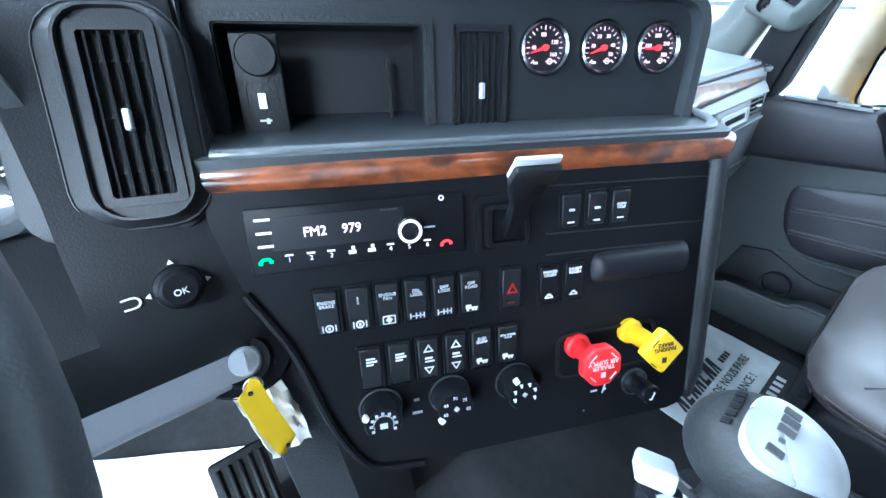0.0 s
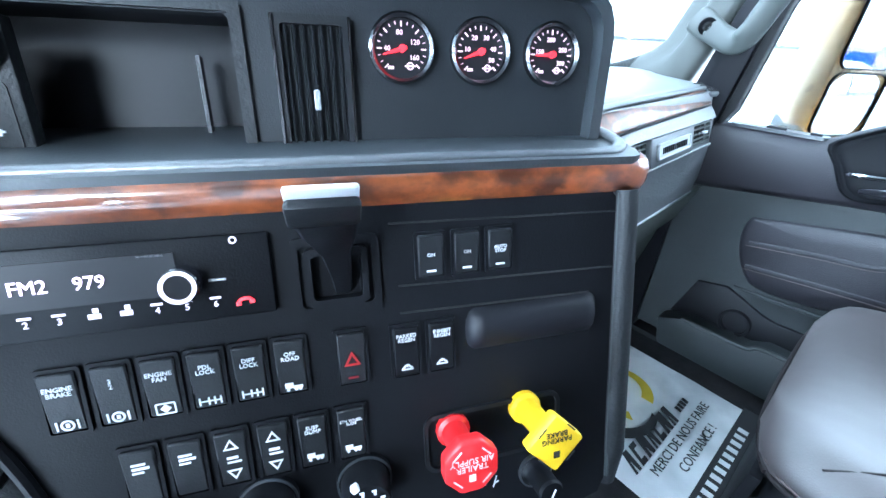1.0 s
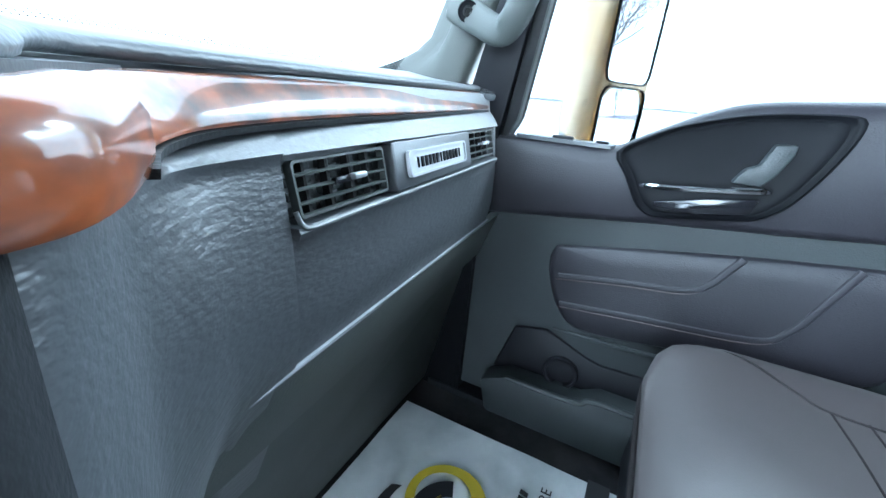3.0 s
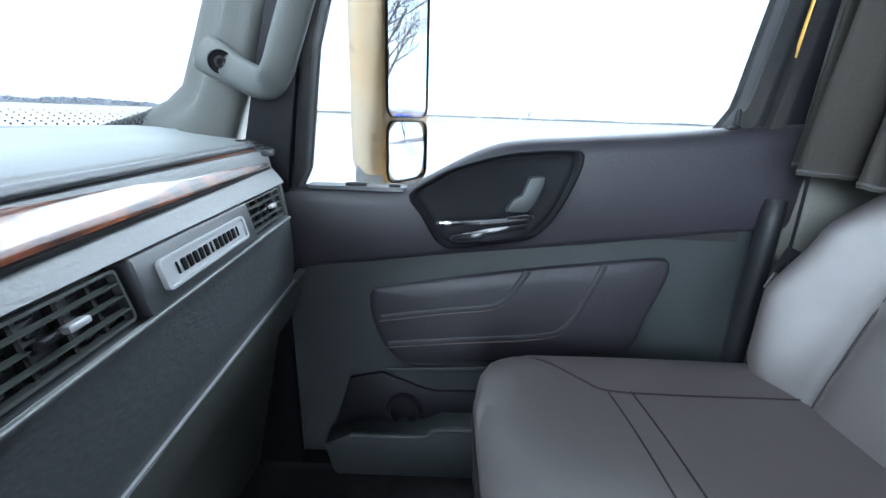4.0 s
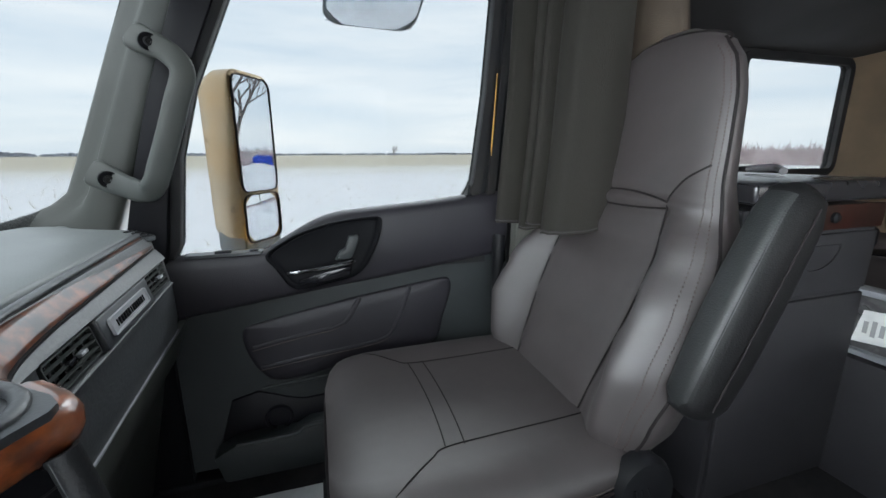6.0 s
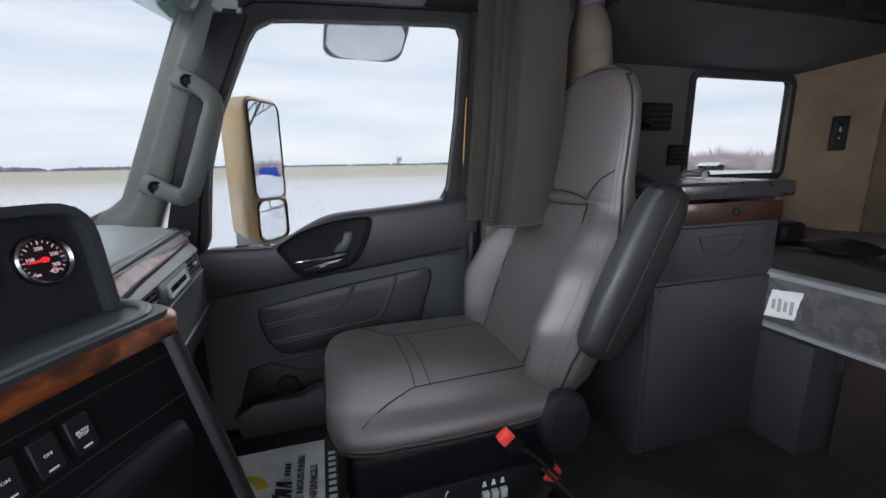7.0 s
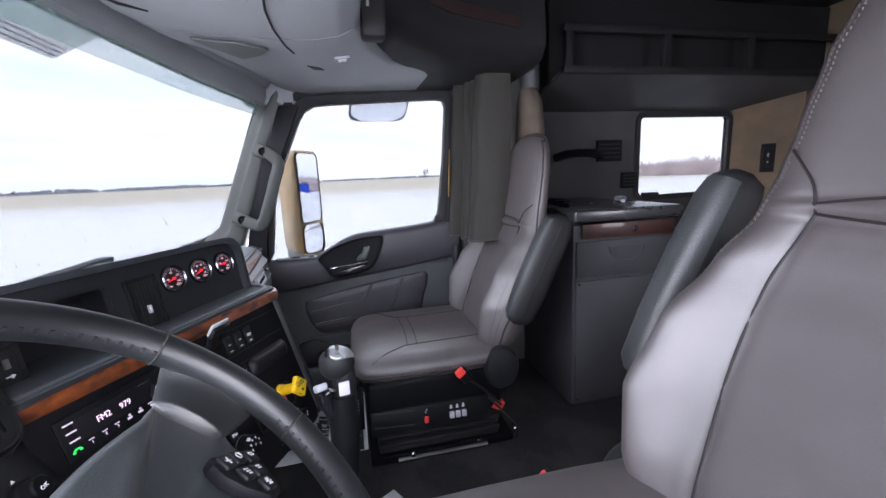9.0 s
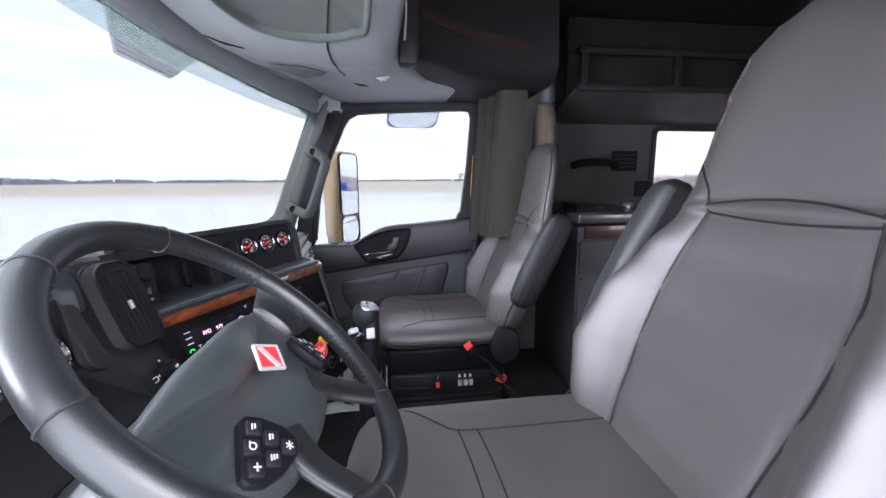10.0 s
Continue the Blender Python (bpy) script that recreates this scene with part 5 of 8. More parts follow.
def dial(u, figures, needle):
    """A small round gauge: chromed bezel, black face, lit figures and a red needle."""
    f = on_high(u, 0.75)
    bm = bmesh.new()
    lathe(bm, [(0.0285, 0.0), (0.0285, 0.007), (0.0265, 0.009), (0.0240, 0.0065), (0.0238, 0.002)], f, 40)
    ob = part("dial", bm, dull_chrome, DASH, "small round gauge with lit figures and a red needle")
    bm = bmesh.new()
    prism(bm, circle(0.0240, 36), f, -0.0030, -0.001)
    part("dial_face", bm, dial_face, ob)
    bm = bmesh.new()
    for i in range(19):
        a = radians(225 - 270 * i / 18)
        l = 0.0042 if i % 3 == 0 else 0.0024
        box(bm, (0.0205 - l / 2 + 0.001, -0.0033, 0), (l, 0.0006, 0.0011 if i % 3 == 0 else 0.0007), f @ Matrix.Rotation(-a, 4, "Y"))
    part("graduation", bm, dial_light, ob)
    for a, w in figures:
        written("figure", w, 0.0058, f @ Matrix.Translation((0.0128 * math.cos(radians(a)), -0.0034, 0.0128 * math.sin(radians(a)))), dial_light, ob)
    bm = bmesh.new()
    ringed(bm, circle(0.0032, 14), circle(0.0022, 14), f @ Matrix.Translation((0.007, -0.0033, -0.0135)), -0.0003, 0.0003)
    box(bm, (0.007, -0.0033, -0.0135), (0.0095, 0.0006, 0.0012), f)
    box(bm, (-0.010, -0.0033, -0.0150), (0.0050, 0.0006, 0.0024), f)
    part("dial_sign", bm, dial_light, ob)
    bm = bmesh.new()
    loft(bm, [[f @ Matrix.Rotation(-radians(needle), 4, "Y") @ V(q) for q in ((x, -0.0055, -w), (x, -0.0070, 0), (x, -0.0055, w))] for x, w in ((-0.004, 0.0016), (0.006, 0.0016), (0.0175, 0.0005))])
    part("needle", bm, needle_red, ob)
    bm = bmesh.new()
    lathe(bm, [(0.0030, 0.0035), (0.0030, 0.0075), (0.0, 0.0078)], f, 14)
    part("needle_cap", bm, needle_red, ob)
    return ob


dial(0.315, ((180, "40"), (98, "80"), (25, "120"), (-32, "160")), 197)
dial(0.3875, ((172, "10"), (118, "20"), (65, "30"), (12, "40"), (-32, "50")), 200)
dial(0.460, ((170, "150"), (95, "200"), (20, "250"), (-35, "300")), 184)

# hood of the upper panel and the body behind it
bm = bmesh.new()
hood_out = [(-0.052, 0.648), (-0.050, 0.795), (-0.047, 0.803), (-0.038, 0.808), (0.470, 0.808), (0.488, 0.8065), (0.503, 0.801), (0.513, 0.791), (0.518, 0.778), (0.519, 0.764), (0.512, 0.648)]
hood_in = [(-0.034, 0.652), (-0.034, 0.790), (-0.032, 0.794), (-0.028, 0.797), (0.468, 0.797), (0.484, 0.7955), (0.495, 0.791), (0.502, 0.784), (0.506, 0.774), (0.507, 0.762), (0.501, 0.652)]
ringed(bm, high(hood_out), high(hood_in), f0, -0.016, 0.068)
part("hood", bm, dash_grey, DASH, "dark grey hood round the dials", 30)
bm = bmesh.new()
rings = []
for y, s, drop in ((0.068, 1.0, 0.0), (0.10, 0.99, 0.004), (0.18, 0.94, 0.018), (0.25, 0.86, 0.045)):
    rings.append([f0 @ V((0.24 + (u - 0.24) * s, y, (z - 0.72) * ZH - (drop if z > 0.7 else 0))) for u, z in hood_out])
loft(bm, rings)
part("hood_back", bm, dash_grey, DASH, angle=30)
part("stack_core", B((0.24, 0.72, 0.50), (0.55, 0.24, 0.34), STACK), panel_black, DASH)

# ---- driver's side of the dash ----
bm = bmesh.new()
DPROFILE = [(0.45, 0.47), (0.425, 0.487), (0.418, 0.505), (0.432, 0.56), (0.470, 0.625), (0.500, 0.655), (0.548, 0.765), (0.560, 0.785), (0.60, 0.800), (0.72, 0.79), (0.86, 0.735), (0.86, 0.47)]
loft(bm, [[(x, y, z) for y, z in DPROFILE] for x in (0.075, 0.12, 0.176, 0.205)])
loft(bm, [[(x, y + 0.10 if y < 0.58 and z > 0.57 else y, z) for y, z in DPROFILE] for x in (-0.40, -0.2, 0.0, 0.075)])
loft(bm, [[(x, y, z) for y, z in DPROFILE] for x in (-0.50, -0.45, -0.40)])
part("driver_body", bm, black_plastic, DASH, "black driver's side of the dash", 40)
# hood over the instruments
bm = bmesh.new()
arc = smooth([(0.088, 0.545, 0.62), (0.082, 0.53, 0.70), (0.060, 0.522, 0.765), (0.0, 0.515, 0.798), (-0.155, 0.51, 0.812), (-0.31, 0.515, 0.798), (-0.37, 0.522, 0.765), (-0.392, 0.53, 0.70), (-0.398, 0.545, 0.62)], 5)
rows = [arc, [p + V((0, 0.06, 0.002)) for p in arc], [p + V((0, 0.14, -0.004)) for p in arc]]
sheet(bm, rows, 0.012)
part("instrument_hood", bm, dash_grey, DASH, "grey hood over the instruments", 60)
clus = Matrix.Translation((-0.155, 0.575, 0.695)) @ Matrix.Rotation(radians(-24), 4, "X")
bm = bmesh.new()
prism(bm, rrect(0.46, 0.17, 0.04), clus, -0.004, 0.006)
cluster = part("instrument_panel", bm, dial_face, DASH, "black gauge panel with chromed rings")
for dx, r in ((-0.10, 0.062), (0.06, 0.062), (0.192, 0.036)):
    bm = bmesh.new()
    ringed(bm, circle(r, 40, dx, -0.01 if r > 0.05 else -0.04), circle(r - 0.005, 40, dx, -0.01 if r > 0.05 else -0.04), clus, -0.012, -0.004)
    part("gauge_ring", bm, chrome, cluster)
    bm = bmesh.new()
    for i in range(21):
        a = radians(220 - 260 * i / 20)
        box(bm, (r - 0.013, 0, 0), (0.010 if i % 4 == 0 else 0.005, 0.001, 0.0018), clus @ Matrix.Translation((dx, -0.005, -0.01 if r > 0.05 else -0.04)) @ Matrix.Rotation(-a, 4, "Y"))
    part("gauge_marks", bm, white_mark, cluster)

bm = bmesh.new()
rows = []
for z in (0.625, 0.68, 0.735, 0.785):
    rows.append([V((x, 0.512 + 0.30 * (z - 0.625) + 0.055 * (1 - ((x + 0.155) / 0.235) ** 2), z)) for x in [-0.390 + 0.470 * k / 16 for k in range(17)]])
sheet(bm, rows, 0.002)
lens_ob = part("instrument_lens", bm, lens_glass, DASH, "clear curved lens over the instruments", 80)
lens_ob.visible_shadow = False
# tall vent between instruments and stack
lv = Matrix.Translation((0.150, 0.500, 0.709)) @ Matrix.Rotation(radians(-19), 4, "Z") @ Matrix.Rotation(radians(-25), 4, "X")
bm = bmesh.new()
ringed(bm, rrect(0.072, 0.160, 0.026), rrect(0.0675, 0.1555, 0.0235), lv, -0.010, 0.02)
part("vent_surround", bm, black_plastic, DASH, "dark raised surround of the driver's vent")
bm = bmesh.new()
outer_, inner_ = rrect(0.100, 0.176, 0.034, cx=-0.004), rrect(0.072, 0.160, 0.026)
loft(bm, [[lv @ V((x, y, z)) for x, z in o] for o, y in ((outer_, 0.030), (outer_, 0.008), ([(x * 0.985 - 0.0002, z * 0.985) for x, z in outer_], 0.004), (inner_, -0.0025), (inner_, 0.022))], loop=True)
part("vent_surround", bm, black_plastic, DASH, "broad rounded collar of the driver's vent", 50)
bm = bmesh.new()
prism(bm, rrect(0.134, 0.188, 0.032, cx=-0.026), lv, 0.011, 0.034, 0.003)
part("vent_panel", bm, black_plastic, DASH, "dark panel that carries the driver's vent")
bm = bmesh.new()
tube(bm, [lv @ V((x * 0.985, 0.0035, z * 0.985)) for x, z in outer_], 0.0010, 6, closed=True)
part("collar_bead", bm, dash_dark, DASH, "thin grey bead round the vent's collar")
bm = bmesh.new()
ringed(bm, rrect(0.0675, 0.1555, 0.023), rrect(0.050, 0.134, 0.014), lv, -0.004, 0.014)
part("vent_surround", bm, black_plastic, DASH)
upright_vent(lv, 0.046, 0.126, 5, "air_vent", "tall black air vent with upright slats")
bm = bmesh.new()
loft(bm, [[(0.165, 0.482, 0.648), (0.186, 0.484, 0.648), (0.25, 0.60, 0.648), (0.12, 0.60, 0.648)], [(0.168, 0.548, 0.795), (0.205, 0.545, 0.795), (0.26, 0.63, 0.795), (0.12, 0.62, 0.795)]])
part("filler", bm, black_plastic, DASH)

# menu knob with its lettering
f = Matrix.Translation((0.137, 0.444, 0.582)) @ Matrix.Rotation(radians(-26), 4, "X")
bm = bmesh.new()
lathe(bm, [(0.019, 0.0), (0.018, 0.006), (0.0150, 0.008), (0.0142, 0.020), (0.012, 0.022), (0.0, 0.022)], f, 28)
mk = part("menu_knob", bm, panel_black, DASH, "round black menu knob")
written("lettering", "OK", 0.0075, f @ Matrix.Translation((0, -0.0224, -0.002)), white_mark, mk)
bm = bmesh.new()
for a in (0, 90, 180):
    prism(bm, [(0.0205, -0.0025), (0.0245, 0), (0.0205, 0.0025)], f @ Matrix.Rotation(-radians(a), 4, "Y"), -0.001, 0.0)
part("arrows", bm, white_mark, mk)
bm = bmesh.new()
tube(bm, smooth([f @ V(q) for q in ((-0.040, -0.001, 0.003), (-0.031, -0.001, 0.003), (-0.028, -0.001, -0.001), (-0.031, -0.001, -0.005), (-0.040, -0.001, -0.005))], 4), 0.0009, 5)
part("return_sign", bm, white_mark, mk)

# knee panel and steering column cowl
bm = bmesh.new()
prism(bm, [(0.466, 0.560), (0.412, 0.503), (0.402, 0.490), (0.410, 0.476), (0.52, 0.45), (0.52, 0.47), (0.485, 0.56)], YZ, -0.45, 0.19, 0.004)
part("knee_panel", bm, knee_grey, DASH, "pale grey knee panel")
bm = bmesh.new()
rings = []
for t in (0, 0.25, 0.5, 0.75, 1.0):
    rings.append([(0.16 + 0.03 * t, 0.43 + 0.02 * t, 0.49 - 0.48 * t), (0.21 + 0.05 * t, 0.40 - 0.02 * t, 0.49 - 0.48 * t), (0.30 + 0.05 * t, 0.40, 0.49 - 0.48 * t), (0.30 + 0.05 * t, 0.55, 0.49 - 0.48 * t), (0.16 + 0.03 * t, 0.55, 0.49 - 0.48 * t)])
loft(bm, rings)
part("console_side", bm, dash_dark, DASH, "dark console side by the pedals")
bm = bmesh.new()
box(bm, (0.44, 0.56, 0.17), (0.44, 0.28, 0.34), None, 0.03, 3)
part("tunnel", bm, rubber, DASH, "black engine tunnel cover below the stack")

# ignition lock with key
LOCK = V((0.163, 0.416, 0.500))
f = Matrix.Translation(LOCK) @ Matrix.Rotation(radians(-10), 4, "Z") @ Matrix.Rotation(radians(-40), 4, "X")
bm = bmesh.new()
lathe(bm, [(0.026, -0.006), (0.026, 0.002), (0.022, 0.006), (0.0155, 0.004), (0.0155, 0.0)], f, 28)
lock = part("ignition_lock", bm, panel_black, DASH, "black ignition lock ring")
bm = bmesh.new()
lathe(bm, [(0.0, -0.010), (0.036, -0.010), (0.037, -0.002), (0.034, 0.0015), (0.026, 0.001), (0.0, 0.001)], f @ Matrix.Diagonal((1.18, 1, 0.92, 1)), 32)
part("lock_plate", bm, panel_black, lock, "dark oval plate round the lock")
bm = bmesh.new()
lathe(bm, [(0.0135, 0.0), (0.0135, 0.007), (0.0120, 0.009), (0.0, 0.009)], f, 24)
box(bm, (0, -0.014, 0), (0.004, 0.014, 0.018), f)
part("key_barrel", bm, silver_trim, lock, "worn metal key and barrel")

# ---- steering wheel ----
WHEEL = Matrix.Translation((-0.132, 0.195, 0.716)) @ Matrix.Rotation(radians(-48), 4, "X")
wheel = thing("steering_wheel", (-0.130, 0.195, 0.713), "large black leather steering wheel with a grey hub and thumb buttons", "steering wheel")
R = 0.2235
bm = bmesh.new()
tube(bm, [WHEEL @ V((R * math.cos(a), 0, R * math.sin(a))) for a in [2 * math.pi * i / 72 for i in range(72)]], 0.0175, 16, closed=True, up=WHEEL.to_3x3() @ V((0, -1, 0)))
rim = part("rim", bm, wheel_leather, wheel, "black leather rim with stitched joints", 80)
for a in (62, 20, 118, 160, -62, -118, -25, 205):
    bm = bmesh.new()
    c, s = math.cos(radians(a)), math.sin(radians(a))
    ring = [WHEEL @ V((c * (R + 0.0178 * math.cos(b)), 0.0178 * math.sin(b), s * (R + 0.0178 * math.cos(b)))) for b in [2 * math.pi * i / 20 for i in range(20)]]
    tube(bm, ring, 0.0014, 5, closed=True)
    part("joint", bm, rubber, rim)
bm = bmesh.new()
for i in range(120):
    a = 2 * math.pi * i / 120
    if 20 < (math.degrees(a) % 180) < 60 or 118 < (math.degrees(a) % 180) < 162:
        box(bm, (R - 0.0172, -0.003, 0), (0.0016, 0.0050, 0.0028), WHEEL @ Matrix.Rotation(-a, 4, "Y"))
tagged(part("stitches", bm, rubber, rim, "dark lacing on the inside of the rim"), kind="stuff")
half = [(0.0, 0.054), (0.06, 0.055), (0.11, 0.050), (0.16, 0.043), (0.205, 0.041), (0.213, 0.005), (0.206, -0.028), (0.186, -0.044), (0.168, -0.062), (0.150, -0.084), (0.126, -0.104), (0.092, -0.118), (0.045, -0.124), (0.0, -0.126)]
hub_way = half + [(-x, z) for x, z in half[-2:0:-1]]
hub = [(p.x, p.y) for p in smooth([(x, z, 0) for x, z in hub_way], 4, closed=True)]
bm = bmesh.new()


def hub_ring(s, y):
    return [WHEEL @ V((x * s, y + 0.034 * min(1.1, abs(x) / 0.2) ** 2 + 6.0 * max(0.0, z - 0.012) ** 2 + 2.2 * max(0.0, -0.04 - z) ** 2, (z + 0.02) * s - 0.02)) for x, z in hub]


loft(bm, [hub_ring(0.86, 0.060), hub_ring(0.98, 0.040), hub_ring(1.0, 0.020), hub_ring(0.985, 0.010), hub_ring(0.95, 0.004), hub_ring(0.88, 0.000), hub_ring(0.6, -0.004), hub_ring(0.2, -0.005)])
part("hub", bm, hub_plastic, wheel, "grey grained hub pad", 70)


def spoke(bm, pts, w0, w1):
    pts = smooth([V(p) for p in pts], 5)
    rings = []
    for i, p in enumerate(pts):
        t = (pts[min(i + 1, len(pts) - 1)] - pts[max(i - 1, 0)]).normalized()
        side = t.cross(V((0, -1, 0))).normalized()
        w = w0 + (w1 - w0) * i / (len(pts) - 1)
        rings.append([WHEEL @ (p + side * w * math.cos(b) + V((0, -1, 0)) * 0.011 * math.sin(b)) for b in [2 * math.pi * k / 14 for k in range(14)]])
    return loft(bm, rings)


for pts in ([(0.175, 0.034, 0.006), (0.202, 0.022, 0.006), (0.224, 0.003, 0.008)], [(-0.175, 0.034, 0.006), (-0.202, 0.022, 0.006), (-0.224, 0.003, 0.008)],
            [(0.060, 0.022, -0.08), (0.085, 0.020, -0.125), (0.108, 0.002, -0.190)], [(-0.060, 0.022, -0.08), (-0.085, 0.020, -0.125), (-0.108, 0.002, -0.190)]):
    bm = bmesh.new()
    spoke(bm, pts, 0.038 if abs(pts[2][0]) > 0.2 else 0.026, 0.064 if abs(pts[2][0]) > 0.2 else 0.021)
    part("spoke", bm, wheel_leather, wheel, angle=70)
for s in (1, -1):
    f = WHEEL @ Matrix.Translation((s * 0.118, 0.0085, -0.064)) @ Matrix.Rotation(radians(14 * s), 4, "Z") @ Matrix.Rotation(radians(32 * s), 4, "Y")
    bm = bmesh.new()
    prism(bm, [(-0.034, 0.020), (-0.028, 0.028), (0.028, 0.028), (0.035, 0.021), (0.034, 0.004), (0.026, -0.020), (0.014, -0.034), (-0.004, -0.034), (-0.024, -0.016), (-0.034, 0.002)], f, 0.000, 0.012, 0.002)
    pad = part("button_pad", bm, panel_black, wheel, "black pad of thumb buttons")
    for i, (dx, dz) in enumerate(((-0.020, 0.015), (0.0, 0.018), (0.020, 0.015), (-0.011, -0.003), (0.010, -0.003), (0.002, -0.021))):
        part("button", B((dx, -0.0018, dz), (0.0168, 0.005, 0.0165), f, 0.0025, 2), black_plastic, pad)
        bm = bmesh.new()
        if i == 0:
            box(bm, (dx, -0.0046, dz), (0.0080, 0.0006, 0.0016), f)
            box(bm, (dx, -0.0046, dz), (0.0016, 0.0006, 0.0080), f)
        elif i == 1:
            ringed(bm, circle(0.0040, 14, dx, dz), circle(0.0028, 14, dx, dz), f, -0.0049, -0.0043)
            box(bm, (dx + 0.003, -0.0046, dz + 0.003), (0.0040, 0.0006, 0.0014), f)
        elif i == 5:
            for a in (0, 60, 120):
                box(bm, (0, 0, 0), (0.0090, 0.0006, 0.0013), f @ Matrix.Translation((dx, -0.0046, dz)) @ Matrix.Rotation(radians(a), 4, "Y"))
        else:
            for q in range(3 if i == 3 else 2):
                box(bm, (dx + 0.0006 * q, -0.0046, dz + 0.0030 - 0.0030 * q), (0.0064 - 0.001 * q, 0.0006, 0.0016), f)
        part("button_sign", bm, grey_mark, pad)
# diamond emblem drawn as a plain shape
f = WHEEL @ Matrix.Translation((0.0, -0.0055, -0.014))
bm = bmesh.new()
ringed(bm, [(-0.035, 0), (0, 0.025), (0.035, 0), (0, -0.025)], [(-0.031, 0), (0, 0.0221), (0.031, 0), (0, -0.0221)], f, -0.003, 0.001)
emb = part("emblem", bm, silver_trim, wheel, "chrome diamond emblem with red fields")
bm = bmesh.new()
prism(bm, [(-0.0312, 0), (0, 0.0223), (0.0312, 0), (0, -0.0223)], f, -0.0008, 0.001)
part("emblem_field", bm, red_plastic, emb)
bm = bmesh.new()
box(bm, (0, -0.0015, 0), (0.008, 0.002, 0.036), f @ Matrix.Rotation(radians(14), 4, "Y"))
part("emblem_bar", bm, silver_trim, emb)
# column behind the wheel, a part of the dash
bm = bmesh.new()
rings = []
for y, w, h in ((0.050, 0.055, 0.05), (0.07, 0.062, 0.06), (0.14, 0.068, 0.066), (0.24, 0.075, 0.075), (0.33, 0.09, 0.085)):
    rings.append([WHEEL @ V((w * math.cos(b), y, h * math.sin(b) - 0.01)) for b in [2 * math.pi * k / 20 for k in range(20)]])
loft(bm, rings)
part("column_cowl", bm, hub_plastic, DASH, "grey steering column cowl", 60)
for s in (1, -1):
    bm = bmesh.new()
    tube(bm, smooth([WHEEL @ V((s * 0.06, 0.09, 0.0)), WHEEL @ V((s * 0.12, 0.08, 0.005)), WHEEL @ V((s * 0.185, 0.065, 0.01))], 5), [0.006] * 8 + [0.008] * 3, 8)
    part("stalk", bm, black_plastic, DASH)

# ---- seats ----
def lerp_table(table, t):
    """Values between the rows (t, a, b, ...) of a table."""
    if t <= table[0][0]:
        return table[0][1:]
    for p, q in zip(table, table[1:]):
        if t <= q[0]:
            f = (t - p[0]) / (q[0] - p[0])
            f = f * f * (3 - 2 * f) * 0.5 + f * 0.5
            return [a + (b - a) * f for a, b in zip(p[1:], q[1:])]
    return table[-1][1:]


CUSHION = [(-0.43, 0.235, 0.372, 0.300), (-0.40, 0.258, 0.376, 0.290), (-0.30, 0.266, 0.374, 0.286), (-0.15, 0.268, 0.373, 0.286), (-0.02, 0.264, 0.374, 0.286),
           (0.02, 0.256, 0.372, 0.288), (0.045, 0.244, 0.365, 0.292), (0.064, 0.216, 0.354, 0.300), (0.076, 0.16, 0.340, 0.312)]
# height: half width, place of the front face, thickness, push of the side wings
BACK = [(0.300, 0.200, -0.360, 0.09, 0.0), (0.330, 0.234, -0.363, 0.11, 0.010), (0.400, 0.260, -0.385, 0.13, 0.050), (0.500, 0.276, -0.425, 0.14, 0.084), (0.600, 0.268, -0.470, 0.14, 0.078),
        (0.680, 0.242, -0.508, 0.125, 0.048), (0.740, 0.214, -0.534, 0.095, 0.018), (0.800, 0.197, -0.549, 0.080, 0.006), (0.860, 0.188, -0.563, 0.074, 0.002), (0.940, 0.176, -0.579, 0.070, 0.0),
        (0.995, 0.158, -0.592, 0.066, 0.0), (1.033, 0.128, -0.605, 0.060, 0.0), (1.056, 0.090, -0.619, 0.055, 0.0), (1.074, 0.04, -0.634, 0.032, 0.0)]


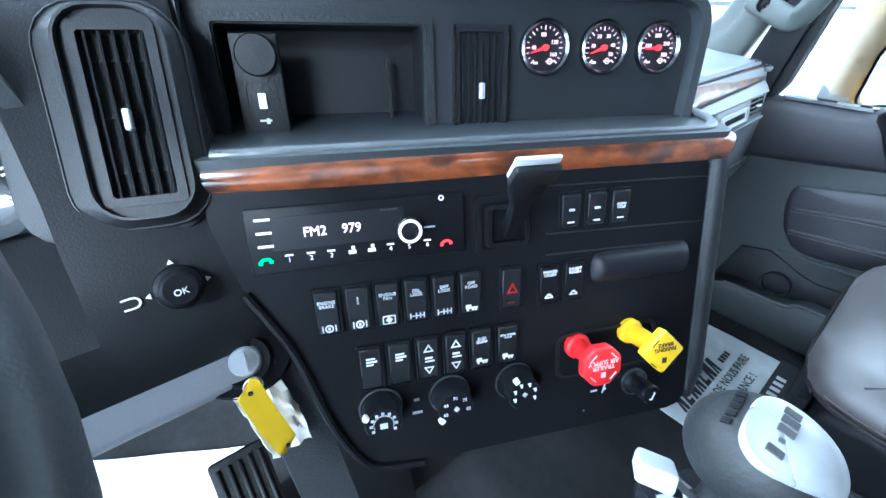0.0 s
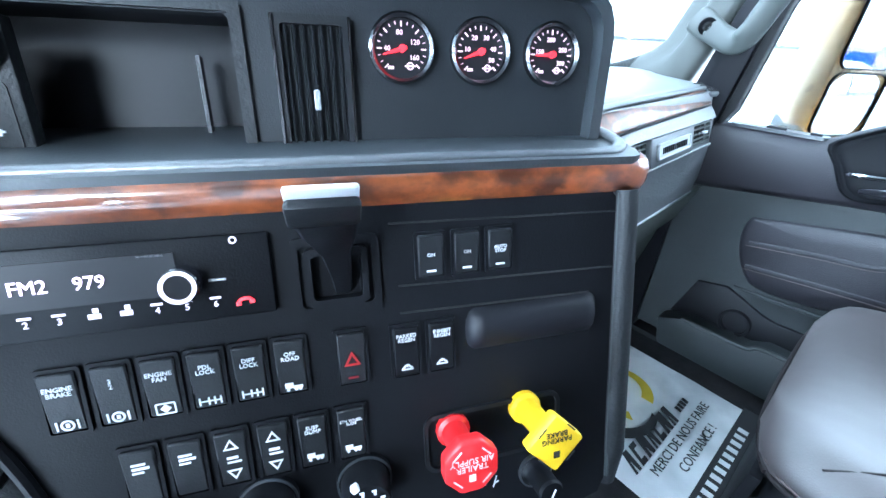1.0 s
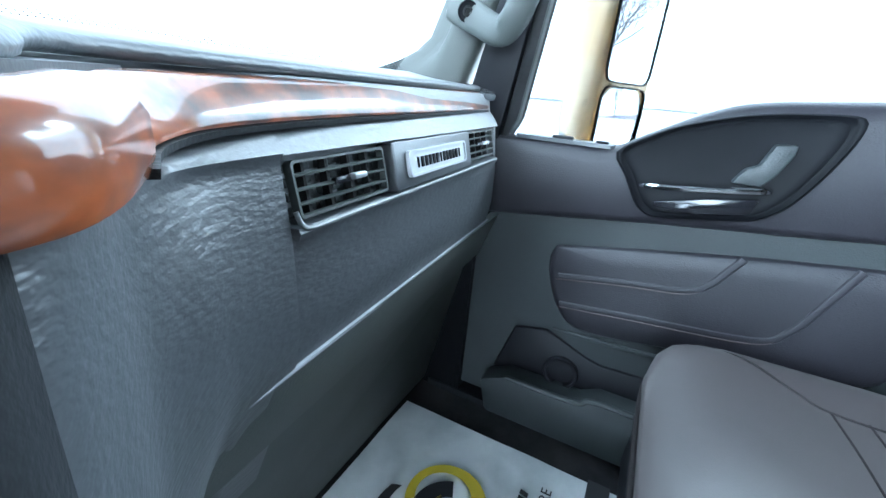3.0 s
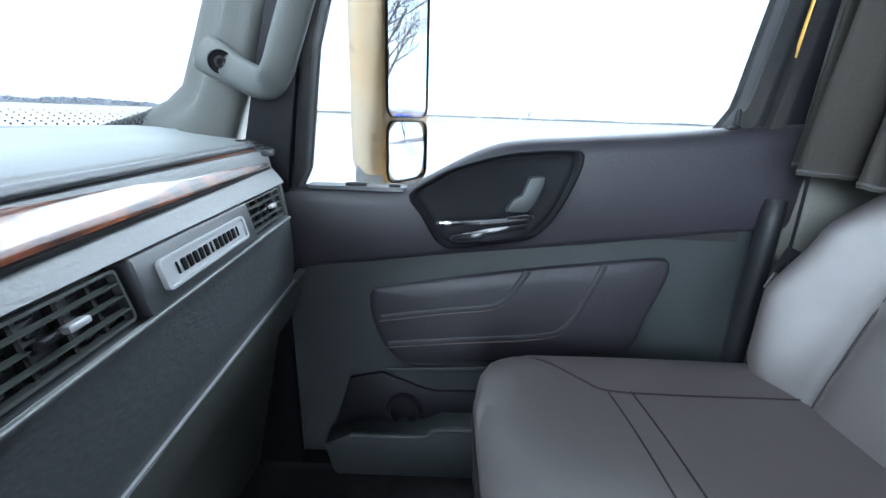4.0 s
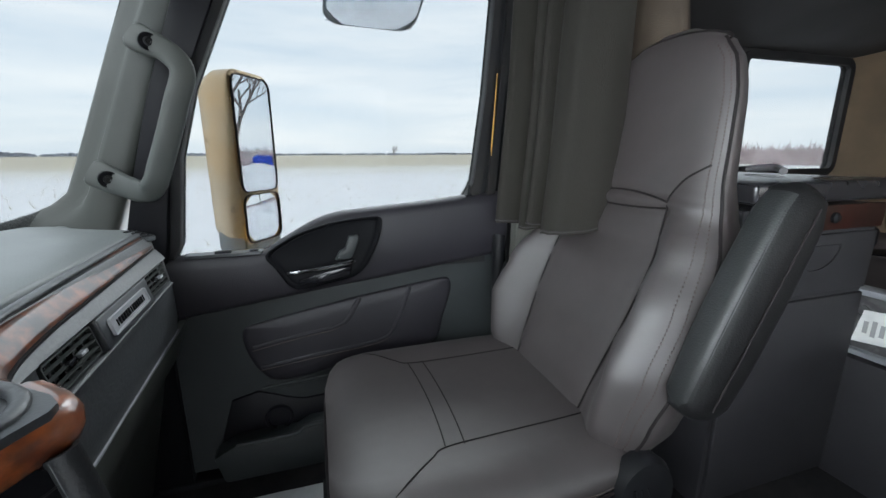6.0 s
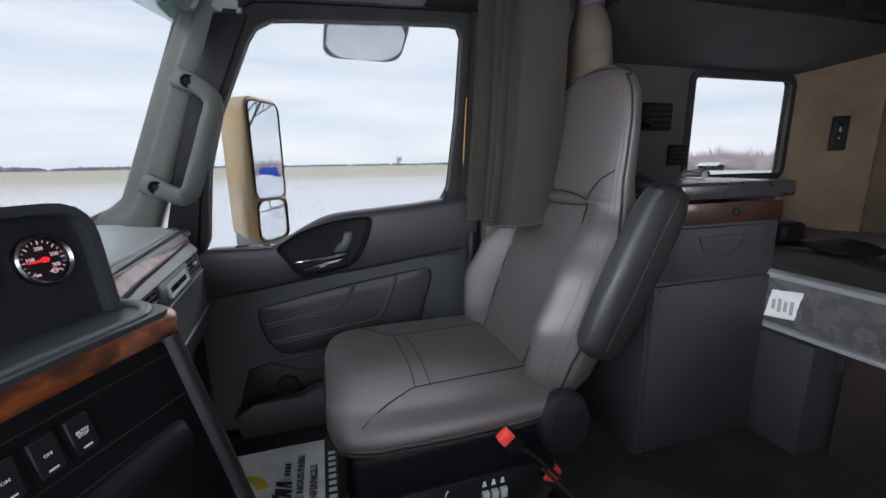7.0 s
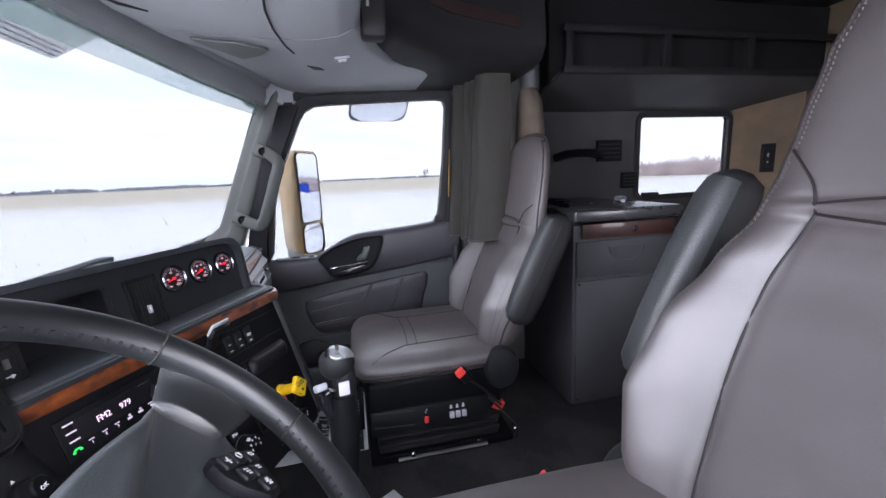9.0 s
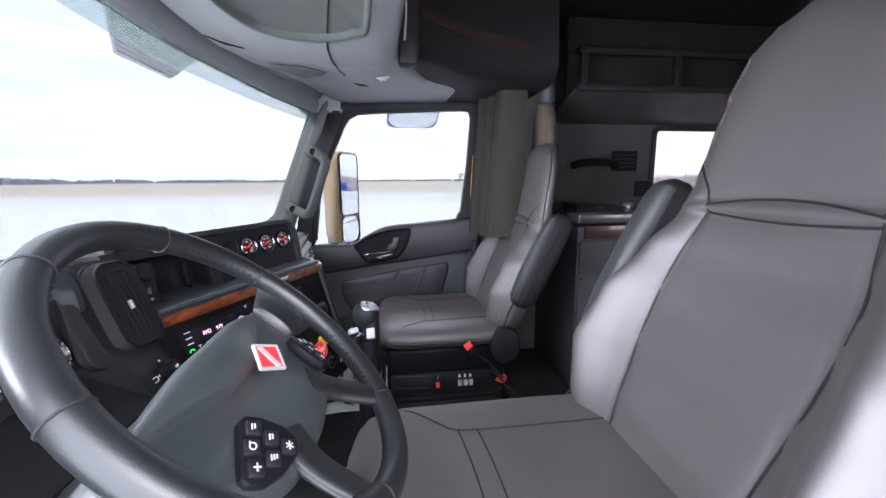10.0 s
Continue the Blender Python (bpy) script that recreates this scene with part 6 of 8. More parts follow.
def seat(cx, dy, dz, inboard, extra, name_label):
    """A sprung truck seat: cushion, winged back with head part, arm rest folded up, side cover, bellows. inboard: which way the cab's middle lies."""
    ob = thing("truck_seat", (cx, -0.2 + dy, 0.0), name_label, "seat", "cab seats")
    at = lambda x, y, z: V((cx + x * -inboard, y + dy, z + dz))  # x counts away from the cab's middle

    def top(x, y):
        hw, zt, zb = lerp_table(CUSHION, y)
        q = min(1, abs(x) / hw)
        return zt - 0.5 * (zt - zb) * (1 - (1 - q ** 5) ** 0.4) + 0.009 * math.exp(-((q - 0.80) / 0.16) ** 2) - 0.004 * math.exp(-((q) / 0.5) ** 2)

    bm = bmesh.new()
    rings = []
    ys = [-0.43, -0.42, -0.40, -0.36, -0.30, -0.22, -0.15, -0.08, -0.02, 0.01, 0.03, 0.045, 0.055, 0.063, 0.070, 0.074, 0.076]
    for y in ys:
        hw, zt, zb = lerp_table(CUSHION, y)
        up_ = [at(hw * math.cos(a), y, top(hw * math.cos(a), y)) for a in [math.pi * k / 28 for k in range(29)]]
        mid = 0.5 * (zt + zb)
        down = [at(-hw * math.cos(a), y, mid - (mid - zb) * (math.sin(a) ** 0.4)) for a in [math.pi * k / 14 for k in range(1, 14)]]
        rings.append(up_ + down)
    loft(bm, rings)
    cushion = part("cushion", bm, leather, ob, "dark brown leather cushion", 70)

    def over(x, y, lift=0.0007):
        return at(x, y, top(x, y) + lift)

    for y0, bend in ((-0.112, 0.018), (-0.146, 0.016)):
        bm = bmesh.new()
        tube(bm, [over(x, y0 - bend * (1 - (x / 0.145) ** 2) * 0.5, 0.0003) for x in [-0.145 + 0.29 * i / 16 for i in range(17)]], 0.0013, 6)
        part("seam", bm, leather_edge, cushion)
    for s in (1, -1):
        bm = bmesh.new()
        tube(bm, smooth([over(s * 0.238, 0.012), over(s * 0.205, -0.035), over(s * 0.165, -0.082), over(s * 0.145, -0.112), over(s * 0.140, -0.2), over(s * 0.138, -0.34), over(s * 0.136, -0.40)], 6), 0.0014, 6)
        part("seam", bm, leather_edge, cushion)
        bm = bmesh.new()
        edge_way = [at(s * lerp_table(CUSHION, y)[0] * 1.001, y, 0.5 * sum(lerp_table(CUSHION, y)[1:]) - 0.012) for y in [-0.40 + 0.455 * i / 24 for i in range(25)]]
        tube(bm, edge_way, 0.0034, 8)
        part("piping", bm, leather_edge, cushion)
        bm = bmesh.new()
        tube(bm, [p + V((0, 0, 0.009)) for p in edge_way], 0.0011, 5)
        part("stitching", bm, thread, cushion)
    bm = bmesh.new()
    tube(bm, [at(x, lerp_y(x), 0.316) for x in [-0.24 + 0.48 * i / 24 for i in range(25)]], 0.0034, 8)
    part("piping", bm, leather_edge, cushion)

    # back
    def front(x, z):
        hw, y, th, wing = lerp_table(BACK, z)
        q = min(1, abs(x) / hw)
        return y - th * 0.45 * (1 - (1 - q ** 4) ** 0.5) + wing * math.exp(-((q - 0.80) / 0.17) ** 2) - 0.008 * math.exp(-(q / 0.5) ** 2) * (1 if z < 0.7 else 0) \
            + 0.006 * math.exp(-((z - 0.757 - 0.003 * (1 - q * q)) / 0.012) ** 2) * (1 - q * q) - 0.007 * math.exp(-((z - 0.774 + 0.014 * q * q) / 0.007) ** 2) * (1 - q ** 4) - 0.007 * math.exp(-((z - 0.742 - 0.007 * q * q) / 0.007) ** 2) * (1 - q ** 4) \
            - 0.006 * math.exp(-((abs(x) - lerp_line([(0.345, 0.118), (0.45, 0.130), (0.56, 0.142), (0.66, 0.142), (0.715, 0.130), (0.748, 0.123)], z)) / 0.008) ** 2) * min(1, max(0, (0.76 - z) / 0.02))

    bm = bmesh.new()
    rings = []
    zs = [0.300, 0.315, 0.33] + [0.345 + 0.0142 * i for i in range(25)] + [0.70, 0.715, 0.725, 0.732, 0.737, 0.742, 0.747, 0.752, 0.757, 0.762, 0.767, 0.771, 0.775, 0.779, 0.784, 0.79, 0.81, 0.84, 0.87, 0.90, 0.93, 0.96, 0.985, 1.005, 1.022, 1.037, 1.049, 1.058, 1.065, 1.070, 1.074]
    for z in zs:
        hw, y, th, wing = lerp_table(BACK, z)
        f = [at(hw * math.cos(a), front(hw * math.cos(a), z), z) for a in [math.pi * k / 80 for k in range(81)]]
        b = [at(-hw * math.cos(a), y - th * 0.45 - th * 0.55 * math.sin(a) ** 0.5, z) for a in [math.pi * k / 12 for k in range(1, 12)]]
        rings.append(f + b)
    loft(bm, rings)
    back = part("backrest", bm, leather, ob, "winged leather back with a built-in head part", 70)

    def fr(x, z, lift=0.0028):
        return at(x, front(x, z) + lift, z)

    for s in (1, -1):
        bm = bmesh.new()
        tube(bm, smooth([fr(s * 0.118, 0.345), fr(s * 0.130, 0.45), fr(s * 0.142, 0.56), fr(s * 0.142, 0.66), fr(s * 0.130, 0.715), fr(s * 0.123, 0.748)], 7), 0.0019, 6)
        part("seam", bm, leather_edge, back)
        bm = bmesh.new()
        tube(bm, smooth([fr(s * 0.123, 0.748), fr(s * 0.124, 0.764), fr(s * 0.132, 0.784), fr(s * 0.150, 0.806), fr(s * 0.176, 0.826)], 6), 0.0019, 6)
        part("seam", bm, leather_edge, back)
        bm = bmesh.new()
        way = [at(s * lerp_table(BACK, z)[0] * 0.985, front(lerp_table(BACK, z)[0] * 0.985, z) + 0.0012, z) for z in [0.33 + 0.71 * i / 40 for i in range(41)]]
        tube(bm, way, 0.0028, 8)
        part("piping", bm, leather_edge, back)
        bm = bmesh.new()
        for i in range(110):
            z = 0.34 + 0.69 * i / 110
            hw = lerp_table(BACK, z)[0] * 0.945
            for w2 in (hw, hw - 0.009):
                p = at(s * w2, front(w2, z) + 0.0008, z)
                bmesh.ops.create_cube(bm, size=1, matrix=Matrix.Translation(p) @ Matrix.Diagonal((0.0014, 0.0016, 0.0040, 1)))
        tagged(part("stitching", bm, thread, back, "double row of pale stitches"), kind="stuff")
    for z0, amp, xr in ((0.760, 0.014, 0.124), (0.749, -0.007, 0.123)):
        bm = bmesh.new()
        tube(bm, [fr(x, z0 + amp * math.cos(x / xr * 1.5)) for x in [-xr + 2 * xr * i / 20 for i in range(21)]], 0.0020, 6)
        part("seam", bm, leather_edge, back)
    bm = bmesh.new()
    tube(bm, [at(0.99 * hw * math.cos(a), front(0.99 * hw * math.cos(a), z) + 0.001, z) for a, hw, z in [(math.pi * k / 24, lerp_table(BACK, 1.035)[0], 1.035 + 0.030 * math.sin(math.pi * k / 24)) for k in range(25)]], 0.0022, 6)
    part("piping", bm, leather_edge, back)

    # arm rest folded up beside the back
    bm = bmesh.new()
    rings = []
    for t, w, d in ((0.0, 0.012, 0.016), (0.02, 0.022, 0.034), (0.08, 0.030, 0.047), (0.3, 0.033, 0.053), (0.6, 0.034, 0.054), (0.86, 0.033, 0.050), (0.96, 0.027, 0.040), (1.0, 0.013, 0.018)):
        c = V((-0.292, -0.448, 0.460)).lerp(V((-0.286, -0.612, 0.797)), t)
        rings.append([at(c.x + w * math.copysign(abs(math.cos(b)) ** 0.6, math.cos(b)), c.y + d * math.copysign(abs(math.sin(b)) ** 0.7, math.sin(b)) * 0.92, c.z + d * 0.4 * math.sin(b)) for b in [2 * math.pi * k / 24 for k in range(24)]])
    loft(bm, rings)
    arm = part("armrest", bm, armrest_shaded, ob, "vinyl arm rest folded upright, its dark side painted as shade", 70)
    # Sheet over the front in the lighter tone, which paints in its light.
    bm = bmesh.new()
    rings = []
    for t, w, d in ((0.03, 0.020, 0.036), (0.08, 0.028, 0.0485), (0.3, 0.031, 0.0548), (0.6, 0.032, 0.0558), (0.86, 0.031, 0.0518), (0.94, 0.027, 0.0438)):
        c = V((-0.292, -0.448, 0.460)).lerp(V((-0.286, -0.612, 0.797)), t)
        rings.append([at(c.x + w * math.copysign(abs(math.cos(b)) ** 0.6, math.cos(b)), c.y + d * math.sin(b) ** 0.7 * 0.92, c.z + d * 0.4 * math.sin(b)) for b in [math.radians(22 + 136 * k / 14) for k in range(15)]])
    sheet(bm, rings, 0.002)
    part("lit_front", bm, armrest_lit, arm, "arm rest front in a lighter tone painted as light", 70)
    bm = bmesh.new()
    tube(bm, [at(-0.3265, -0.448 - 0.164 * t + 0.010, 0.460 + 0.337 * t) for t in [0.08 + 0.84 * i / 12 for i in range(13)]], 0.0016, 6)
    part("stitching", bm, leather_edge, arm)

    # side covers, lifting bellows and floor frame
    bm = bmesh.new()
    box(bm, (cx, -0.19 + dy, 0.215 + dz / 2), (0.47, 0.46, 0.16 + dz), None, 0.02, 3)
    part("seat_base", bm, panel_black, ob, "black covered base")
    for i in range(5):
        bm = bmesh.new()
        box(bm, (cx, -0.20 + dy, 0.040 + 0.021 * i), (0.44 + 0.02 * (i % 2), 0.42, 0.017), None, 0.006, 2)
        part("bellows_fold", bm, rubber, ob)
    bm = bmesh.new()
    box(bm, (cx, -0.21 + dy, 0.014), (0.46, 0.50, 0.028), None, 0.004)
    part("floor_frame", bm, panel_black, ob)
    if extra:
        side_x = -0.238
        bm = bmesh.new()
        box(bm, (0, 0, 0), (0.010, 0.40, 0.085), Matrix.Translation(at(side_x, -0.17, 0.155)), 0.004)
        ctl = part("control_panel", bm, black_plastic, ob, "black side panel with seat controls")
        part("lever", B((0, 0, 0), (0.012, 0.014, 0.020), Matrix.Translation(at(side_x - 0.008, -0.149, 0.148)), 0.002), buckle_red, ctl, "red rocker")
        bm = bmesh.new()
        tube(bm, [at(side_x - 0.0055, -0.147, 0.170), at(side_x - 0.0055, -0.149, 0.178), at(side_x - 0.0055, -0.153, 0.184)], 0.0016, 5)
        part("control_sign", bm, white_mark, ctl)
        for k in range(3):
            part("lever", B((0, 0, 0), (0.012, 0.016, 0.022), Matrix.Translation(at(side_x - 0.008, -0.236 - 0.021 * k, 0.150)), 0.002), grey_mark, ctl, "grey rocker")
            bm = bmesh.new()
            g = Matrix.Translation(at(side_x - 0.0055, -0.234 - 0.021 * k, 0.177))
            box(bm, (0, 0, -0.003), (0.001, 0.009, 0.005), g)
            box(bm, (0, 0, 0.004), (0.001, 0.006, 0.006), g)
            part("control_sign", bm, white_mark, ctl)
        for k in range(2):
            bm = bmesh.new()
            tube(bm, [at(side_x - 0.004, 0.02 - 0.001 * k, 0.145 + 0.05 * k), at(side_x - 0.004, -0.11, 0.135 + 0.05 * k)], 0.003, 6)
            part("moulding", bm, dash_dark, ctl)
        # round recliner cover
        f = Matrix.Translation(at(-0.262, -0.410, 0.300)) @ Matrix.Rotation(radians(-90 if inboard < 0 else 90), 4, "Z")
        bm = bmesh.new()
        lathe(bm, [(0.0, -0.02), (0.058, -0.02), (0.060, 0.0), (0.054, 0.012), (0.030, 0.018), (0.0, 0.019)], f @ Matrix.Diagonal((1, 1, 1.25, 1)), 28)
        rec = part("recliner_cover", bm, black_plastic, ob, "round black recliner cover")
        for k in range(3):
            bm = bmesh.new()
            tube(bm, [f @ V((-0.03 + 0.012 * k, -0.016, 0.03)), f @ V((-0.015 + 0.016 * k, -0.019, -0.03))], 0.003, 6)
            part("rib", bm, black_plastic, rec)
        # buckle on its stalk
        bm = bmesh.new()
        tube(bm, smooth([at(-0.262, -0.40, 0.17), at(-0.272, -0.34, 0.24), at(-0.276, -0.29, 0.285)], 5), 0.012, 8, flat=0.4)
        stalk = part("belt_stalk", bm, rubber, ob, "black seat belt stalk")
        m = Matrix.Translation(at(-0.282, -0.273, 0.305)) @ Matrix.Rotation(radians(-40), 4, "X")
        part("buckle", B((0, 0, 0), (0.022, 0.034, 0.052), m, 0.005), panel_black, stalk)
        part("buckle_button", B((-0.004, 0.002, 0.018), (0.020, 0.030, 0.022), m, 0.003), buckle_red, stalk, "red release button")
        m = Matrix.Translation(at(-0.222, -0.405, 0.147)) @ Matrix.Rotation(radians(25), 4, "X")
        part("red_handle", B((0, 0, 0), (0.03, 0.042, 0.034), m, 0.006), buckle_red, ob, "red pull handle")
        bm = bmesh.new()
        tube(bm, smooth([at(-0.262, -0.36, 0.20), at(-0.27, -0.42, 0.13), at(-0.275, -0.455, 0.085), at(-0.26, -0.46, 0.03)], 6), 0.004, 8)
        part("cable", bm, rubber, ob)
        for q in ((-0.25, -0.455, 0.06), (-0.235, -0.33, 0.030), (-0.235, -0.10, 0.026)):
            bm = bmesh.new()
            lathe(bm, [(0.009, 0.0), (0.009, 0.007), (0.005, 0.010), (0.0, 0.010)], Matrix.Translation(at(*q)) @ Matrix.Rotation(radians(-90 if inboard < 0 else 90), 4, "Z"), 12)
            part("bolt", bm, chrome, ob)
        bm = bmesh.new()
        tube(bm, [at(-0.236, -0.05, 0.012), at(-0.236, -0.36, 0.012)], 0.006, 8)
        part("slide_rail", bm, steel, ob, "bright steel slide rail")
        bm = bmesh.new()
        prism(bm, [(0.05, 0.14), (0.066, 0.14), (0.06, 0.29), (0.045, 0.29)], YZ, cx - 0.23, cx + 0.2, 0.003)
        part("front_cover", bm, panel_black, ob)
    return ob


def lerp_y(x):
    q = abs(x) / 0.25
    return 0.079 - 0.03 * q ** 5 - 0.006 * q * q


seat(1.052, 0.0, 0.0, -1, True, "dark brown leather passenger's truck seat with a folded arm rest")
seat(-0.140, 0.030, 0.122, 1, True, "dark brown leather driver's truck seat with a folded arm rest")

# ---- overhead console ----
oh = thing("overhead_console", (0.45, 0.25, 1.25), "pale grey moulded overhead console with open trays", "overhead console")
OVER = [(-0.50, 1.268, 0.33), (-0.2, 1.255, 0.42), (0.2, 1.246, 0.46), (0.50, 1.245, 0.46), (0.70, 1.256, 0.44), (0.90, 1.272, 0.39), (1.15, 1.284, 0.345), (1.40, 1.286, 0.30)]
REAR = [(0.66, -0.02), (0.85, -0.07), (1.05, -0.155), (1.14, -0.34), (1.40, -0.40)]


def console_ring(x, zb, yf):
    yb = lerp_line(REAR, x)
    return [(x, yf + 0.02, 1.33), (x, yf, zb + 0.040), (x, yf - 0.05, zb + 0.014), (x, 0.16, zb), (x, 0.06, zb + 0.006), (x, yb + 0.03, zb + 0.022), (x, yb, zb + 0.075), (x, yb - 0.005, 1.68), (x, yf + 0.02, 1.68)]


def console_span(x0, x1, n=8):
    rings = []
    for i in range(n + 1):
        x = x0 + (x1 - x0) * i / n
        zb, yf = lerp_table(OVER, x)
        ring = console_ring(x, zb, yf)
        rings.append([(x, p.x, p.y) for p in smooth([(y, z, 0) for _, y, z in ring], 3, closed=True)])
    return rings


bm = bmesh.new()
loft(bm, console_span(-0.50, 0.640, 12))
shell = BVHTree.FromBMesh(bm)
part("centre_body", bm, headliner_grey, oh, "pale grey centre section", 50)
bm = bmesh.new()
loft(bm, console_span(0.644, 1.400, 16))
shell_right = BVHTree.FromBMesh(bm)
part("right_body", bm, headliner_grey, oh, "pale grey passenger's section", 50)


def under(x, y, gap=0.0):
    """A point on the console's underside."""
    hit = (shell if x < 0.642 else shell_right).ray_cast(V((x, y, 0.9)), V((0, 0, 1)))[0]
    return V((x, y, hit.z - gap))


# moulded tray set into the driver's half of the underside, with a rolled rim
TRAY = [(-0.42, 0.270), (0.10, 0.330), (0.305, 0.312), (0.375, 0.255), (0.385, 0.160), (0.350, 0.085), (0.270, 0.050), (-0.42, 0.040)]
tray_way = smooth([(x, y, 0) for x, y in TRAY], 5, closed=True)
bm = bmesh.new()
cx0, cy0 = -0.02, 0.18
loft(bm, [[under(p.x, p.y, g) if s_ == 1.0 else under(cx0 + (p.x - cx0) * s_, cy0 + (p.y - cy0) * s_, g) for p in tray_way] for s_, g in ((1.0, -0.004), (1.0, 0.006), (0.985, 0.011), (0.955, 0.012), (0.93, 0.009), (0.915, 0.003), (0.90, 0.0015), (0.5, 0.0015), (0.1, 0.0015))])
part("tray", bm, trim_grey, oh, "darker grey moulded tray in the console", 60)
# Solid near-black block put where the console's end gap lies in shade.
bm = bmesh.new()
box(bm, (0.682, -0.052, 1.42), (0.060, 0.060, 0.30), None, 0.012)
part("end_gap_shade", bm, sleeper_dark, oh)
bm = bmesh.new()
tube(bm, [(0.652, -0.040, 1.335), (0.654, -0.046, 1.40), (0.656, -0.050, 1.52)], 0.0035, 8)
part("bright_edge", bm, silver_trim, oh, "thin bright edge strip")
m = Matrix.Translation(under(0.872, 0.026, 0.002)) @ Matrix.Rotation(radians(-8), 4, "X") @ Matrix.Rotation(radians(-5), 4, "Y")
lamp = part("reading_lamp", B((0, 0, 0), (0.056, 0.044, 0.010), m, 0.004), headliner_grey, oh, "small square lamp switch")
part("lens", B((-0.004, 0, -0.0045), (0.034, 0.024, 0.004), m, 0.002), white_mark, lamp)
part("lens_mark", B((-0.002, 0, -0.0070), (0.016, 0.004, 0.001), m), grey_mark, lamp)
bm = bmesh.new()
loft(bm, [[under(x, y, g) for x, y in ((0.930, 0.128), (0.990, 0.112), (1.010, 0.082), (0.975, 0.092))] for g in (-0.01, 0.002)])
part("hook_slot", bm, sleeper_dark, oh)
# hinged flap, slit and curved joint on the underside
bm = bmesh.new()
sheet(bm, [[under(x, y, 0.005) for x, y in ((0.665, 0.352), (0.73, 0.330), (0.80, 0.305), (0.86, 0.285))], [under(x, y, 0.005) for x, y in ((0.668, 0.300), (0.70, 0.270), (0.735, 0.245), (0.775, 0.225))], [under(x, y, 0.004) for x, y in ((0.670, 0.262), (0.685, 0.235), (0.700, 0.215), (0.720, 0.200))]], -0.004)
part("flap", bm, trim_grey, oh, "grey hinged flap")
bm = bmesh.new()
tube(bm, [under(x, y, 0.0006) for x, y in ((0.16, 0.118), (0.25, 0.132), (0.36, 0.148), (0.46, 0.160), (0.56, 0.163), (0.638, 0.160))], 0.0022, 6)
tube(bm, [under(x, y, 0.0006) for x, y in ((0.646, 0.160), (0.70, 0.156), (0.77, 0.146))], 0.0022, 6)
part("joint_line", bm, sleeper_dark, oh)
bm = bmesh.new()
tube(bm, [under(0.455, 0.440, 0.001), under(0.488, 0.405, 0.001), under(0.515, 0.370, 0.001)], [0.0015, 0.0040, 0.0015], 6)
part("slit", bm, sleeper_dark, oh)

# tinted band, drawn-down visor of clear film with three pale lines
vis = thing("sun_visor", (0.60, 0.634, 1.22), "smoky clear outer sun visor with pale lines above the windscreen", "sun visor")
VISOR = [(0.440, 1.340), (0.447, 1.300), (0.450, 1.260), (0.455, 1.219), (0.575, 1.220), (0.700, 1.221), (0.745, 1.243), (0.830, 1.290), (0.925, 1.340)]
bm = bmesh.new()
prism(bm, VISOR, I, 0.634, 0.639)
part("panel", bm, visor_film, vis)
for k in range(3):
    z = 1.2275 + 0.0115 * k
    bm = bmesh.new()
    box(bm, (0.585 + 0.008 * k, 0.6325, z), (0.255 + 0.020 * k, 0.001, 0.0036))
    part("pale_line", bm, visor_line, vis)
bm = bmesh.new()
sheet(bm, [[h.lerp(b, 0.0) + V((0, 0.006, 0)) for h, b in zip(head, base)], [h.lerp(b, 0.045) + V((0, 0.006, 0)) for h, b in zip(head, base)], [h.lerp(b, 0.09) + V((0, 0.006, 0)) for h, b in zip(head, base)]], 0.001)
part("tint_band", bm, tint_film, ws, "greenish tinted band along the top")

# ---- upper cabinets beside and behind the passenger ----
up = thing("upper_cabinet", (1.1, -0.4, 1.32), "dark upper cabinet above the passenger's seat with a reddish wood band", "cabinet")
bm = bmesh.new()
rings = []
for y, zb, x0 in ((-0.045, 1.318, 0.672), (-0.12, 1.316, 0.74), (-0.30, 1.304, 0.86), (-0.55, 1.302, 0.95), (-0.66, 1.308, 0.97)):
    rings.append([(x0, y, zb + 0.06), (x0 + 0.03, y, zb + 0.015), (x0 + 0.10, y, zb), (1.40, y, zb - 0.004), (1.40, y, 1.68), (x0 + 0.02, y, 1.68)])
loft(bm, rings)
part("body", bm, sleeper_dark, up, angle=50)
bm = bmesh.new()
sheet(bm, [[V((0.712, -0.10, 1.42)), V((0.855, -0.30, 1.405)), V((0.950, -0.56, 1.405))], [V((0.714, -0.10, 1.46)), V((0.858, -0.30, 1.445)), V((0.953, -0.56, 1.44))]], 0.008)
part("wood_band", bm, dark_wood, up, "reddish dark wood band")

sh = thing("sleeper_shelf", (1.4, -1.5, 1.30), "dark overhead shelf of the sleeper with open compartments", "shelf")
bm = bmesh.new()
prism(bm, [(1.205, 1.335), (1.60, 1.235), (1.60, 1.25), (1.215, 1.35)], I, -2.38, -0.86)
part("soffit", bm, sleeper_grey, sh, "sloping grey underside")
bm = bmesh.new()
for z in (1.345, 1.505):
    box(bm, (1.215, -1.62, z), (0.03, 1.52, 0.03), None, 0.004)
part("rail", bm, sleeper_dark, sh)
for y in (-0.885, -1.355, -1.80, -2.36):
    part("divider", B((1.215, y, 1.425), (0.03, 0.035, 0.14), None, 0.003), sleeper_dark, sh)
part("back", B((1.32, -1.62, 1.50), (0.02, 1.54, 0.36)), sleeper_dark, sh)

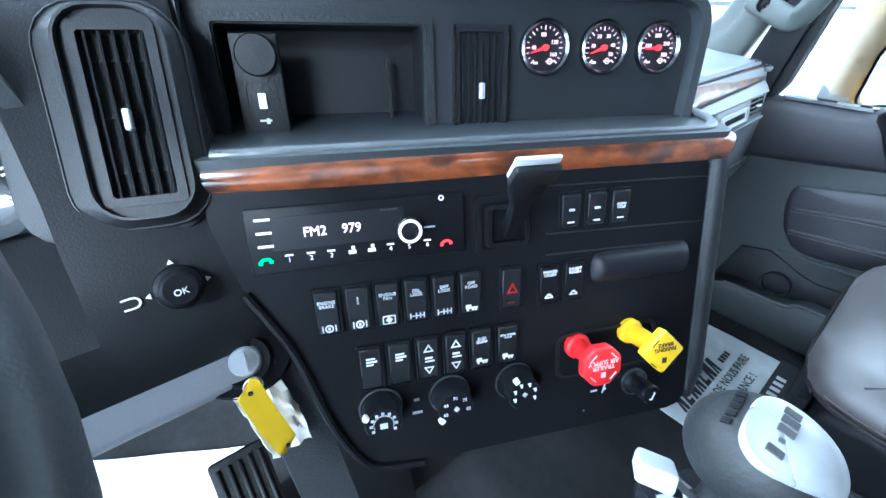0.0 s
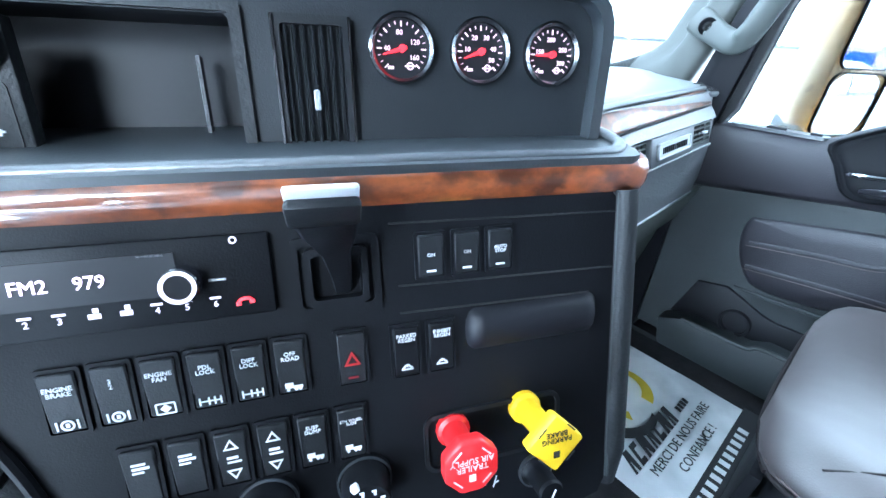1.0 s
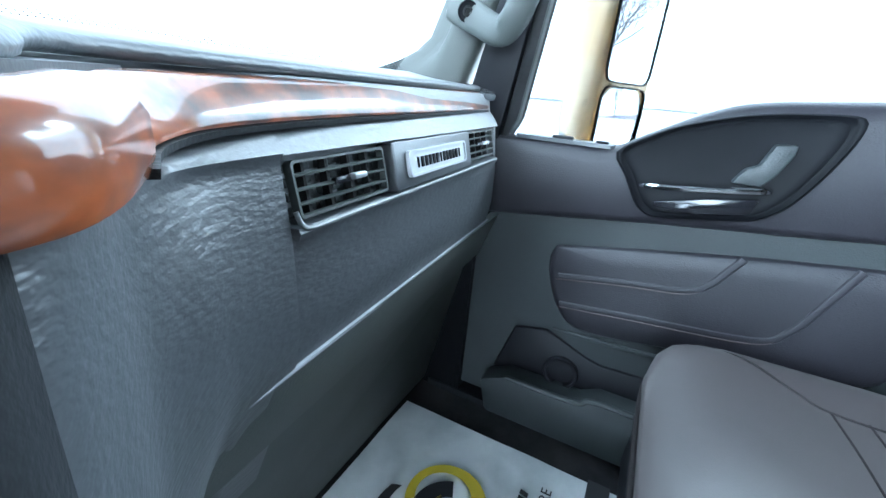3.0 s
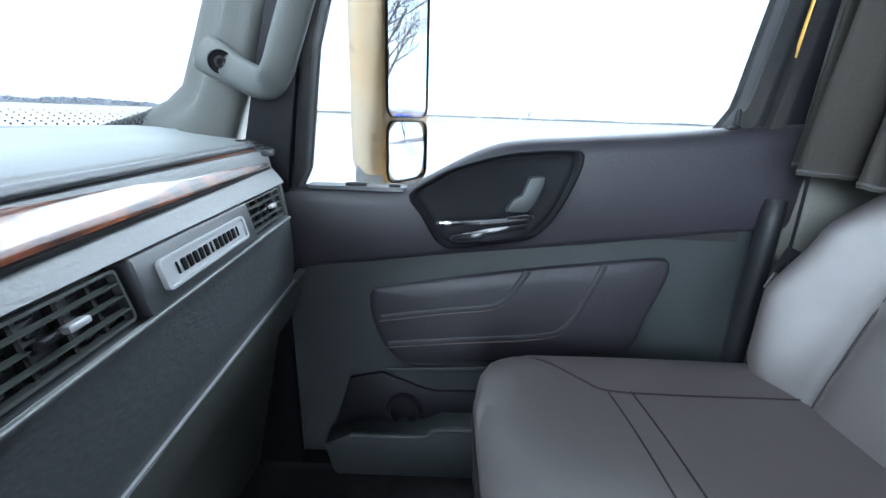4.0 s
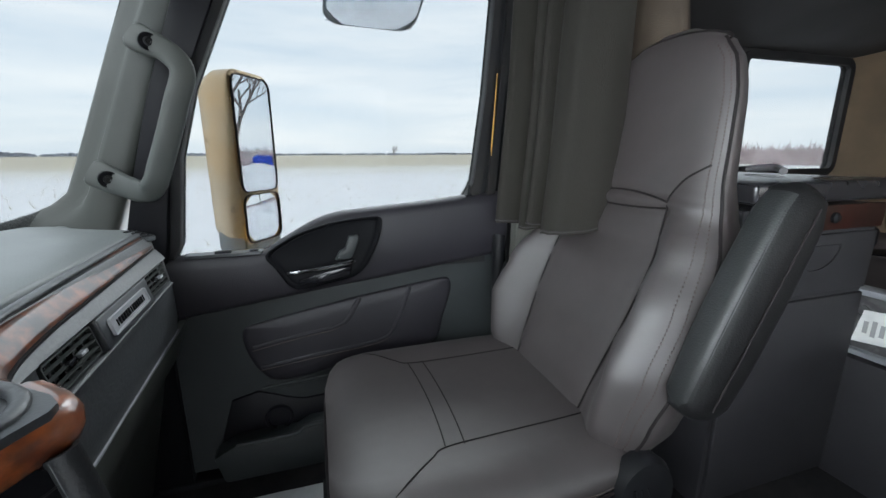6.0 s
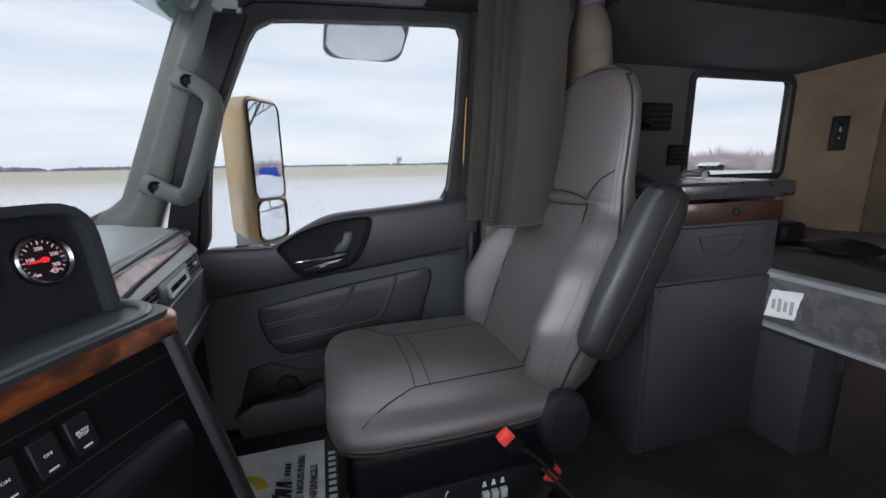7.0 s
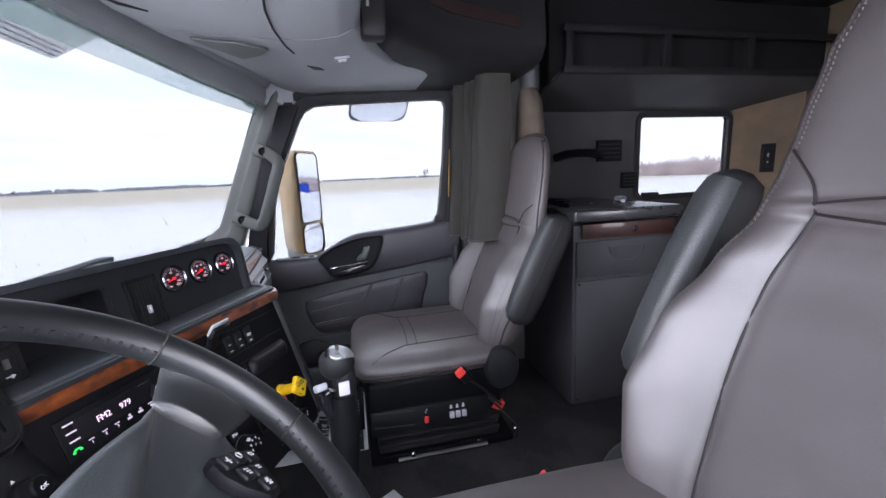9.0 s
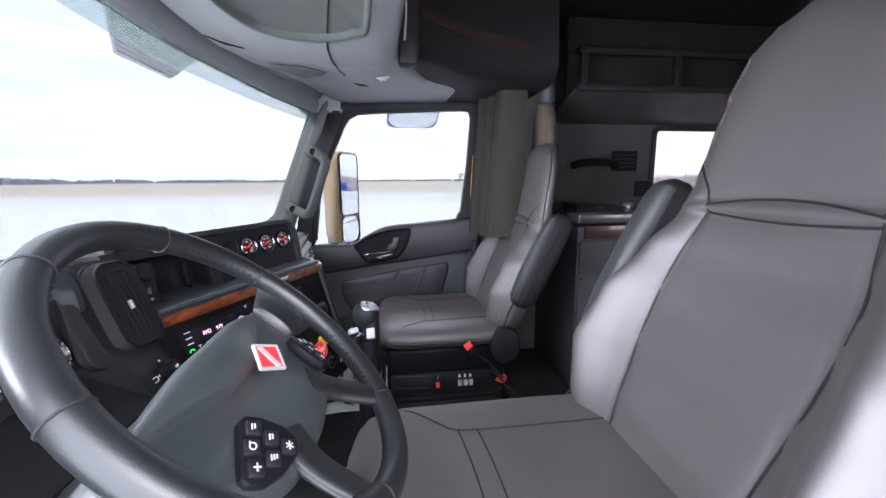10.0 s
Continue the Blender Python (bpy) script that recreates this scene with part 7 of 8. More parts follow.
# padded post at the sleeper opening and the drawn-back curtain
post = thing("padded_post", (1.17, -0.68, 0.9), "tan padded post at the sleeper opening", "post")
bm = bmesh.new()
rings = []
for z, w, d, x in ((0.80, 0.075, 0.03, 1.17), (0.95, 0.085, 0.04, 1.165), (1.10, 0.085, 0.045, 1.165), (1.20, 0.070, 0.042, 1.170), (1.245, 0.045, 0.036, 1.175), (1.26, 0.035, 0.03, 1.178)):
    rings.append([(x + w * math.cos(b), -0.690 + d * math.sin(b) + 0.004 * math.sin(5 * b + 9 * z), z) for b in [2 * math.pi * k / 20 for k in range(20)]])
loft(bm, rings)
part("pad", bm, post_cloth, post, "tan padded cloth", 70)
bm = bmesh.new()
rings = []
for z in [1.26 + 0.03 * i for i in range(13)]:
    rings.append([(1.185 + (0.045 + 0.008 * noise.noise((z * 14, b, 0))) * math.cos(b), -0.70 + (0.035 + 0.008 * noise.noise((z * 14, b, 3))) * math.sin(b), z) for b in [2 * math.pi * k / 18 for k in range(18)]])
loft(bm, rings)
part("upper_wrap", bm, cabinet_grey, post, "grey cloth wrap", 70)


def curtain(section, ztop, zbot, drift, seed, label):
    """A hanging cloth in a few deep, smooth folds, gathered flatter towards the rail. section: the folds in plan, near the hem."""
    mid = sum(y for _, y in section) / len(section)
    rows = []
    for i in range(25):
        t = i / 24
        deep = 1.30 + 0.45 * t
        pts = smooth([(x + drift[0] * t + 0.006 * noise.noise((k * 0.9 + seed, t * 2.2, 0)), mid + (y - mid) * deep + drift[1] * t + 0.008 * noise.noise((k * 0.7, t * 2.0, seed)), 0.0) for k, (x, y) in enumerate(section)], 5)
        n = len(pts)
        rows.append([V((p.x, p.y, ztop + (zbot - ztop) * t + (0.008 * math.sin(5.0 * k / n + seed) + 0.004 * noise.noise((k * 0.3, seed, 4))) * t)) for k, p in enumerate(pts)])
    bm = bmesh.new()
    cloth_sheet(bm, rows, 0.0018)
    ob = thing("curtain", (section[len(section) // 2][0], mid, zbot), label, "curtain", "sleeper curtains")
    part("cloth", bm, curtain_cloth, ob, angle=80)
    bm = bmesh.new()
    tube(bm, [p + V((0, 0, 0.006)) for p in rows[-1]], 0.0028, 6)
    part("hem", bm, sleeper_grey, ob, angle=80)
    return ob


curtain([(1.376, -0.490), (1.366, -0.458), (1.352, -0.466), (1.352, -0.530), (1.338, -0.545), (1.330, -0.480), (1.316, -0.440), (1.298, -0.455), (1.300, -0.540), (1.282, -0.555), (1.272, -0.500), (1.258, -0.462), (1.240, -0.475), (1.240, -0.53)],
        1.345, 0.672, (-0.012, 0.020), 0.7, "grey-beige cloth curtain drawn back beside the seat")
curtain([(1.256, -0.580), (1.246, -0.520), (1.230, -0.486), (1.216, -0.505), (1.222, -0.575), (1.206, -0.590), (1.198, -0.530), (1.176, -0.490), (1.142, -0.486), (1.112, -0.500), (1.106, -0.540), (1.118, -0.575)],
        1.345, 0.678, (-0.024, 0.040), 2.1, "grey-beige cloth curtain bunched behind the door")
bm = bmesh.new()
tube(bm, smooth([(1.40, -0.44, 1.352), (1.30, -0.49, 1.352), (1.22, -0.515, 1.352), (1.14, -0.53, 1.352)], 5), 0.008, 8)
single("curtain_rail", bm, steel, (1.2, -0.5, 1.352), "thin metal curtain rail under the upper cabinet", "curtain rail")

# seat belt of the passenger, its guide and buckle tongue
belt = thing("seat_belt", (1.37, -0.44, 0.3), "black seat belt hanging beside the pillar", "seat belt")
bm = bmesh.new()
tube(bm, smooth([(1.385, -0.445, 1.05), (1.36, -0.44, 0.75), (1.33, -0.425, 0.54), (1.325, -0.42, 0.42), (1.34, -0.43, 0.20)], 6), 0.022, 8, flat=0.08, up=(0.6, 0.8, 0))
part("webbing", bm, rubber, belt)
bm = bmesh.new()
tube(bm, smooth([(1.385, -0.425, 0.62), (1.375, -0.418, 0.56), (1.372, -0.42, 0.30), (1.385, -0.425, 0.08)], 6), 0.018, 10)
part("pillar_cover", bm, black_plastic, belt)
m = Matrix.Translation((1.318, -0.418, 0.535)) @ Matrix.Rotation(radians(20), 4, "X")
part("tongue", B((0, 0, 0), (0.008, 0.030, 0.045), m, 0.003), black_plastic, belt)
part("tongue_plate", B((-0.001, 0.004, -0.035), (0.003, 0.014, 0.030), m), steel, belt)

# grab handle on the windscreen pillar: a flat moulded loop with wide bolted ends
B1, B2 = V((1.350, 0.359, 1.061)), V((1.345, 0.463, 0.801))
grab = thing("grab_handle", tuple(B2), "grey moulded grab handle bolted to the windscreen pillar", "grab handle")
way = smooth([(1.357, 0.383, 1.0755), B1, (1.346, 0.333, 1.050), (1.343, 0.308, 1.028), (1.341, 0.301, 1.000), (1.338, 0.318, 0.950), (1.335, 0.338, 0.890), (1.332, 0.362, 0.825),
              (1.331, 0.376, 0.790), (1.334, 0.396, 0.772), (1.338, 0.430, 0.784), B2, (1.351, 0.488, 0.8145)], 6)
bm = bmesh.new()
n = len(way)
rings = []
flat_n = V((-0.86, -0.48, -0.12)).normalized()
for i, p in enumerate(way):
    t = (way[min(i + 1, n - 1)] - way[max(i - 1, 0)]).normalized()
    side = t.cross(flat_n).normalized()
    out_ = side.cross(t).normalized()
    f = i / (n - 1)
    w = 0.0225 + 0.0050 * min(1, 1.6 * max(0, 1 - min(f, 1 - f) / 0.16))
    if i in (0, n - 1):
        w *= 0.80
    elif i in (1, n - 2):
        w *= 0.97
    rings.append([p + side * w * math.copysign(abs(math.cos(b)) ** 0.55, math.cos(b)) + out_ * 0.0125 * math.copysign(abs(math.sin(b)) ** 0.75, math.sin(b)) for b in [2 * math.pi * k / 20 for k in range(20)]])
loft(bm, rings)
part("bar", bm, trim_grey, grab, angle=60)
for b in (B1, B2):
    f = Matrix.Translation(b + flat_n * 0.0168) @ flat_n.to_track_quat("-Y", "Z").to_matrix().to_4x4()
    bm = bmesh.new()
    lathe(bm, [(0.0165, -0.006), (0.0165, 0.0010), (0.0150, 0.0024), (0.0136, 0.0010), (0.0, 0.0004)], f, 24)
    cup = part("bolt_cup", bm, panel_black, grab, "dark sunk bolt seat")
    bm = bmesh.new()
    lathe(bm, [(0.0085, 0.0), (0.0080, 0.0030), (0.005, 0.0042), (0.0040, 0.0020), (0.0, 0.0020)], f, 12)
    part("bolt", bm, rubber, cup, "dark bolt head")

# ---- shift lever ----
SH = V((0.334, 0.078, 0.0))
gear = thing("shift_lever", tuple(SH), "black shift lever with a fat grey knob and a silver cap", "shift lever")
bm = bmesh.new()
tube(bm, [SH + V((0.014, 0.014, 0.26)), SH + V((0.009, 0.008, 0.40)), SH + V((0.005, 0.004, 0.47)), SH + V((0.003, 0.005, 0.545))], [0.022, 0.027, 0.0285, 0.0275], 18)
part("grip", bm, panel_black, gear, angle=70)
bm = bmesh.new()
tube(bm, smooth([SH + V((0.03, 0.03, 0.02)), SH + V((0.02, 0.02, 0.2)), SH + V((0.012, 0.012, 0.40))], 4), 0.013, 12)
part("shaft", bm, rubber, gear)
bm = bmesh.new()
tube(bm, [V((0.318, 0.112, 0.560)), V((0.322, 0.108, 0.530)), V((0.328, 0.098, 0.500))], [0.013, 0.014, 0.010], 14)
part("switch_body", bm, gloss_black, gear, "glossy black switch body")
up_n = V((-0.22, -0.24, 0.94)).normalized()
fall = V((0.10, -0.95, -0.22))
fall = (fall - up_n * fall.dot(up_n)).normalized()
lat = up_n.cross(fall).normalized() * -1
kn = Matrix.Translation((0.335, 0.086, 0.606)) @ Matrix((lat, -fall, up_n)).transposed().to_4x4()
KA, KB, KC = 0.0275, 0.0325, 0.0270


def knob_skin(x, y, lift=0.0):
    """The knob's upper skin over (x, y) in its own frame."""
    q = max(0.0, 1 - (abs(x) / KA) ** 2.3 - (abs(y) / KB) ** 2.3)
    return kn @ V((x, y, KC * q ** 0.47 + lift))


bm = bmesh.new()
rings = []
for k in range(21):
    a = -math.pi / 2 + math.pi * k / 20
    r, h = math.cos(a) ** 0.85 if k not in (0, 20) else 0.03, math.sin(a)
    rings.append([kn @ V((KA * r * math.cos(b), KB * r * math.sin(b), KC * h * (1.0 if h > 0 else 1.25))) for b in [2 * math.pi * j / 32 for j in range(32)]])
loft(bm, rings)
part("knob", bm, knob_black, gear, "grained dark grey knob", 80)
bm = bmesh.new()
tube(bm, [V((0.339, 0.077, 0.607)), V((0.338, 0.076, 0.570)), V((0.336, 0.077, 0.50))], [0.0205, 0.0215, 0.0225], 20)
part("knob_neck", bm, knob_black, gear, angle=80)
bm = bmesh.new()
cap = [(p.x, p.y) for p in smooth([(-0.010, 0.0165, 0), (0.010, 0.0165, 0), (0.0185, 0.008, 0), (0.0180, -0.004, 0), (0.011, -0.019, 0), (0, -0.0285, 0), (-0.011, -0.019, 0), (-0.0180, -0.004, 0), (-0.0185, 0.008, 0)], 5, closed=True)]
loft(bm, [[knob_skin(x * s_, (y + 0.004) * s_ - 0.004, lift) for x, y in cap] for s_, lift in ((1.03, -0.003), (1.03, 0.0014), (1.0, 0.0026), (0.95, 0.0022), (0.90, 0.0014), (0.7, 0.0014), (0.4, 0.0012), (0.1, 0.0010))])
capo = part("cap", bm, cap_silver, gear, "satin silver cap with black marks", 50)
bm = bmesh.new()
for i in range(5):
    x = -0.0115 + 0.0057 * i
    box(bm, (0, 0, 0), (0.0038 if i != 3 else 0.0020, 0.0070 if i != 3 else 0.0024, 0.0010), Matrix.Translation(knob_skin(x, 0.0040, 0.0016)) @ kn.to_3x3().to_4x4())
part("cap_mark", bm, print_black, capo)
bm = bmesh.new()
for i in range(5):
    x = -0.0090 + 0.0045 * i
    box(bm, (0, 0, 0), (0.0030, 0.0045, 0.0012), Matrix.Translation(knob_skin(x, 0.0225, 0.0)) @ kn.to_3x3().to_4x4() @ Matrix.Rotation(radians(-48), 4, "X"))
part("knob_mark", bm, panel_black, gear)
part("side_label", B((0, 0, 0), (0.004, 0.019, 0.026), Matrix.Translation((0.3135, 0.076, 0.563)) @ Matrix.Rotation(radians(12), 4, "Z"), 0.001), grey_mark, gear, "square pale label")
bm = bmesh.new()
tube(bm, [(0.325, 0.095, 0.555), (0.320, 0.105, 0.562), (0.316, 0.112, 0.568)], 0.006, 8)
part("splitter_stem", bm, chrome, gear)
part("splitter", B((0, 0, 0), (0.022, 0.021, 0.013), Matrix.Translation((0.313, 0.117, 0.571)) @ Matrix.Rotation(radians(25), 4, "Z") @ Matrix.Rotation(radians(30), 4, "Y"), 0.003), bunk_edge_grey, gear, "pale grey splitter switch")
bm = bmesh.new()
lathe(bm, [(0.085, 0.0), (0.080, 0.02), (0.060, 0.045), (0.055, 0.07), (0.040, 0.09), (0.034, 0.13), (0.020, 0.15)], Matrix.Translation(SH + V((0.03, 0.03, 0.0))) @ Matrix.Rotation(radians(-90), 4, "X"), 24)
part("boot", bm, rubber, gear, "black rubber boot", 80)

# ---- floor papers, key tag ----
def paper_sheet(name, m, w, l, seed, label):
    rows = []
    for i in range(17):
        y = -l / 2 + l * i / 16
        rows.append([m @ V((-w / 2 + w * k / 16, y, 0.006 + 0.008 * max(0, noise.noise((k * 0.22 + seed, i * 0.22, 0)))) ) for k in range(17)])
    bm = bmesh.new()
    sheet(bm, rows, 0.0012)
    ob = thing(name, tuple(m.translation), label, "paper mat", "paper floor mats")
    part("paper", bm, paper_white, ob, angle=80)
    return ob


# print runs from the console towards the door, read from the seat
PM = Matrix.Translation((1.105, 0.275, 0.0)) @ Matrix.Rotation(radians(0), 4, "Z")
mat_p = paper_sheet("paper_mat", PM, 0.40, 0.46, 0.4, "white paper floor mat with a printed crescent and lettering")
flat = lambda x, y, a=0.0: PM @ Matrix.Translation((x, y, 0.0145)) @ Matrix.Rotation(radians(a), 4, "Z") @ Matrix.Rotation(radians(-90), 4, "X")


def crescent(cx, cy, r0, r1, shift, a0, a1, mat, name):
    bm = bmesh.new()
    outer = [(cx + r0 * math.cos(radians(a0 + (a1 - a0) * i / 24)), cy + r0 * math.sin(radians(a0 + (a1 - a0) * i / 24))) for i in range(25)]
    inner = [(cx + shift[0] + r1 * math.cos(radians(a0 + (a1 - a0) * i / 24)), cy + shift[1] + r1 * math.sin(radians(a0 + (a1 - a0) * i / 24))) for i in range(25)]
    lo = [[PM @ V((x, y, z)) for x, y in outer] + [PM @ V((x, y, z)) for x, y in inner[::-1]] for z in (0.0142, 0.0148)]
    vs = [[bm.verts.new(p) for p in ring] for ring in lo]
    for i in range(24):
        for v in vs[1:]:
            bm.faces.new((v[i], v[i + 1], v[48 - i], v[49 - i]))
    bm.verts.ensure_lookup_table()
    for v in vs[0]:
        bm.verts.remove(v)
    return part(name, bm, mat, mat_p)


crescent(-0.035, 0.040, 0.104, 0.086, (0.013, 0.0), 70, 290, print_black, "crescent")
crescent(0.022, 0.040, 0.072, 0.050, (0.002, 0.006), -80, 120, print_yellow, "crescent")
crescent(-0.004, 0.020, 0.070, 0.052, (-0.012, -0.006), 20, 190, print_black, "crescent")
crescent(0.0, 0.004, 0.056, 0.036, (-0.002, 0.008), 60, 210, print_yellow, "crescent")
bm = bmesh.new()
g = PM @ Matrix.Translation((0.0, -0.070, 0.0146)) @ Matrix.Rotation(radians(-90), 4, "X")
for i in range(7):
    x, w, h = -0.150 + 0.030 * i, (0.022, 0.024, 0.027)[i % 3], 0.021
    shape = ([(-0.5, -1), (-0.2, -1), (0.0, 0.2), (0.15, -1), (0.5, -1), (0.6, 1), (-0.1, 1)], [(-0.5, -1), (0.4, -1), (0.45, -0.5), (-0.1, -0.5), (0.05, 0.5), (0.55, 0.5), (0.65, 1), (-0.25, 1)], [(-0.5, -1), (-0.15, -1), (-0.02, -0.15), (0.15, -1), (0.5, -1), (0.7, 1), (0.35, 1), (-0.2, 1)])[i % 3]
    prism(bm, [(x + w * a + 0.006 * b, h * b) for a, b in shape], g, -0.0004, 0.0004)
for i in range(4):
    prism(bm, [(0.068 + 0.013 * i + 0.0045 * a + 0.0015 * b, 0.0075 * b - 0.006) for a, b in ((-1, -1), (1, -1), (1, 1), (-1, 1))], g, -0.0004, 0.0004)
part("heavy_print", bm, print_black, mat_p)
for txt, y, sz in (("MERCI DE NOUS FAIRE", -0.112, 0.027), ("CONFIANCE !", -0.146, 0.027)):
    o = written("lettering", txt, sz, PM @ Matrix.Translation((0.0, y, 0.0146)) @ Matrix.Rotation(radians(-90), 4, "X"), print_black, mat_p)
bm = bmesh.new()
box(bm, (0, -0.195, 0.0142), (0.40, 0.040, 0.001), PM)
part("print_band", bm, print_black, mat_p)
bm = bmesh.new()
for i in range(11):
    box(bm, (-0.12 + 0.024 * i, -0.195, 0.0149), (0.013, 0.020, 0.0008), PM)
part("white_print", bm, paper_white, mat_p)
PD = Matrix.Translation((-0.07, 0.655, 0.0)) @ Matrix.Rotation(radians(-32), 4, "Z")
paper_sheet("paper_mat", PD, 0.30, 0.32, 3.3, "white paper floor mat on the driver's floor")
paper_sheet("paper_mat", Matrix.Translation((0.52, 0.05, 0.0)) @ Matrix.Rotation(radians(30), 4, "Z"), 0.24, 0.30, 5.3, "white paper sheet on the floor by the shift lever")

# pedals
ped = thing("pedal", (0.10, 0.50, 0.02), "black ribbed accelerator pedal", "pedal")
m = Matrix.Translation((0.125, 0.46, 0.14)) @ Matrix.Rotation(radians(-40), 4, "X")
part("plate", B((0, 0, 0), (0.075, 0.014, 0.24), m, 0.005), rubber, ped)
for i in range(5):
    part("rib", B((-0.028 + 0.014 * i, -0.009, 0), (0.006, 0.005, 0.22), m, 0.002, 1), black_plastic, ped)
part("heel", B((0.125, 0.53, 0.02), (0.07, 0.08, 0.04), None, 0.01), black_plastic, ped)

# key tag and bag on the ignition key
tag = thing("key_tag", (0.160, 0.405, 0.40), "long yellow key tag and a clear bag on the key", "key tag")
bm = bmesh.new()
way = [(0.155, 0.384, 0.500), (0.157, 0.380, 0.488), (0.161, 0.377, 0.462), (0.166, 0.377, 0.436), (0.171, 0.379, 0.410), (0.174, 0.382, 0.396)]
rings = []
run = smooth(way, 5)
for i, p in enumerate(run):
    e = min(i, len(run) - 1 - i)
    w = 0.0105 * (0.45, 0.80, 0.95)[e] if e < 3 else 0.0105
    rings.append([p + V((-w, -0.0035, -0.003)), p + V((w, 0.0035, 0.003)), p + V((w, 0.0050, 0.003)), p + V((-w, -0.0020, -0.003))])
loft(bm, rings)
part("strip", bm, yellow_tag, tag)
for p in (run[3], run[-4]):
    bm = bmesh.new()
    lathe(bm, [(0.0022, -0.001), (0.0022, 0.0008), (0.0, 0.0008)], Matrix.Translation(p + V((0, -0.0016, 0))) @ Matrix.Rotation(radians(-15), 4, "Z"), 10)
    part("hole", bm, rubber, tag)
bm = bmesh.new()
rows = []
for i in range(13):
    t = i / 12
    rows.append([V((0.142 + 0.044 * k / 9 + 0.016 * t + 0.003 * noise.noise((k * 0.7, i * 0.6, 1)), 0.402 - 0.004 * t + 0.007 * noise.noise((k * 0.6, i * 0.55, 4)) + 0.003 * noise.noise((k * 1.7, i * 1.5, 8)), 0.478 - 0.108 * t + 0.004 * noise.noise((k * 0.8, 2, 5)) * t)) for k in range(10)])
sheet(bm, rows, 0.0012)
part("bag", bm, bag_film, tag, "crumpled clear bag")
bm = bmesh.new()
tube(bm, [V((0.161, 0.396, 0.488)) + V((0.008 * math.cos(a), -0.003, 0.010 * math.sin(a))) for a in [2 * math.pi * i / 18 for i in range(18)]], 0.0012, 6, closed=True)
part("ring", bm, steel, tag)

# ---- sleeper ----
cab = thing("sleeper_cabinet", (1.27, -0.98, 0.0), "dark grey sleeper cabinet with a reddish wood drawer front", "cabinet")
part("body", B((1.275, -0.985, 0.365), (0.64, 0.44, 0.73), None, 0.006), cabinet_grey, cab)
part("worktop", B((1.27, -0.990, 0.765), (0.68, 0.47, 0.045), None, 0.010, 3), worktop_grey, cab, "smooth grey worktop")
dr = part("drawer", B((0.948, -0.995, 0.706), (0.014, 0.40, 0.056), None, 0.003), drawer_wood, cab, "reddish dark wood drawer front")
bm = bmesh.new()
lathe(bm, [(0.012, 0.0), (0.012, 0.006), (0.007, 0.010), (0.0, 0.010)], Matrix.Translation((0.941, -1.02, 0.706)) @ Matrix.Rotation(radians(-90), 4, "Z"), 16)
part("knob", bm, black_plastic, dr)
part("flap", B((0.951, -0.985, 0.598), (0.012, 0.42, 0.140), None, 0.004), cabinet_grey, cab)
bm = bmesh.new()
arc = [(-0.99 + 0.082 * math.cos(a), 0.643 + 0.058 * math.sin(a)) for a in [math.pi + math.pi * i / 14 for i in range(15)]]
ringed(bm, arc, [(-0.99 + (y + 0.99) * 0.93, 0.640 + (z - 0.643) * 0.93) for y, z in arc], YZ, 0.9415, 0.9455)
prism(bm, [(-0.99 + (y + 0.99) * 0.93, 0.640 + (z - 0.643) * 0.93) for y, z in arc], YZ, 0.9445, 0.9470)
part("pull", bm, cabinet_grey, cab, "rounded finger pull")
part("door", B((0.951, -0.985, 0.265), (0.012, 0.42, 0.50), None, 0.004), cabinet_grey, cab)
for z in (0.505, 0.03):
    bm = bmesh.new()
    lathe(bm, [(0.005, 0.0), (0.005, 0.003), (0.0, 0.004)], Matrix.Translation((0.944, -0.785, z)) @ Matrix.Rotation(radians(-90), 4, "Z"), 10)
    part("screw", bm, chrome, cab)
bm = bmesh.new()
for k in range(9):
    box(bm, (1.12 + 0.05 * (k % 3), -0.84 - 0.035 * k, 0.796 + 0.006 * (k % 2)), (0.05 + 0.02 * (k % 2), 0.03, 0.016), Matrix.Rotation(0.02 * k, 4, "Z"), 0.004)
single("small_items", bm, panel_black, (1.15, -0.98, 0.788), "small dark loose items lying on the worktop", "loose items")
bm = bmesh.new()
tube(bm, smooth([(1.10, -1.08, 0.80), (1.16, -1.13, 0.806), (1.24, -1.15, 0.80)], 5), 0.010, 8)
single("rolled_cloth", bm, dim_mark, (1.16, -1.12, 0.79), "small pale rolled cloth on the worktop", "cloth")

bunk = thing("bunk", (0.45, -1.8, 0.0), "lower bunk with a quilted dark vinyl front and grey edging", "bunk bed")
part("front_panel", B((0.45, -1.235, 0.435), (2.20, 0.05, 0.145), None, 0.010), bunk_vinyl, bunk, "quilted vinyl front")
for z in (0.512, 0.358):
    part("edging", B((0.45, -1.222, z), (2.20, 0.055, 0.016), None, 0.006), bunk_edge_grey, bunk, "pale grey edging")
bm = bmesh.new()
for i in range(44):
    x = 1.40 - 0.048 * i
    for z in (0.408, 0.462):
        ringed(bm, circle(0.016, 10, x + (0.024 if z > 0.43 else 0), z), circle(0.011, 10, x + (0.024 if z > 0.43 else 0), z), I, -1.2095, -1.2060)
tagged(part("quilting", bm, bunk_vinyl, bunk, "raised ring pattern"), kind="stuff")
rows = []
for i in range(15):
    rows.append([V((-0.66 + 2.24 * k / 24, -1.25 - 1.14 * i / 14, 0.505 + 0.022 * noise.noise((k * 0.35, i * 0.4, 2)) + 0.01 * noise.noise((k * 0.9, i, 7)))) for k in range(25)])
bm = bmesh.new()
sheet(bm, rows, -0.05)
part("mattress", bm, cabinet_brown, bunk, "dark rumpled mattress cover", 80)
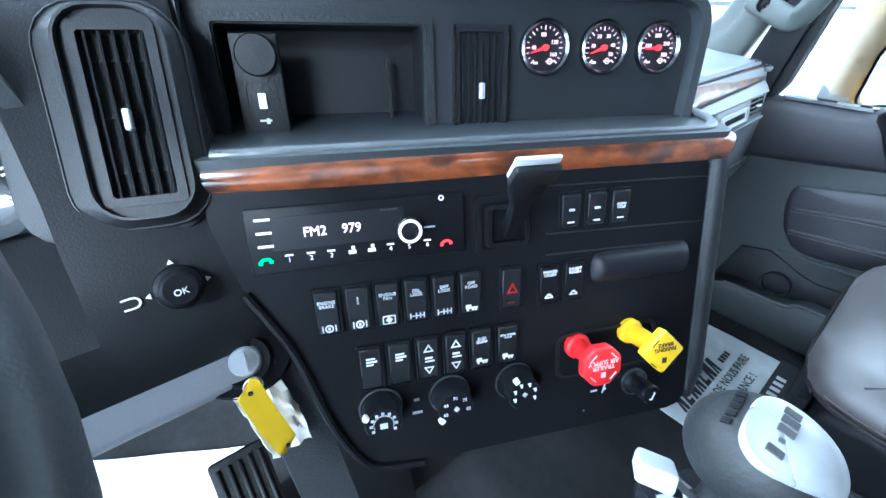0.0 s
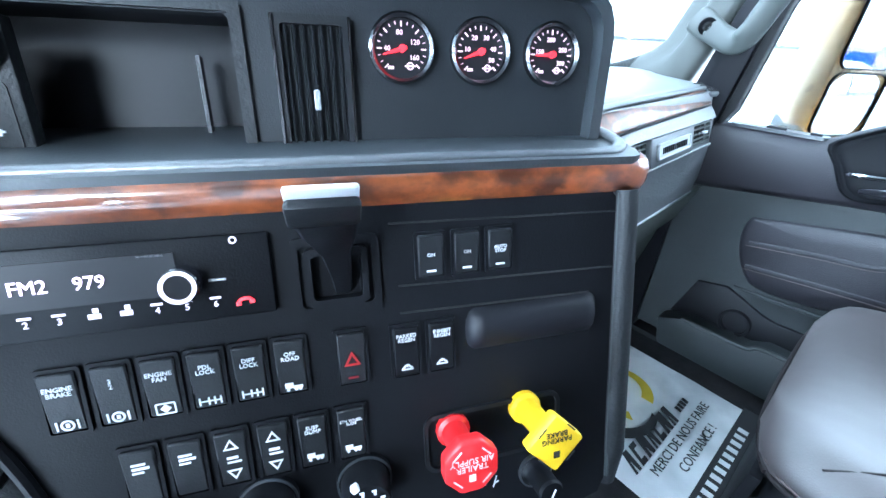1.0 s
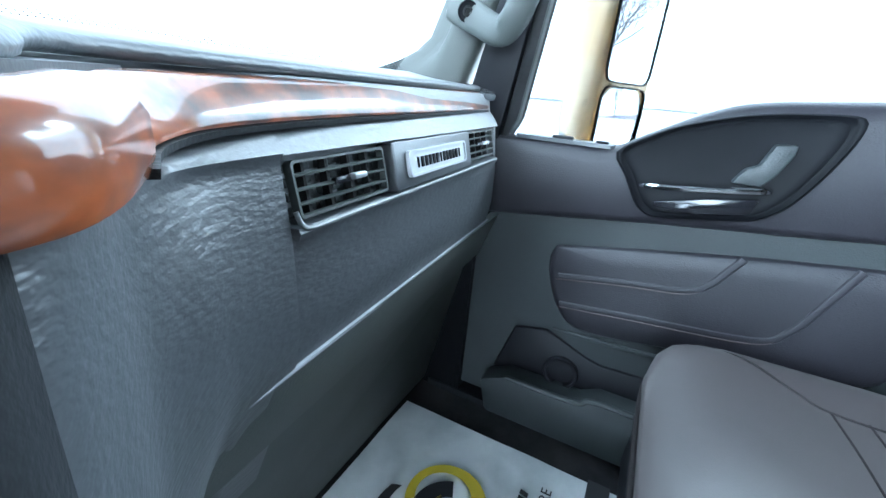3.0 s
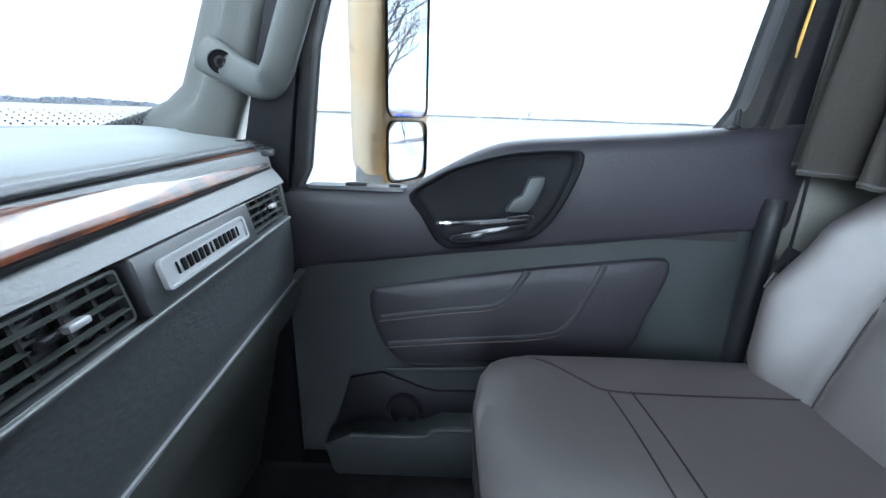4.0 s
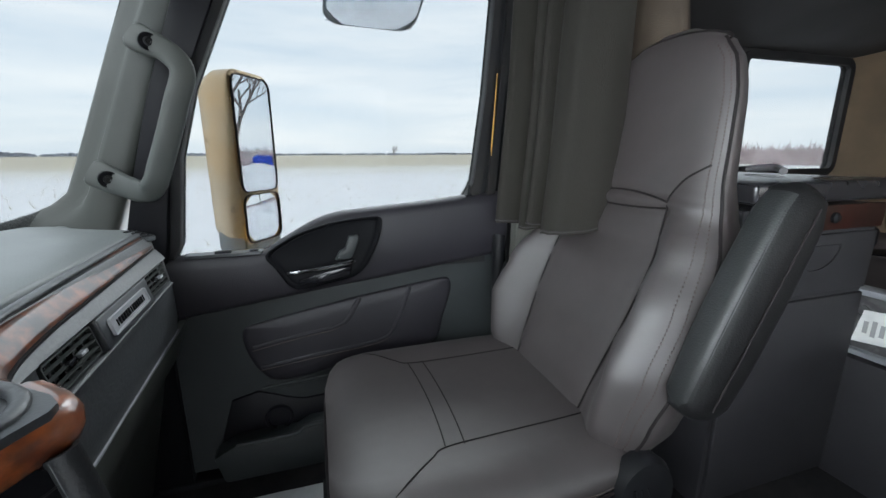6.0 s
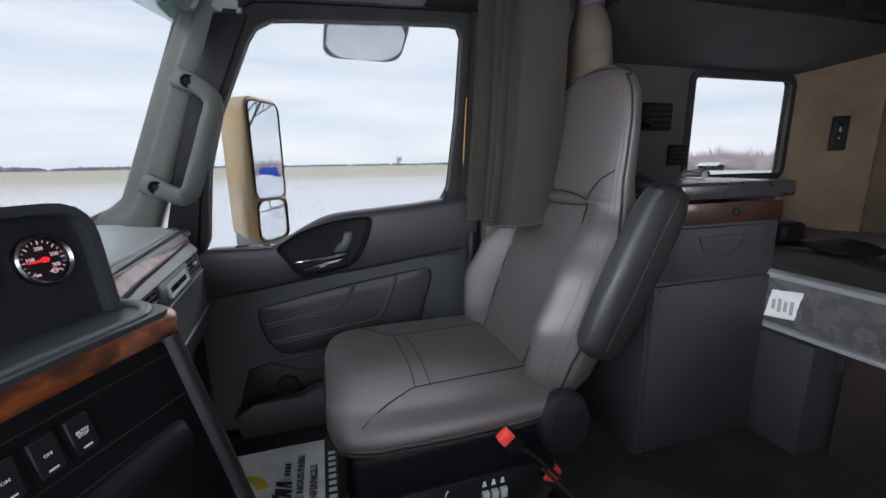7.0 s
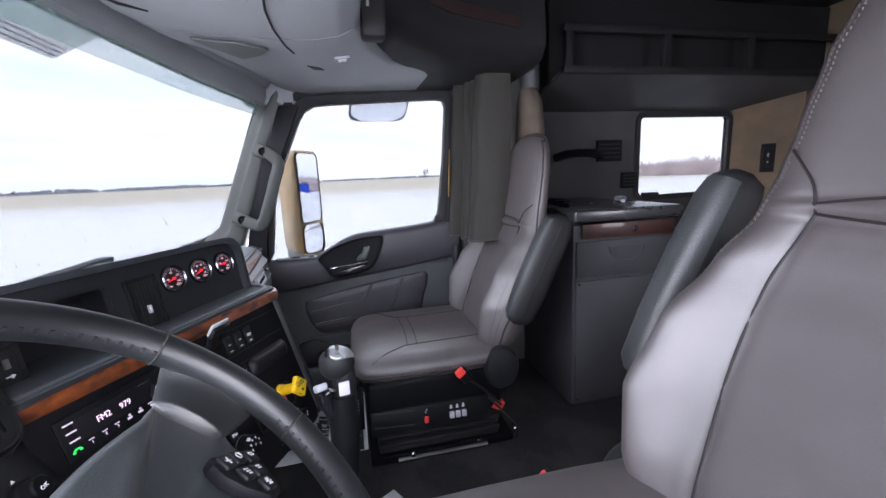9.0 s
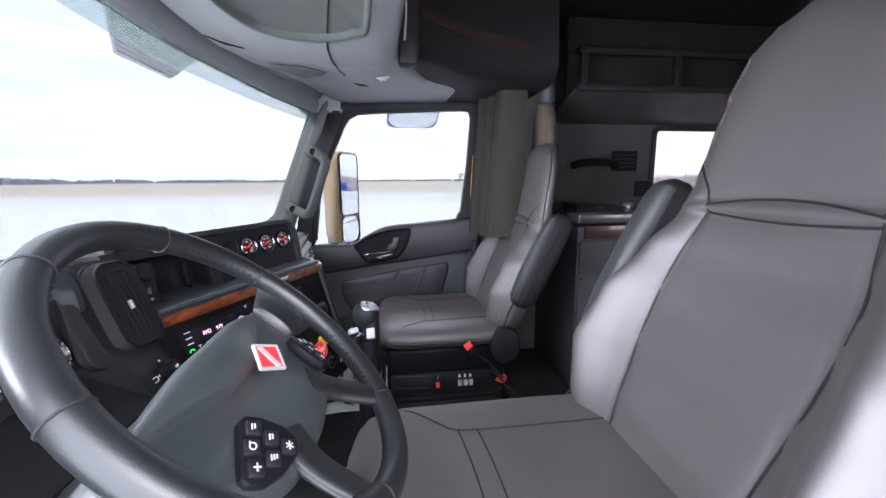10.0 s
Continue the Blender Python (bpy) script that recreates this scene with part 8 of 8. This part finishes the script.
for i, (x, w) in enumerate(((0.98, 0.34), (0.56, 0.46), (-0.1, 0.8))):
    part("locker", B((x, -1.55 + (0.0 if i else 0.1), 0.17), (w, 0.5, 0.34), None, 0.008), cabinet_brown if i else cabinet_grey, bunk, "brown locker under the bunk" if i else "grey locker under the bunk")
part("locker_latch", B((0.80, -1.296, 0.285), (0.032, 0.012, 0.055), None, 0.003), rubber, bunk)
part("locker_latch_pin", B((0.806, -1.304, 0.272), (0.008, 0.006, 0.012), None, 0.002), chrome, bunk)
rows = [[V((0.905 + 0.040 * (k / 4 - 1) + 0.006 * (i / 4 - 1), -1.2025 + 0.005 * noise.noise((k * 0.5, i * 0.5, 6)) + 0.002 * (i == 8), 0.432 + 0.042 * (1 - i / 4) - 0.006 * (k / 4 - 1))) for k in range(9)] for i in range(9)]
bm = bmesh.new()
sheet(bm, rows, 0.0012)
lbl = single("paper_label", bm, paper_white, (0.905, -1.206, 0.40), "white printed paper label hanging on the bunk front", "paper label")
bm = bmesh.new()
for i in range(4):
    box(bm, (0.880 + 0.016 * i, -1.1995, 0.428), (0.009, 0.0008, 0.040 - 0.010 * (i % 2)))
part("print_bars", bm, grey_mark, lbl)
# things heaped on the bunk
for i, (x, y, s) in enumerate(((1.25, -1.42, 0.10), (1.38, -1.75, 0.13), (1.05, -1.70, 0.12))):
    rows = []
    for a in range(9):
        rows.append([V((x + s * (k / 8 - 0.5) * 1.8, y + s * (a / 8 - 0.5) * 1.6, 0.53 + 0.035 * (1 - (k / 4 - 1) ** 2) * (1 - (a / 4 - 1) ** 2) + (0.030 if i == 0 else 0.016) * noise.noise((k * 0.8 + i, a * 0.8, i)))) for k in range(9)])
    bm = bmesh.new()
    sheet(bm, rows, 0.004)
    single("plastic_wrap", bm, (bag_film, panel_black, panel_black)[i], (x, y, 0.52), ("clear crumpled plastic wrap on the bunk", "dark folded cloth heap on the bunk", "dark folded cloth heap on the bunk")[i], "wrap" if i == 0 else "cloth")
bm = bmesh.new()
box(bm, (1.33, -1.62, 0.575), (0.34, 0.12, 0.075), None, 0.02, 3)
case = single("long_case", bm, panel_black, (1.33, -1.62, 0.535), "long black padded case lying on the bunk", "case")
bm = bmesh.new()
tube(bm, smooth([(1.26, -1.62, 0.61), (1.28, -1.62, 0.632), (1.36, -1.62, 0.632), (1.38, -1.62, 0.61)], 4), 0.008, 8)
part("carry_handle", bm, rubber, case)
# wall fittings of the sleeper
for y, z, w, h, lab in ((-1.355, 1.03, 0.15, 0.115, "black square vent plate on the sleeper wall"), (-1.485, 0.868, 0.10, 0.09, "small dark wall plate under the vent")):
    sp = thing("wall_plate", (1.60, y, z), lab, "wall plate")
    part("frame", B((1.596, y, z), (0.018, w, h), None, 0.005), panel_black, sp)
    for k in range(4):
        part("slat", B((1.585, y, z - h * 0.3 + h * 0.2 * k), (0.008, w * 0.8, 0.006)), rubber, sp)
f = Matrix.Translation((1.452, -2.262, 0.955)) @ Matrix.Rotation(radians(42 + 180), 4, "Z")
ls = thing("light_switch", (1.46, -2.25, 0.90), "dark upright switch plate on the tan corner wall", "switch")
part("plate", B((0.0, -0.012, 0), (0.062, 0.012, 0.155), f, 0.004), panel_black, ls)
part("rocker", B((0.0, -0.020, 0), (0.032, 0.010, 0.10), f, 0.003), panel_black, ls)
part("mark", B((0.0, -0.026, 0.016), (0.007, 0.002, 0.020), f), dim_mark, ls)
part("mark", B((0.0, -0.026, -0.022), (0.007, 0.002, 0.010), f), dim_mark, ls)
bm = bmesh.new()
tube(bm, smooth([(1.58, -1.30, 1.00), (1.57, -1.24, 1.02), (1.56, -1.10, 1.02), (1.57, -1.02, 1.00)], 5), 0.02, 8)
single("wall_grip", bm, panel_black, (1.58, -1.15, 1.0), "black padded grip on the sleeper wall", "grip")

# ---- outside: mirrors, snow, trees ----
GZ = -1.35
mir = thing("wing_mirror", (1.82, 0.27, 0.58), "tall wing mirror with a gold reflection coloured in and two glasses", "wing mirror")
MF = Matrix.Translation((1.815, 0.240, 0.0)) @ Matrix.Rotation(radians(-30), 4, "Z")  # x along the glass, -y towards the driver
bm = bmesh.new()
rings = []
for y, w, h, r in ((-0.004, 0.186, 0.520, 0.035), (0.0, 0.196, 0.530, 0.04), (0.06, 0.200, 0.53, 0.045), (0.110, 0.175, 0.50, 0.05), (0.125, 0.13, 0.46, 0.05)):
    rings.append([MF @ V((x, y, z)) for x, z in rrect(w, h, r, 6, 0.0, 0.828)])
loft(bm, rings)
part("housing", bm, gold_sheen_housing, mir, "mirror housing with the body's gold reflection in its colour", 50)
bm = bmesh.new()
prism(bm, rrect(0.19, 0.09, 0.03, 6, 0.0, 0.575), MF, 0.0, 0.10, 0.01)
part("housing_foot", bm, housing_grey, mir)
for zc, h in ((0.905, 0.345), (0.645, 0.150)):
    bm = bmesh.new()
    ringed(bm, rrect(0.178, h + 0.006, 0.03, 5, 0.0, zc), rrect(0.171, h, 0.026, 5, 0.0, zc), MF, -0.010, -0.003)
    bezel = part("bezel", bm, panel_black, mir)
    bm = bmesh.new()
    if zc > 0.8:
        prism(bm, rrect(0.170, h + 0.002, 0.025, 5, 0.0, zc), MF, -0.0070, -0.004)
    else:
        rows = []
        for i in range(9):
            rows.append([MF @ V((-0.083 + 0.166 * k / 8, -0.0065 + 0.010 * ((k / 4 - 1) ** 2 + (i / 4 - 1) ** 2) * 0.5 - 0.004, zc - h / 2 + h * i / 8)) for k in range(9)])
        sheet(bm, rows, 0.002)
    part("glass", bm, mirror_glass, bezel, "mirror glass", 80)
bm = bmesh.new()
tube(bm, smooth([(1.49, 0.36, 0.40), (1.62, 0.36, 0.44), (1.80, 0.30, 0.52), (1.84, 0.28, 0.58)], 5), 0.016, 8)
part("bracket", bm, panel_black, mir)

dm = thing("look_down_mirror", (1.60, -0.13, 1.22), "small rounded look-down mirror above the door window", "mirror")
DM = Matrix.Translation((1.605, -0.130, 1.262)) @ Matrix.Rotation(radians(-86), 4, "Z") @ Matrix.Rotation(radians(63), 4, "X")
bm = bmesh.new()
rings = []
for y, s in ((-0.006, 0.97), (0.0, 1.0), (0.02, 0.98), (0.045, 0.80)):
    rings.append([DM @ V((x * s, y, z * s)) for x, z in rrect(0.275, 0.200, 0.05, 6)])
loft(bm, rings)
part("shell", bm, housing_grey, dm, angle=50)
rows = []
for i in range(9):
    rows.append([DM @ V((-0.128 + 0.256 * k / 12, -0.0150 + 0.008 * ((k / 6 - 1) ** 2) + 0.006 * ((i / 4 - 1) ** 2), -0.091 + 0.182 * i / 8)) for k in range(13)])
bm = bmesh.new()
sheet(bm, rows, 0.002)
part("glass", bm, mirror_glass, dm, "rounded mirror glass", 80)
part("arm", B((1.56, -0.13, 1.35), (0.16, 0.05, 0.03), None, 0.008), panel_black, dm)

# snow field: one sheet to the horizon, finer near the truck
def snow_height(x, y):
    d = math.hypot(x, y)
    bank = 0.85 * math.exp(-((x - 6.5 - 0.6 * noise.noise((y * 0.2, 0, 3))) / 1.9) ** 2) * (0.75 + 0.5 * noise.noise((x * 0.5, y * 0.35, 1)))
    lumps = 0.13 * noise.noise((x * 1.3, y * 1.3, 0)) + 0.07 * noise.noise((x * 3.1, y * 3.1, 5))
    rows_ = 0.05 * math.sin(x * 8.2) * min(1, max(0, (x - 9) / 3))
    return GZ + (bank + lumps * math.exp(-max(0, d - 9) / 12) + rows_ * math.exp(-max(0, d - 30) / 30) if d < 120 else 0.0) + (0.10 * noise.noise((x * 0.05, y * 0.05, 2)) if d < 300 else 0)


def axis_steps():
    s, step = [0.0], 0.28
    while s[-1] < 3200:
        step = min(step * 1.055, 220)
        s.append(s[-1] + step)
    return s


st = axis_steps()
xs = [-v for v in st[::-1][:-1]] + st
bm = bmesh.new()
grid = [[bm.verts.new((x + 2.0, y - 1.0, snow_height(x + 2.0, y - 1.0))) for x in xs] for y in xs]
for i in range(len(xs) - 1):
    for j in range(len(xs) - 1):
        bm.faces.new((grid[i][j], grid[i][j + 1], grid[i + 1][j + 1], grid[i + 1][j]))
ground = single("ground", bm, snow, (0, 0, GZ), "snow-covered stubble field reaching to the horizon", "snow field", kind="structure", angle=180)

# stubble in rows on the nearer field
rng = random.Random(4)
verts, faces = [], []
for row in range(60):
    x = 10.5 + row * 0.76
    for k in range(110):
        y = -45 + 90 * (k + rng.random()) / 110
        if rng.random() < 0.25:
            continue
        h, w = 0.07 + 0.09 * rng.random(), 0.015 + 0.02 * rng.random()
        px, z = x + rng.uniform(-0.08, 0.08), snow_height(x, y) - 0.02
        tx, ty = rng.uniform(-0.03, 0.03), rng.uniform(-0.05, 0.05)
        b = len(verts)
        verts += [(px - w, y - w, z), (px + w, y - w, z), (px, y + w, z), (px + tx, y + ty, z + h)]
        faces += [(b, b + 1, b + 3), (b + 1, b + 2, b + 3), (b + 2, b, b + 3)]
me = bpy.data.meshes.new("stubble")
me.from_pydata(verts, [], faces)
me.materials.append(straw)
tagged(new("stubble", me), "short dry stubble standing in rows in the snow", "stubble", kind="stuff")


def bare_tree(at, height, seed, levels=5, label="tall bare deciduous tree", spread=0.55, trunk=0.028):
    """A leafless tree: tapered trunk and limbs that fork down to twigs."""
    rng = random.Random(seed)
    ob = thing("tree", at, label, "tree", "bare trees")
    boughs, twigs = bmesh.new(), bmesh.new()

    def grow(p, d, length, r, level):
        pts, rs, q, dd = [p], [r], p.copy(), d.copy()
        n = 4
        for i in range(n):
            dd = (dd + V((rng.uniform(-1, 1), rng.uniform(-1, 1), rng.uniform(-0.3, 0.6))) * 0.16).normalized()
            q = q + dd * length / n
            pts.append(q.copy())
            rs.append(max(0.006, r * (1 - 0.55 * (i + 1) / n)))
        tube(boughs if level < 3 else twigs, pts, rs, 7 if level < 2 else (5 if level < 3 else 3))
        if level >= levels:
            return
        kids = (5, 4, 4, 4, 3)[level] if level < 5 else 2
        for k in range(kids):
            f = 0.35 + 0.65 * (k + rng.random() * 0.6) / kids if level else 0.3 + 0.7 * (k + 0.5) / kids
            j = min(n - 1, int(f * n))
            base_ = pts[j].lerp(pts[j + 1], min(1, f * n - j))
            a = rng.uniform(0, 6.283)
            side = (dd.orthogonal().normalized() * math.cos(a) + dd.cross(dd.orthogonal()).normalized() * math.sin(a))
            nd = (dd * (1 - spread * 0.5) + side * spread * rng.uniform(0.8, 1.5) + V((0, 0, 0.18))).normalized()
            grow(base_, nd, length * rng.uniform(0.5, 0.72), max(0.005, rs[j] * 0.62), level + 1)

    o = V(at)
    grow(o - V((0, 0, 0.3)), V((0, 0, 1)), height * 0.42, height * trunk, 0)
    part("trunk", boughs, bark, ob, angle=80)
    tw = part("twigs", twigs, bark, ob, angle=80)
    tagged(tw, kind="stuff")
    return ob


bare_tree((12.0, -27.0, GZ), 17.0, 11, 5, "tall bare tree standing behind the truck", trunk=0.016)
bare_tree((70.0, -86.0, GZ), 7.0, 5, 4, "bare tree at the wood's edge", trunk=0.02)
bare_tree((55.0, -90.0, GZ), 6.0, 8, 4, "bare tree at the wood's edge", trunk=0.02)
bare_tree((420.0, -78.0, GZ), 17.0, 21, 4, "lone bare tree far out on the field", trunk=0.03)
# blue tarpaulin and a heap of snow behind the truck
bm = bmesh.new()
prism(bm, [(-1.0, 0.0), (-0.9, 1.9), (-0.5, 2.2), (0.1, 2.1), (0.8, 2.15), (0.9, 0.0)], Matrix.Translation((19.5, -40.0, GZ)) @ Matrix.Rotation(radians(20), 4, "Z"), -1.2, 1.2, 0.1)
single("covered_load", bm, blue_paint, (19.5, -40.0, GZ), "load under a bright blue tarpaulin in the snow", "covered load")
rows = []
for i in range(25):
    rows.append([V((4.6 + 10 * k / 24, -20.0 + 7.0 * i / 24, GZ - 0.25 + 2.4 * max(0, math.sin(math.pi * k / 24)) ** 1.3 * max(0, math.sin(math.pi * i / 24)) ** 1.2 * (0.75 + 0.5 * noise.noise((k * 0.25, i * 0.25, 6))) + 0.10 * noise.noise((k * 0.9, i * 0.9, 1)))) for k in range(25)])
bm = bmesh.new()
sheet(bm, rows, 0.05)
single("snow_heap", bm, snow, (9.6, -16.5, GZ), "heap of ploughed snow", "snow heap")


def far_woods(name, x0, y0, x1, y1, height, count, seed, label):
    """A far belt of bare woods: many thin uneven crowns side by side, with gaps."""
    rng = random.Random(seed)
    verts, faces = [], []
    for i in range(count):
        t = rng.random()
        x, y = x0 + (x1 - x0) * t + rng.uniform(-1, 1) * height, y0 + (y1 - y0) * t + rng.uniform(-1, 1) * height
        h = height * (0.45 + 0.45 * noise.noise((t * 9, seed, 0)) + 0.35 * rng.random())
        w = height * rng.uniform(0.25, 0.6)
        d = V((y1 - y0, -(x1 - x0), 0)).normalized()
        s = V((x1 - x0, y1 - y0, 0)).normalized()
        n = 7
        b = len(verts)
        verts.append((x, y, GZ - 0.5))
        for k in range(n):
            a = math.pi * k / (n - 1)
            r = rng.uniform(0.6, 1.1)
            q = V((x, y, GZ + h * 0.45)) + s * (w * math.cos(a) * r) + V((0, 0, h * 0.6 * math.sin(a) * r)) + d * rng.uniform(-1, 1) * w * 0.5
            verts.append(tuple(q))
        verts.append((x - s.x * w, y - s.y * w, GZ - 0.5))
        verts.append((x + s.x * w, y + s.y * w, GZ - 0.5))
        for k in range(n - 1):
            faces.append((b, b + 1 + k, b + 2 + k))
        faces += [(b, b + n, b + n + 1), (b, b + n + 2, b + 1)]
    me = bpy.data.meshes.new(name)
    me.from_pydata(verts, [], faces)
    me.materials.append(hazed_far_wood)
    return tagged(new(name, me), label, "woods", kind="stuff")


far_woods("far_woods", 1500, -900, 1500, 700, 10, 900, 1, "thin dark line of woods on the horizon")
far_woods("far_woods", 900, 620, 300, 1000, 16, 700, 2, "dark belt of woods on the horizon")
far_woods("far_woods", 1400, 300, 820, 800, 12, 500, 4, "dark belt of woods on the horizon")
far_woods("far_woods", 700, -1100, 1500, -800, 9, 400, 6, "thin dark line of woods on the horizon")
# Near wood is paled too; haze is mixed into its base colour.
hazed_near_wood = material("hazed_near_wood", (0.66, 0.57, 0.57), 1.0, var=0.25, scale=0.4)


def brush_belt(x0, y0, x1, y1, height, count, seed, label):
    """A belt of bare bushes and small trees: fans of thin twigs over a low thicket."""
    rng = random.Random(seed)
    verts, faces = [], []
    along = V((x1 - x0, y1 - y0, 0)).normalized()
    for i in range(count):
        t = rng.random()
        foot = V((x0 + (x1 - x0) * t + rng.uniform(-1, 1) * height, y0 + (y1 - y0) * t + rng.uniform(-1, 1) * height, GZ - 0.3))
        h = height * (0.42 + 0.42 * noise.noise((t * 7, seed, 0)) + 0.38 * rng.random() ** 2)
        for k in range(22):
            a = rng.gauss(0, 0.42)
            low = foot + along * rng.uniform(-0.5, 0.5) * h + V((0, 0, rng.uniform(0.0, 0.35) * h))
            tip = low + along * (math.sin(a) * h * 0.6) + V((0, 0, h * rng.uniform(0.35, 0.75) * math.cos(a)))
            w = along * (height * rng.uniform(0.012, 0.030))
            b = len(verts)
            verts += [tuple(low - w), tuple(low + w), tuple(tip)]
            faces.append((b, b + 1, b + 2))
    me = bpy.data.meshes.new("near_woods")
    me.from_pydata(verts, [], faces)
    me.materials.append(hazed_near_wood)
    return tagged(new("near_woods", me), label, "woods", kind="stuff")


brush_belt(36, -96, 104, -76, 6.2, 1100, 3, "bare grey wood beyond the field")
brush_belt(-40, -100, 38, -95, 3.6, 900, 9, "low bare grey thicket beyond the field")
house = thing("barn", (66, -78, GZ), "low snow-roofed barn in front of the wood", "barn")
part("wall", B((66, -78, GZ + 0.5), (4, 2.2, 1.0)), sleeper_grey, house)
bm = bmesh.new()
prism(bm, [(-1.3, 0.95), (0, 1.4), (1.3, 0.95), (1.3, 1.10), (0, 1.6), (-1.3, 1.10)], Matrix.Translation((66, -78, GZ)) @ Matrix.Rotation(radians(90), 4, "Z"), -2.3, 2.3)
part("roof", bm, snow, house, "snow-covered roof")
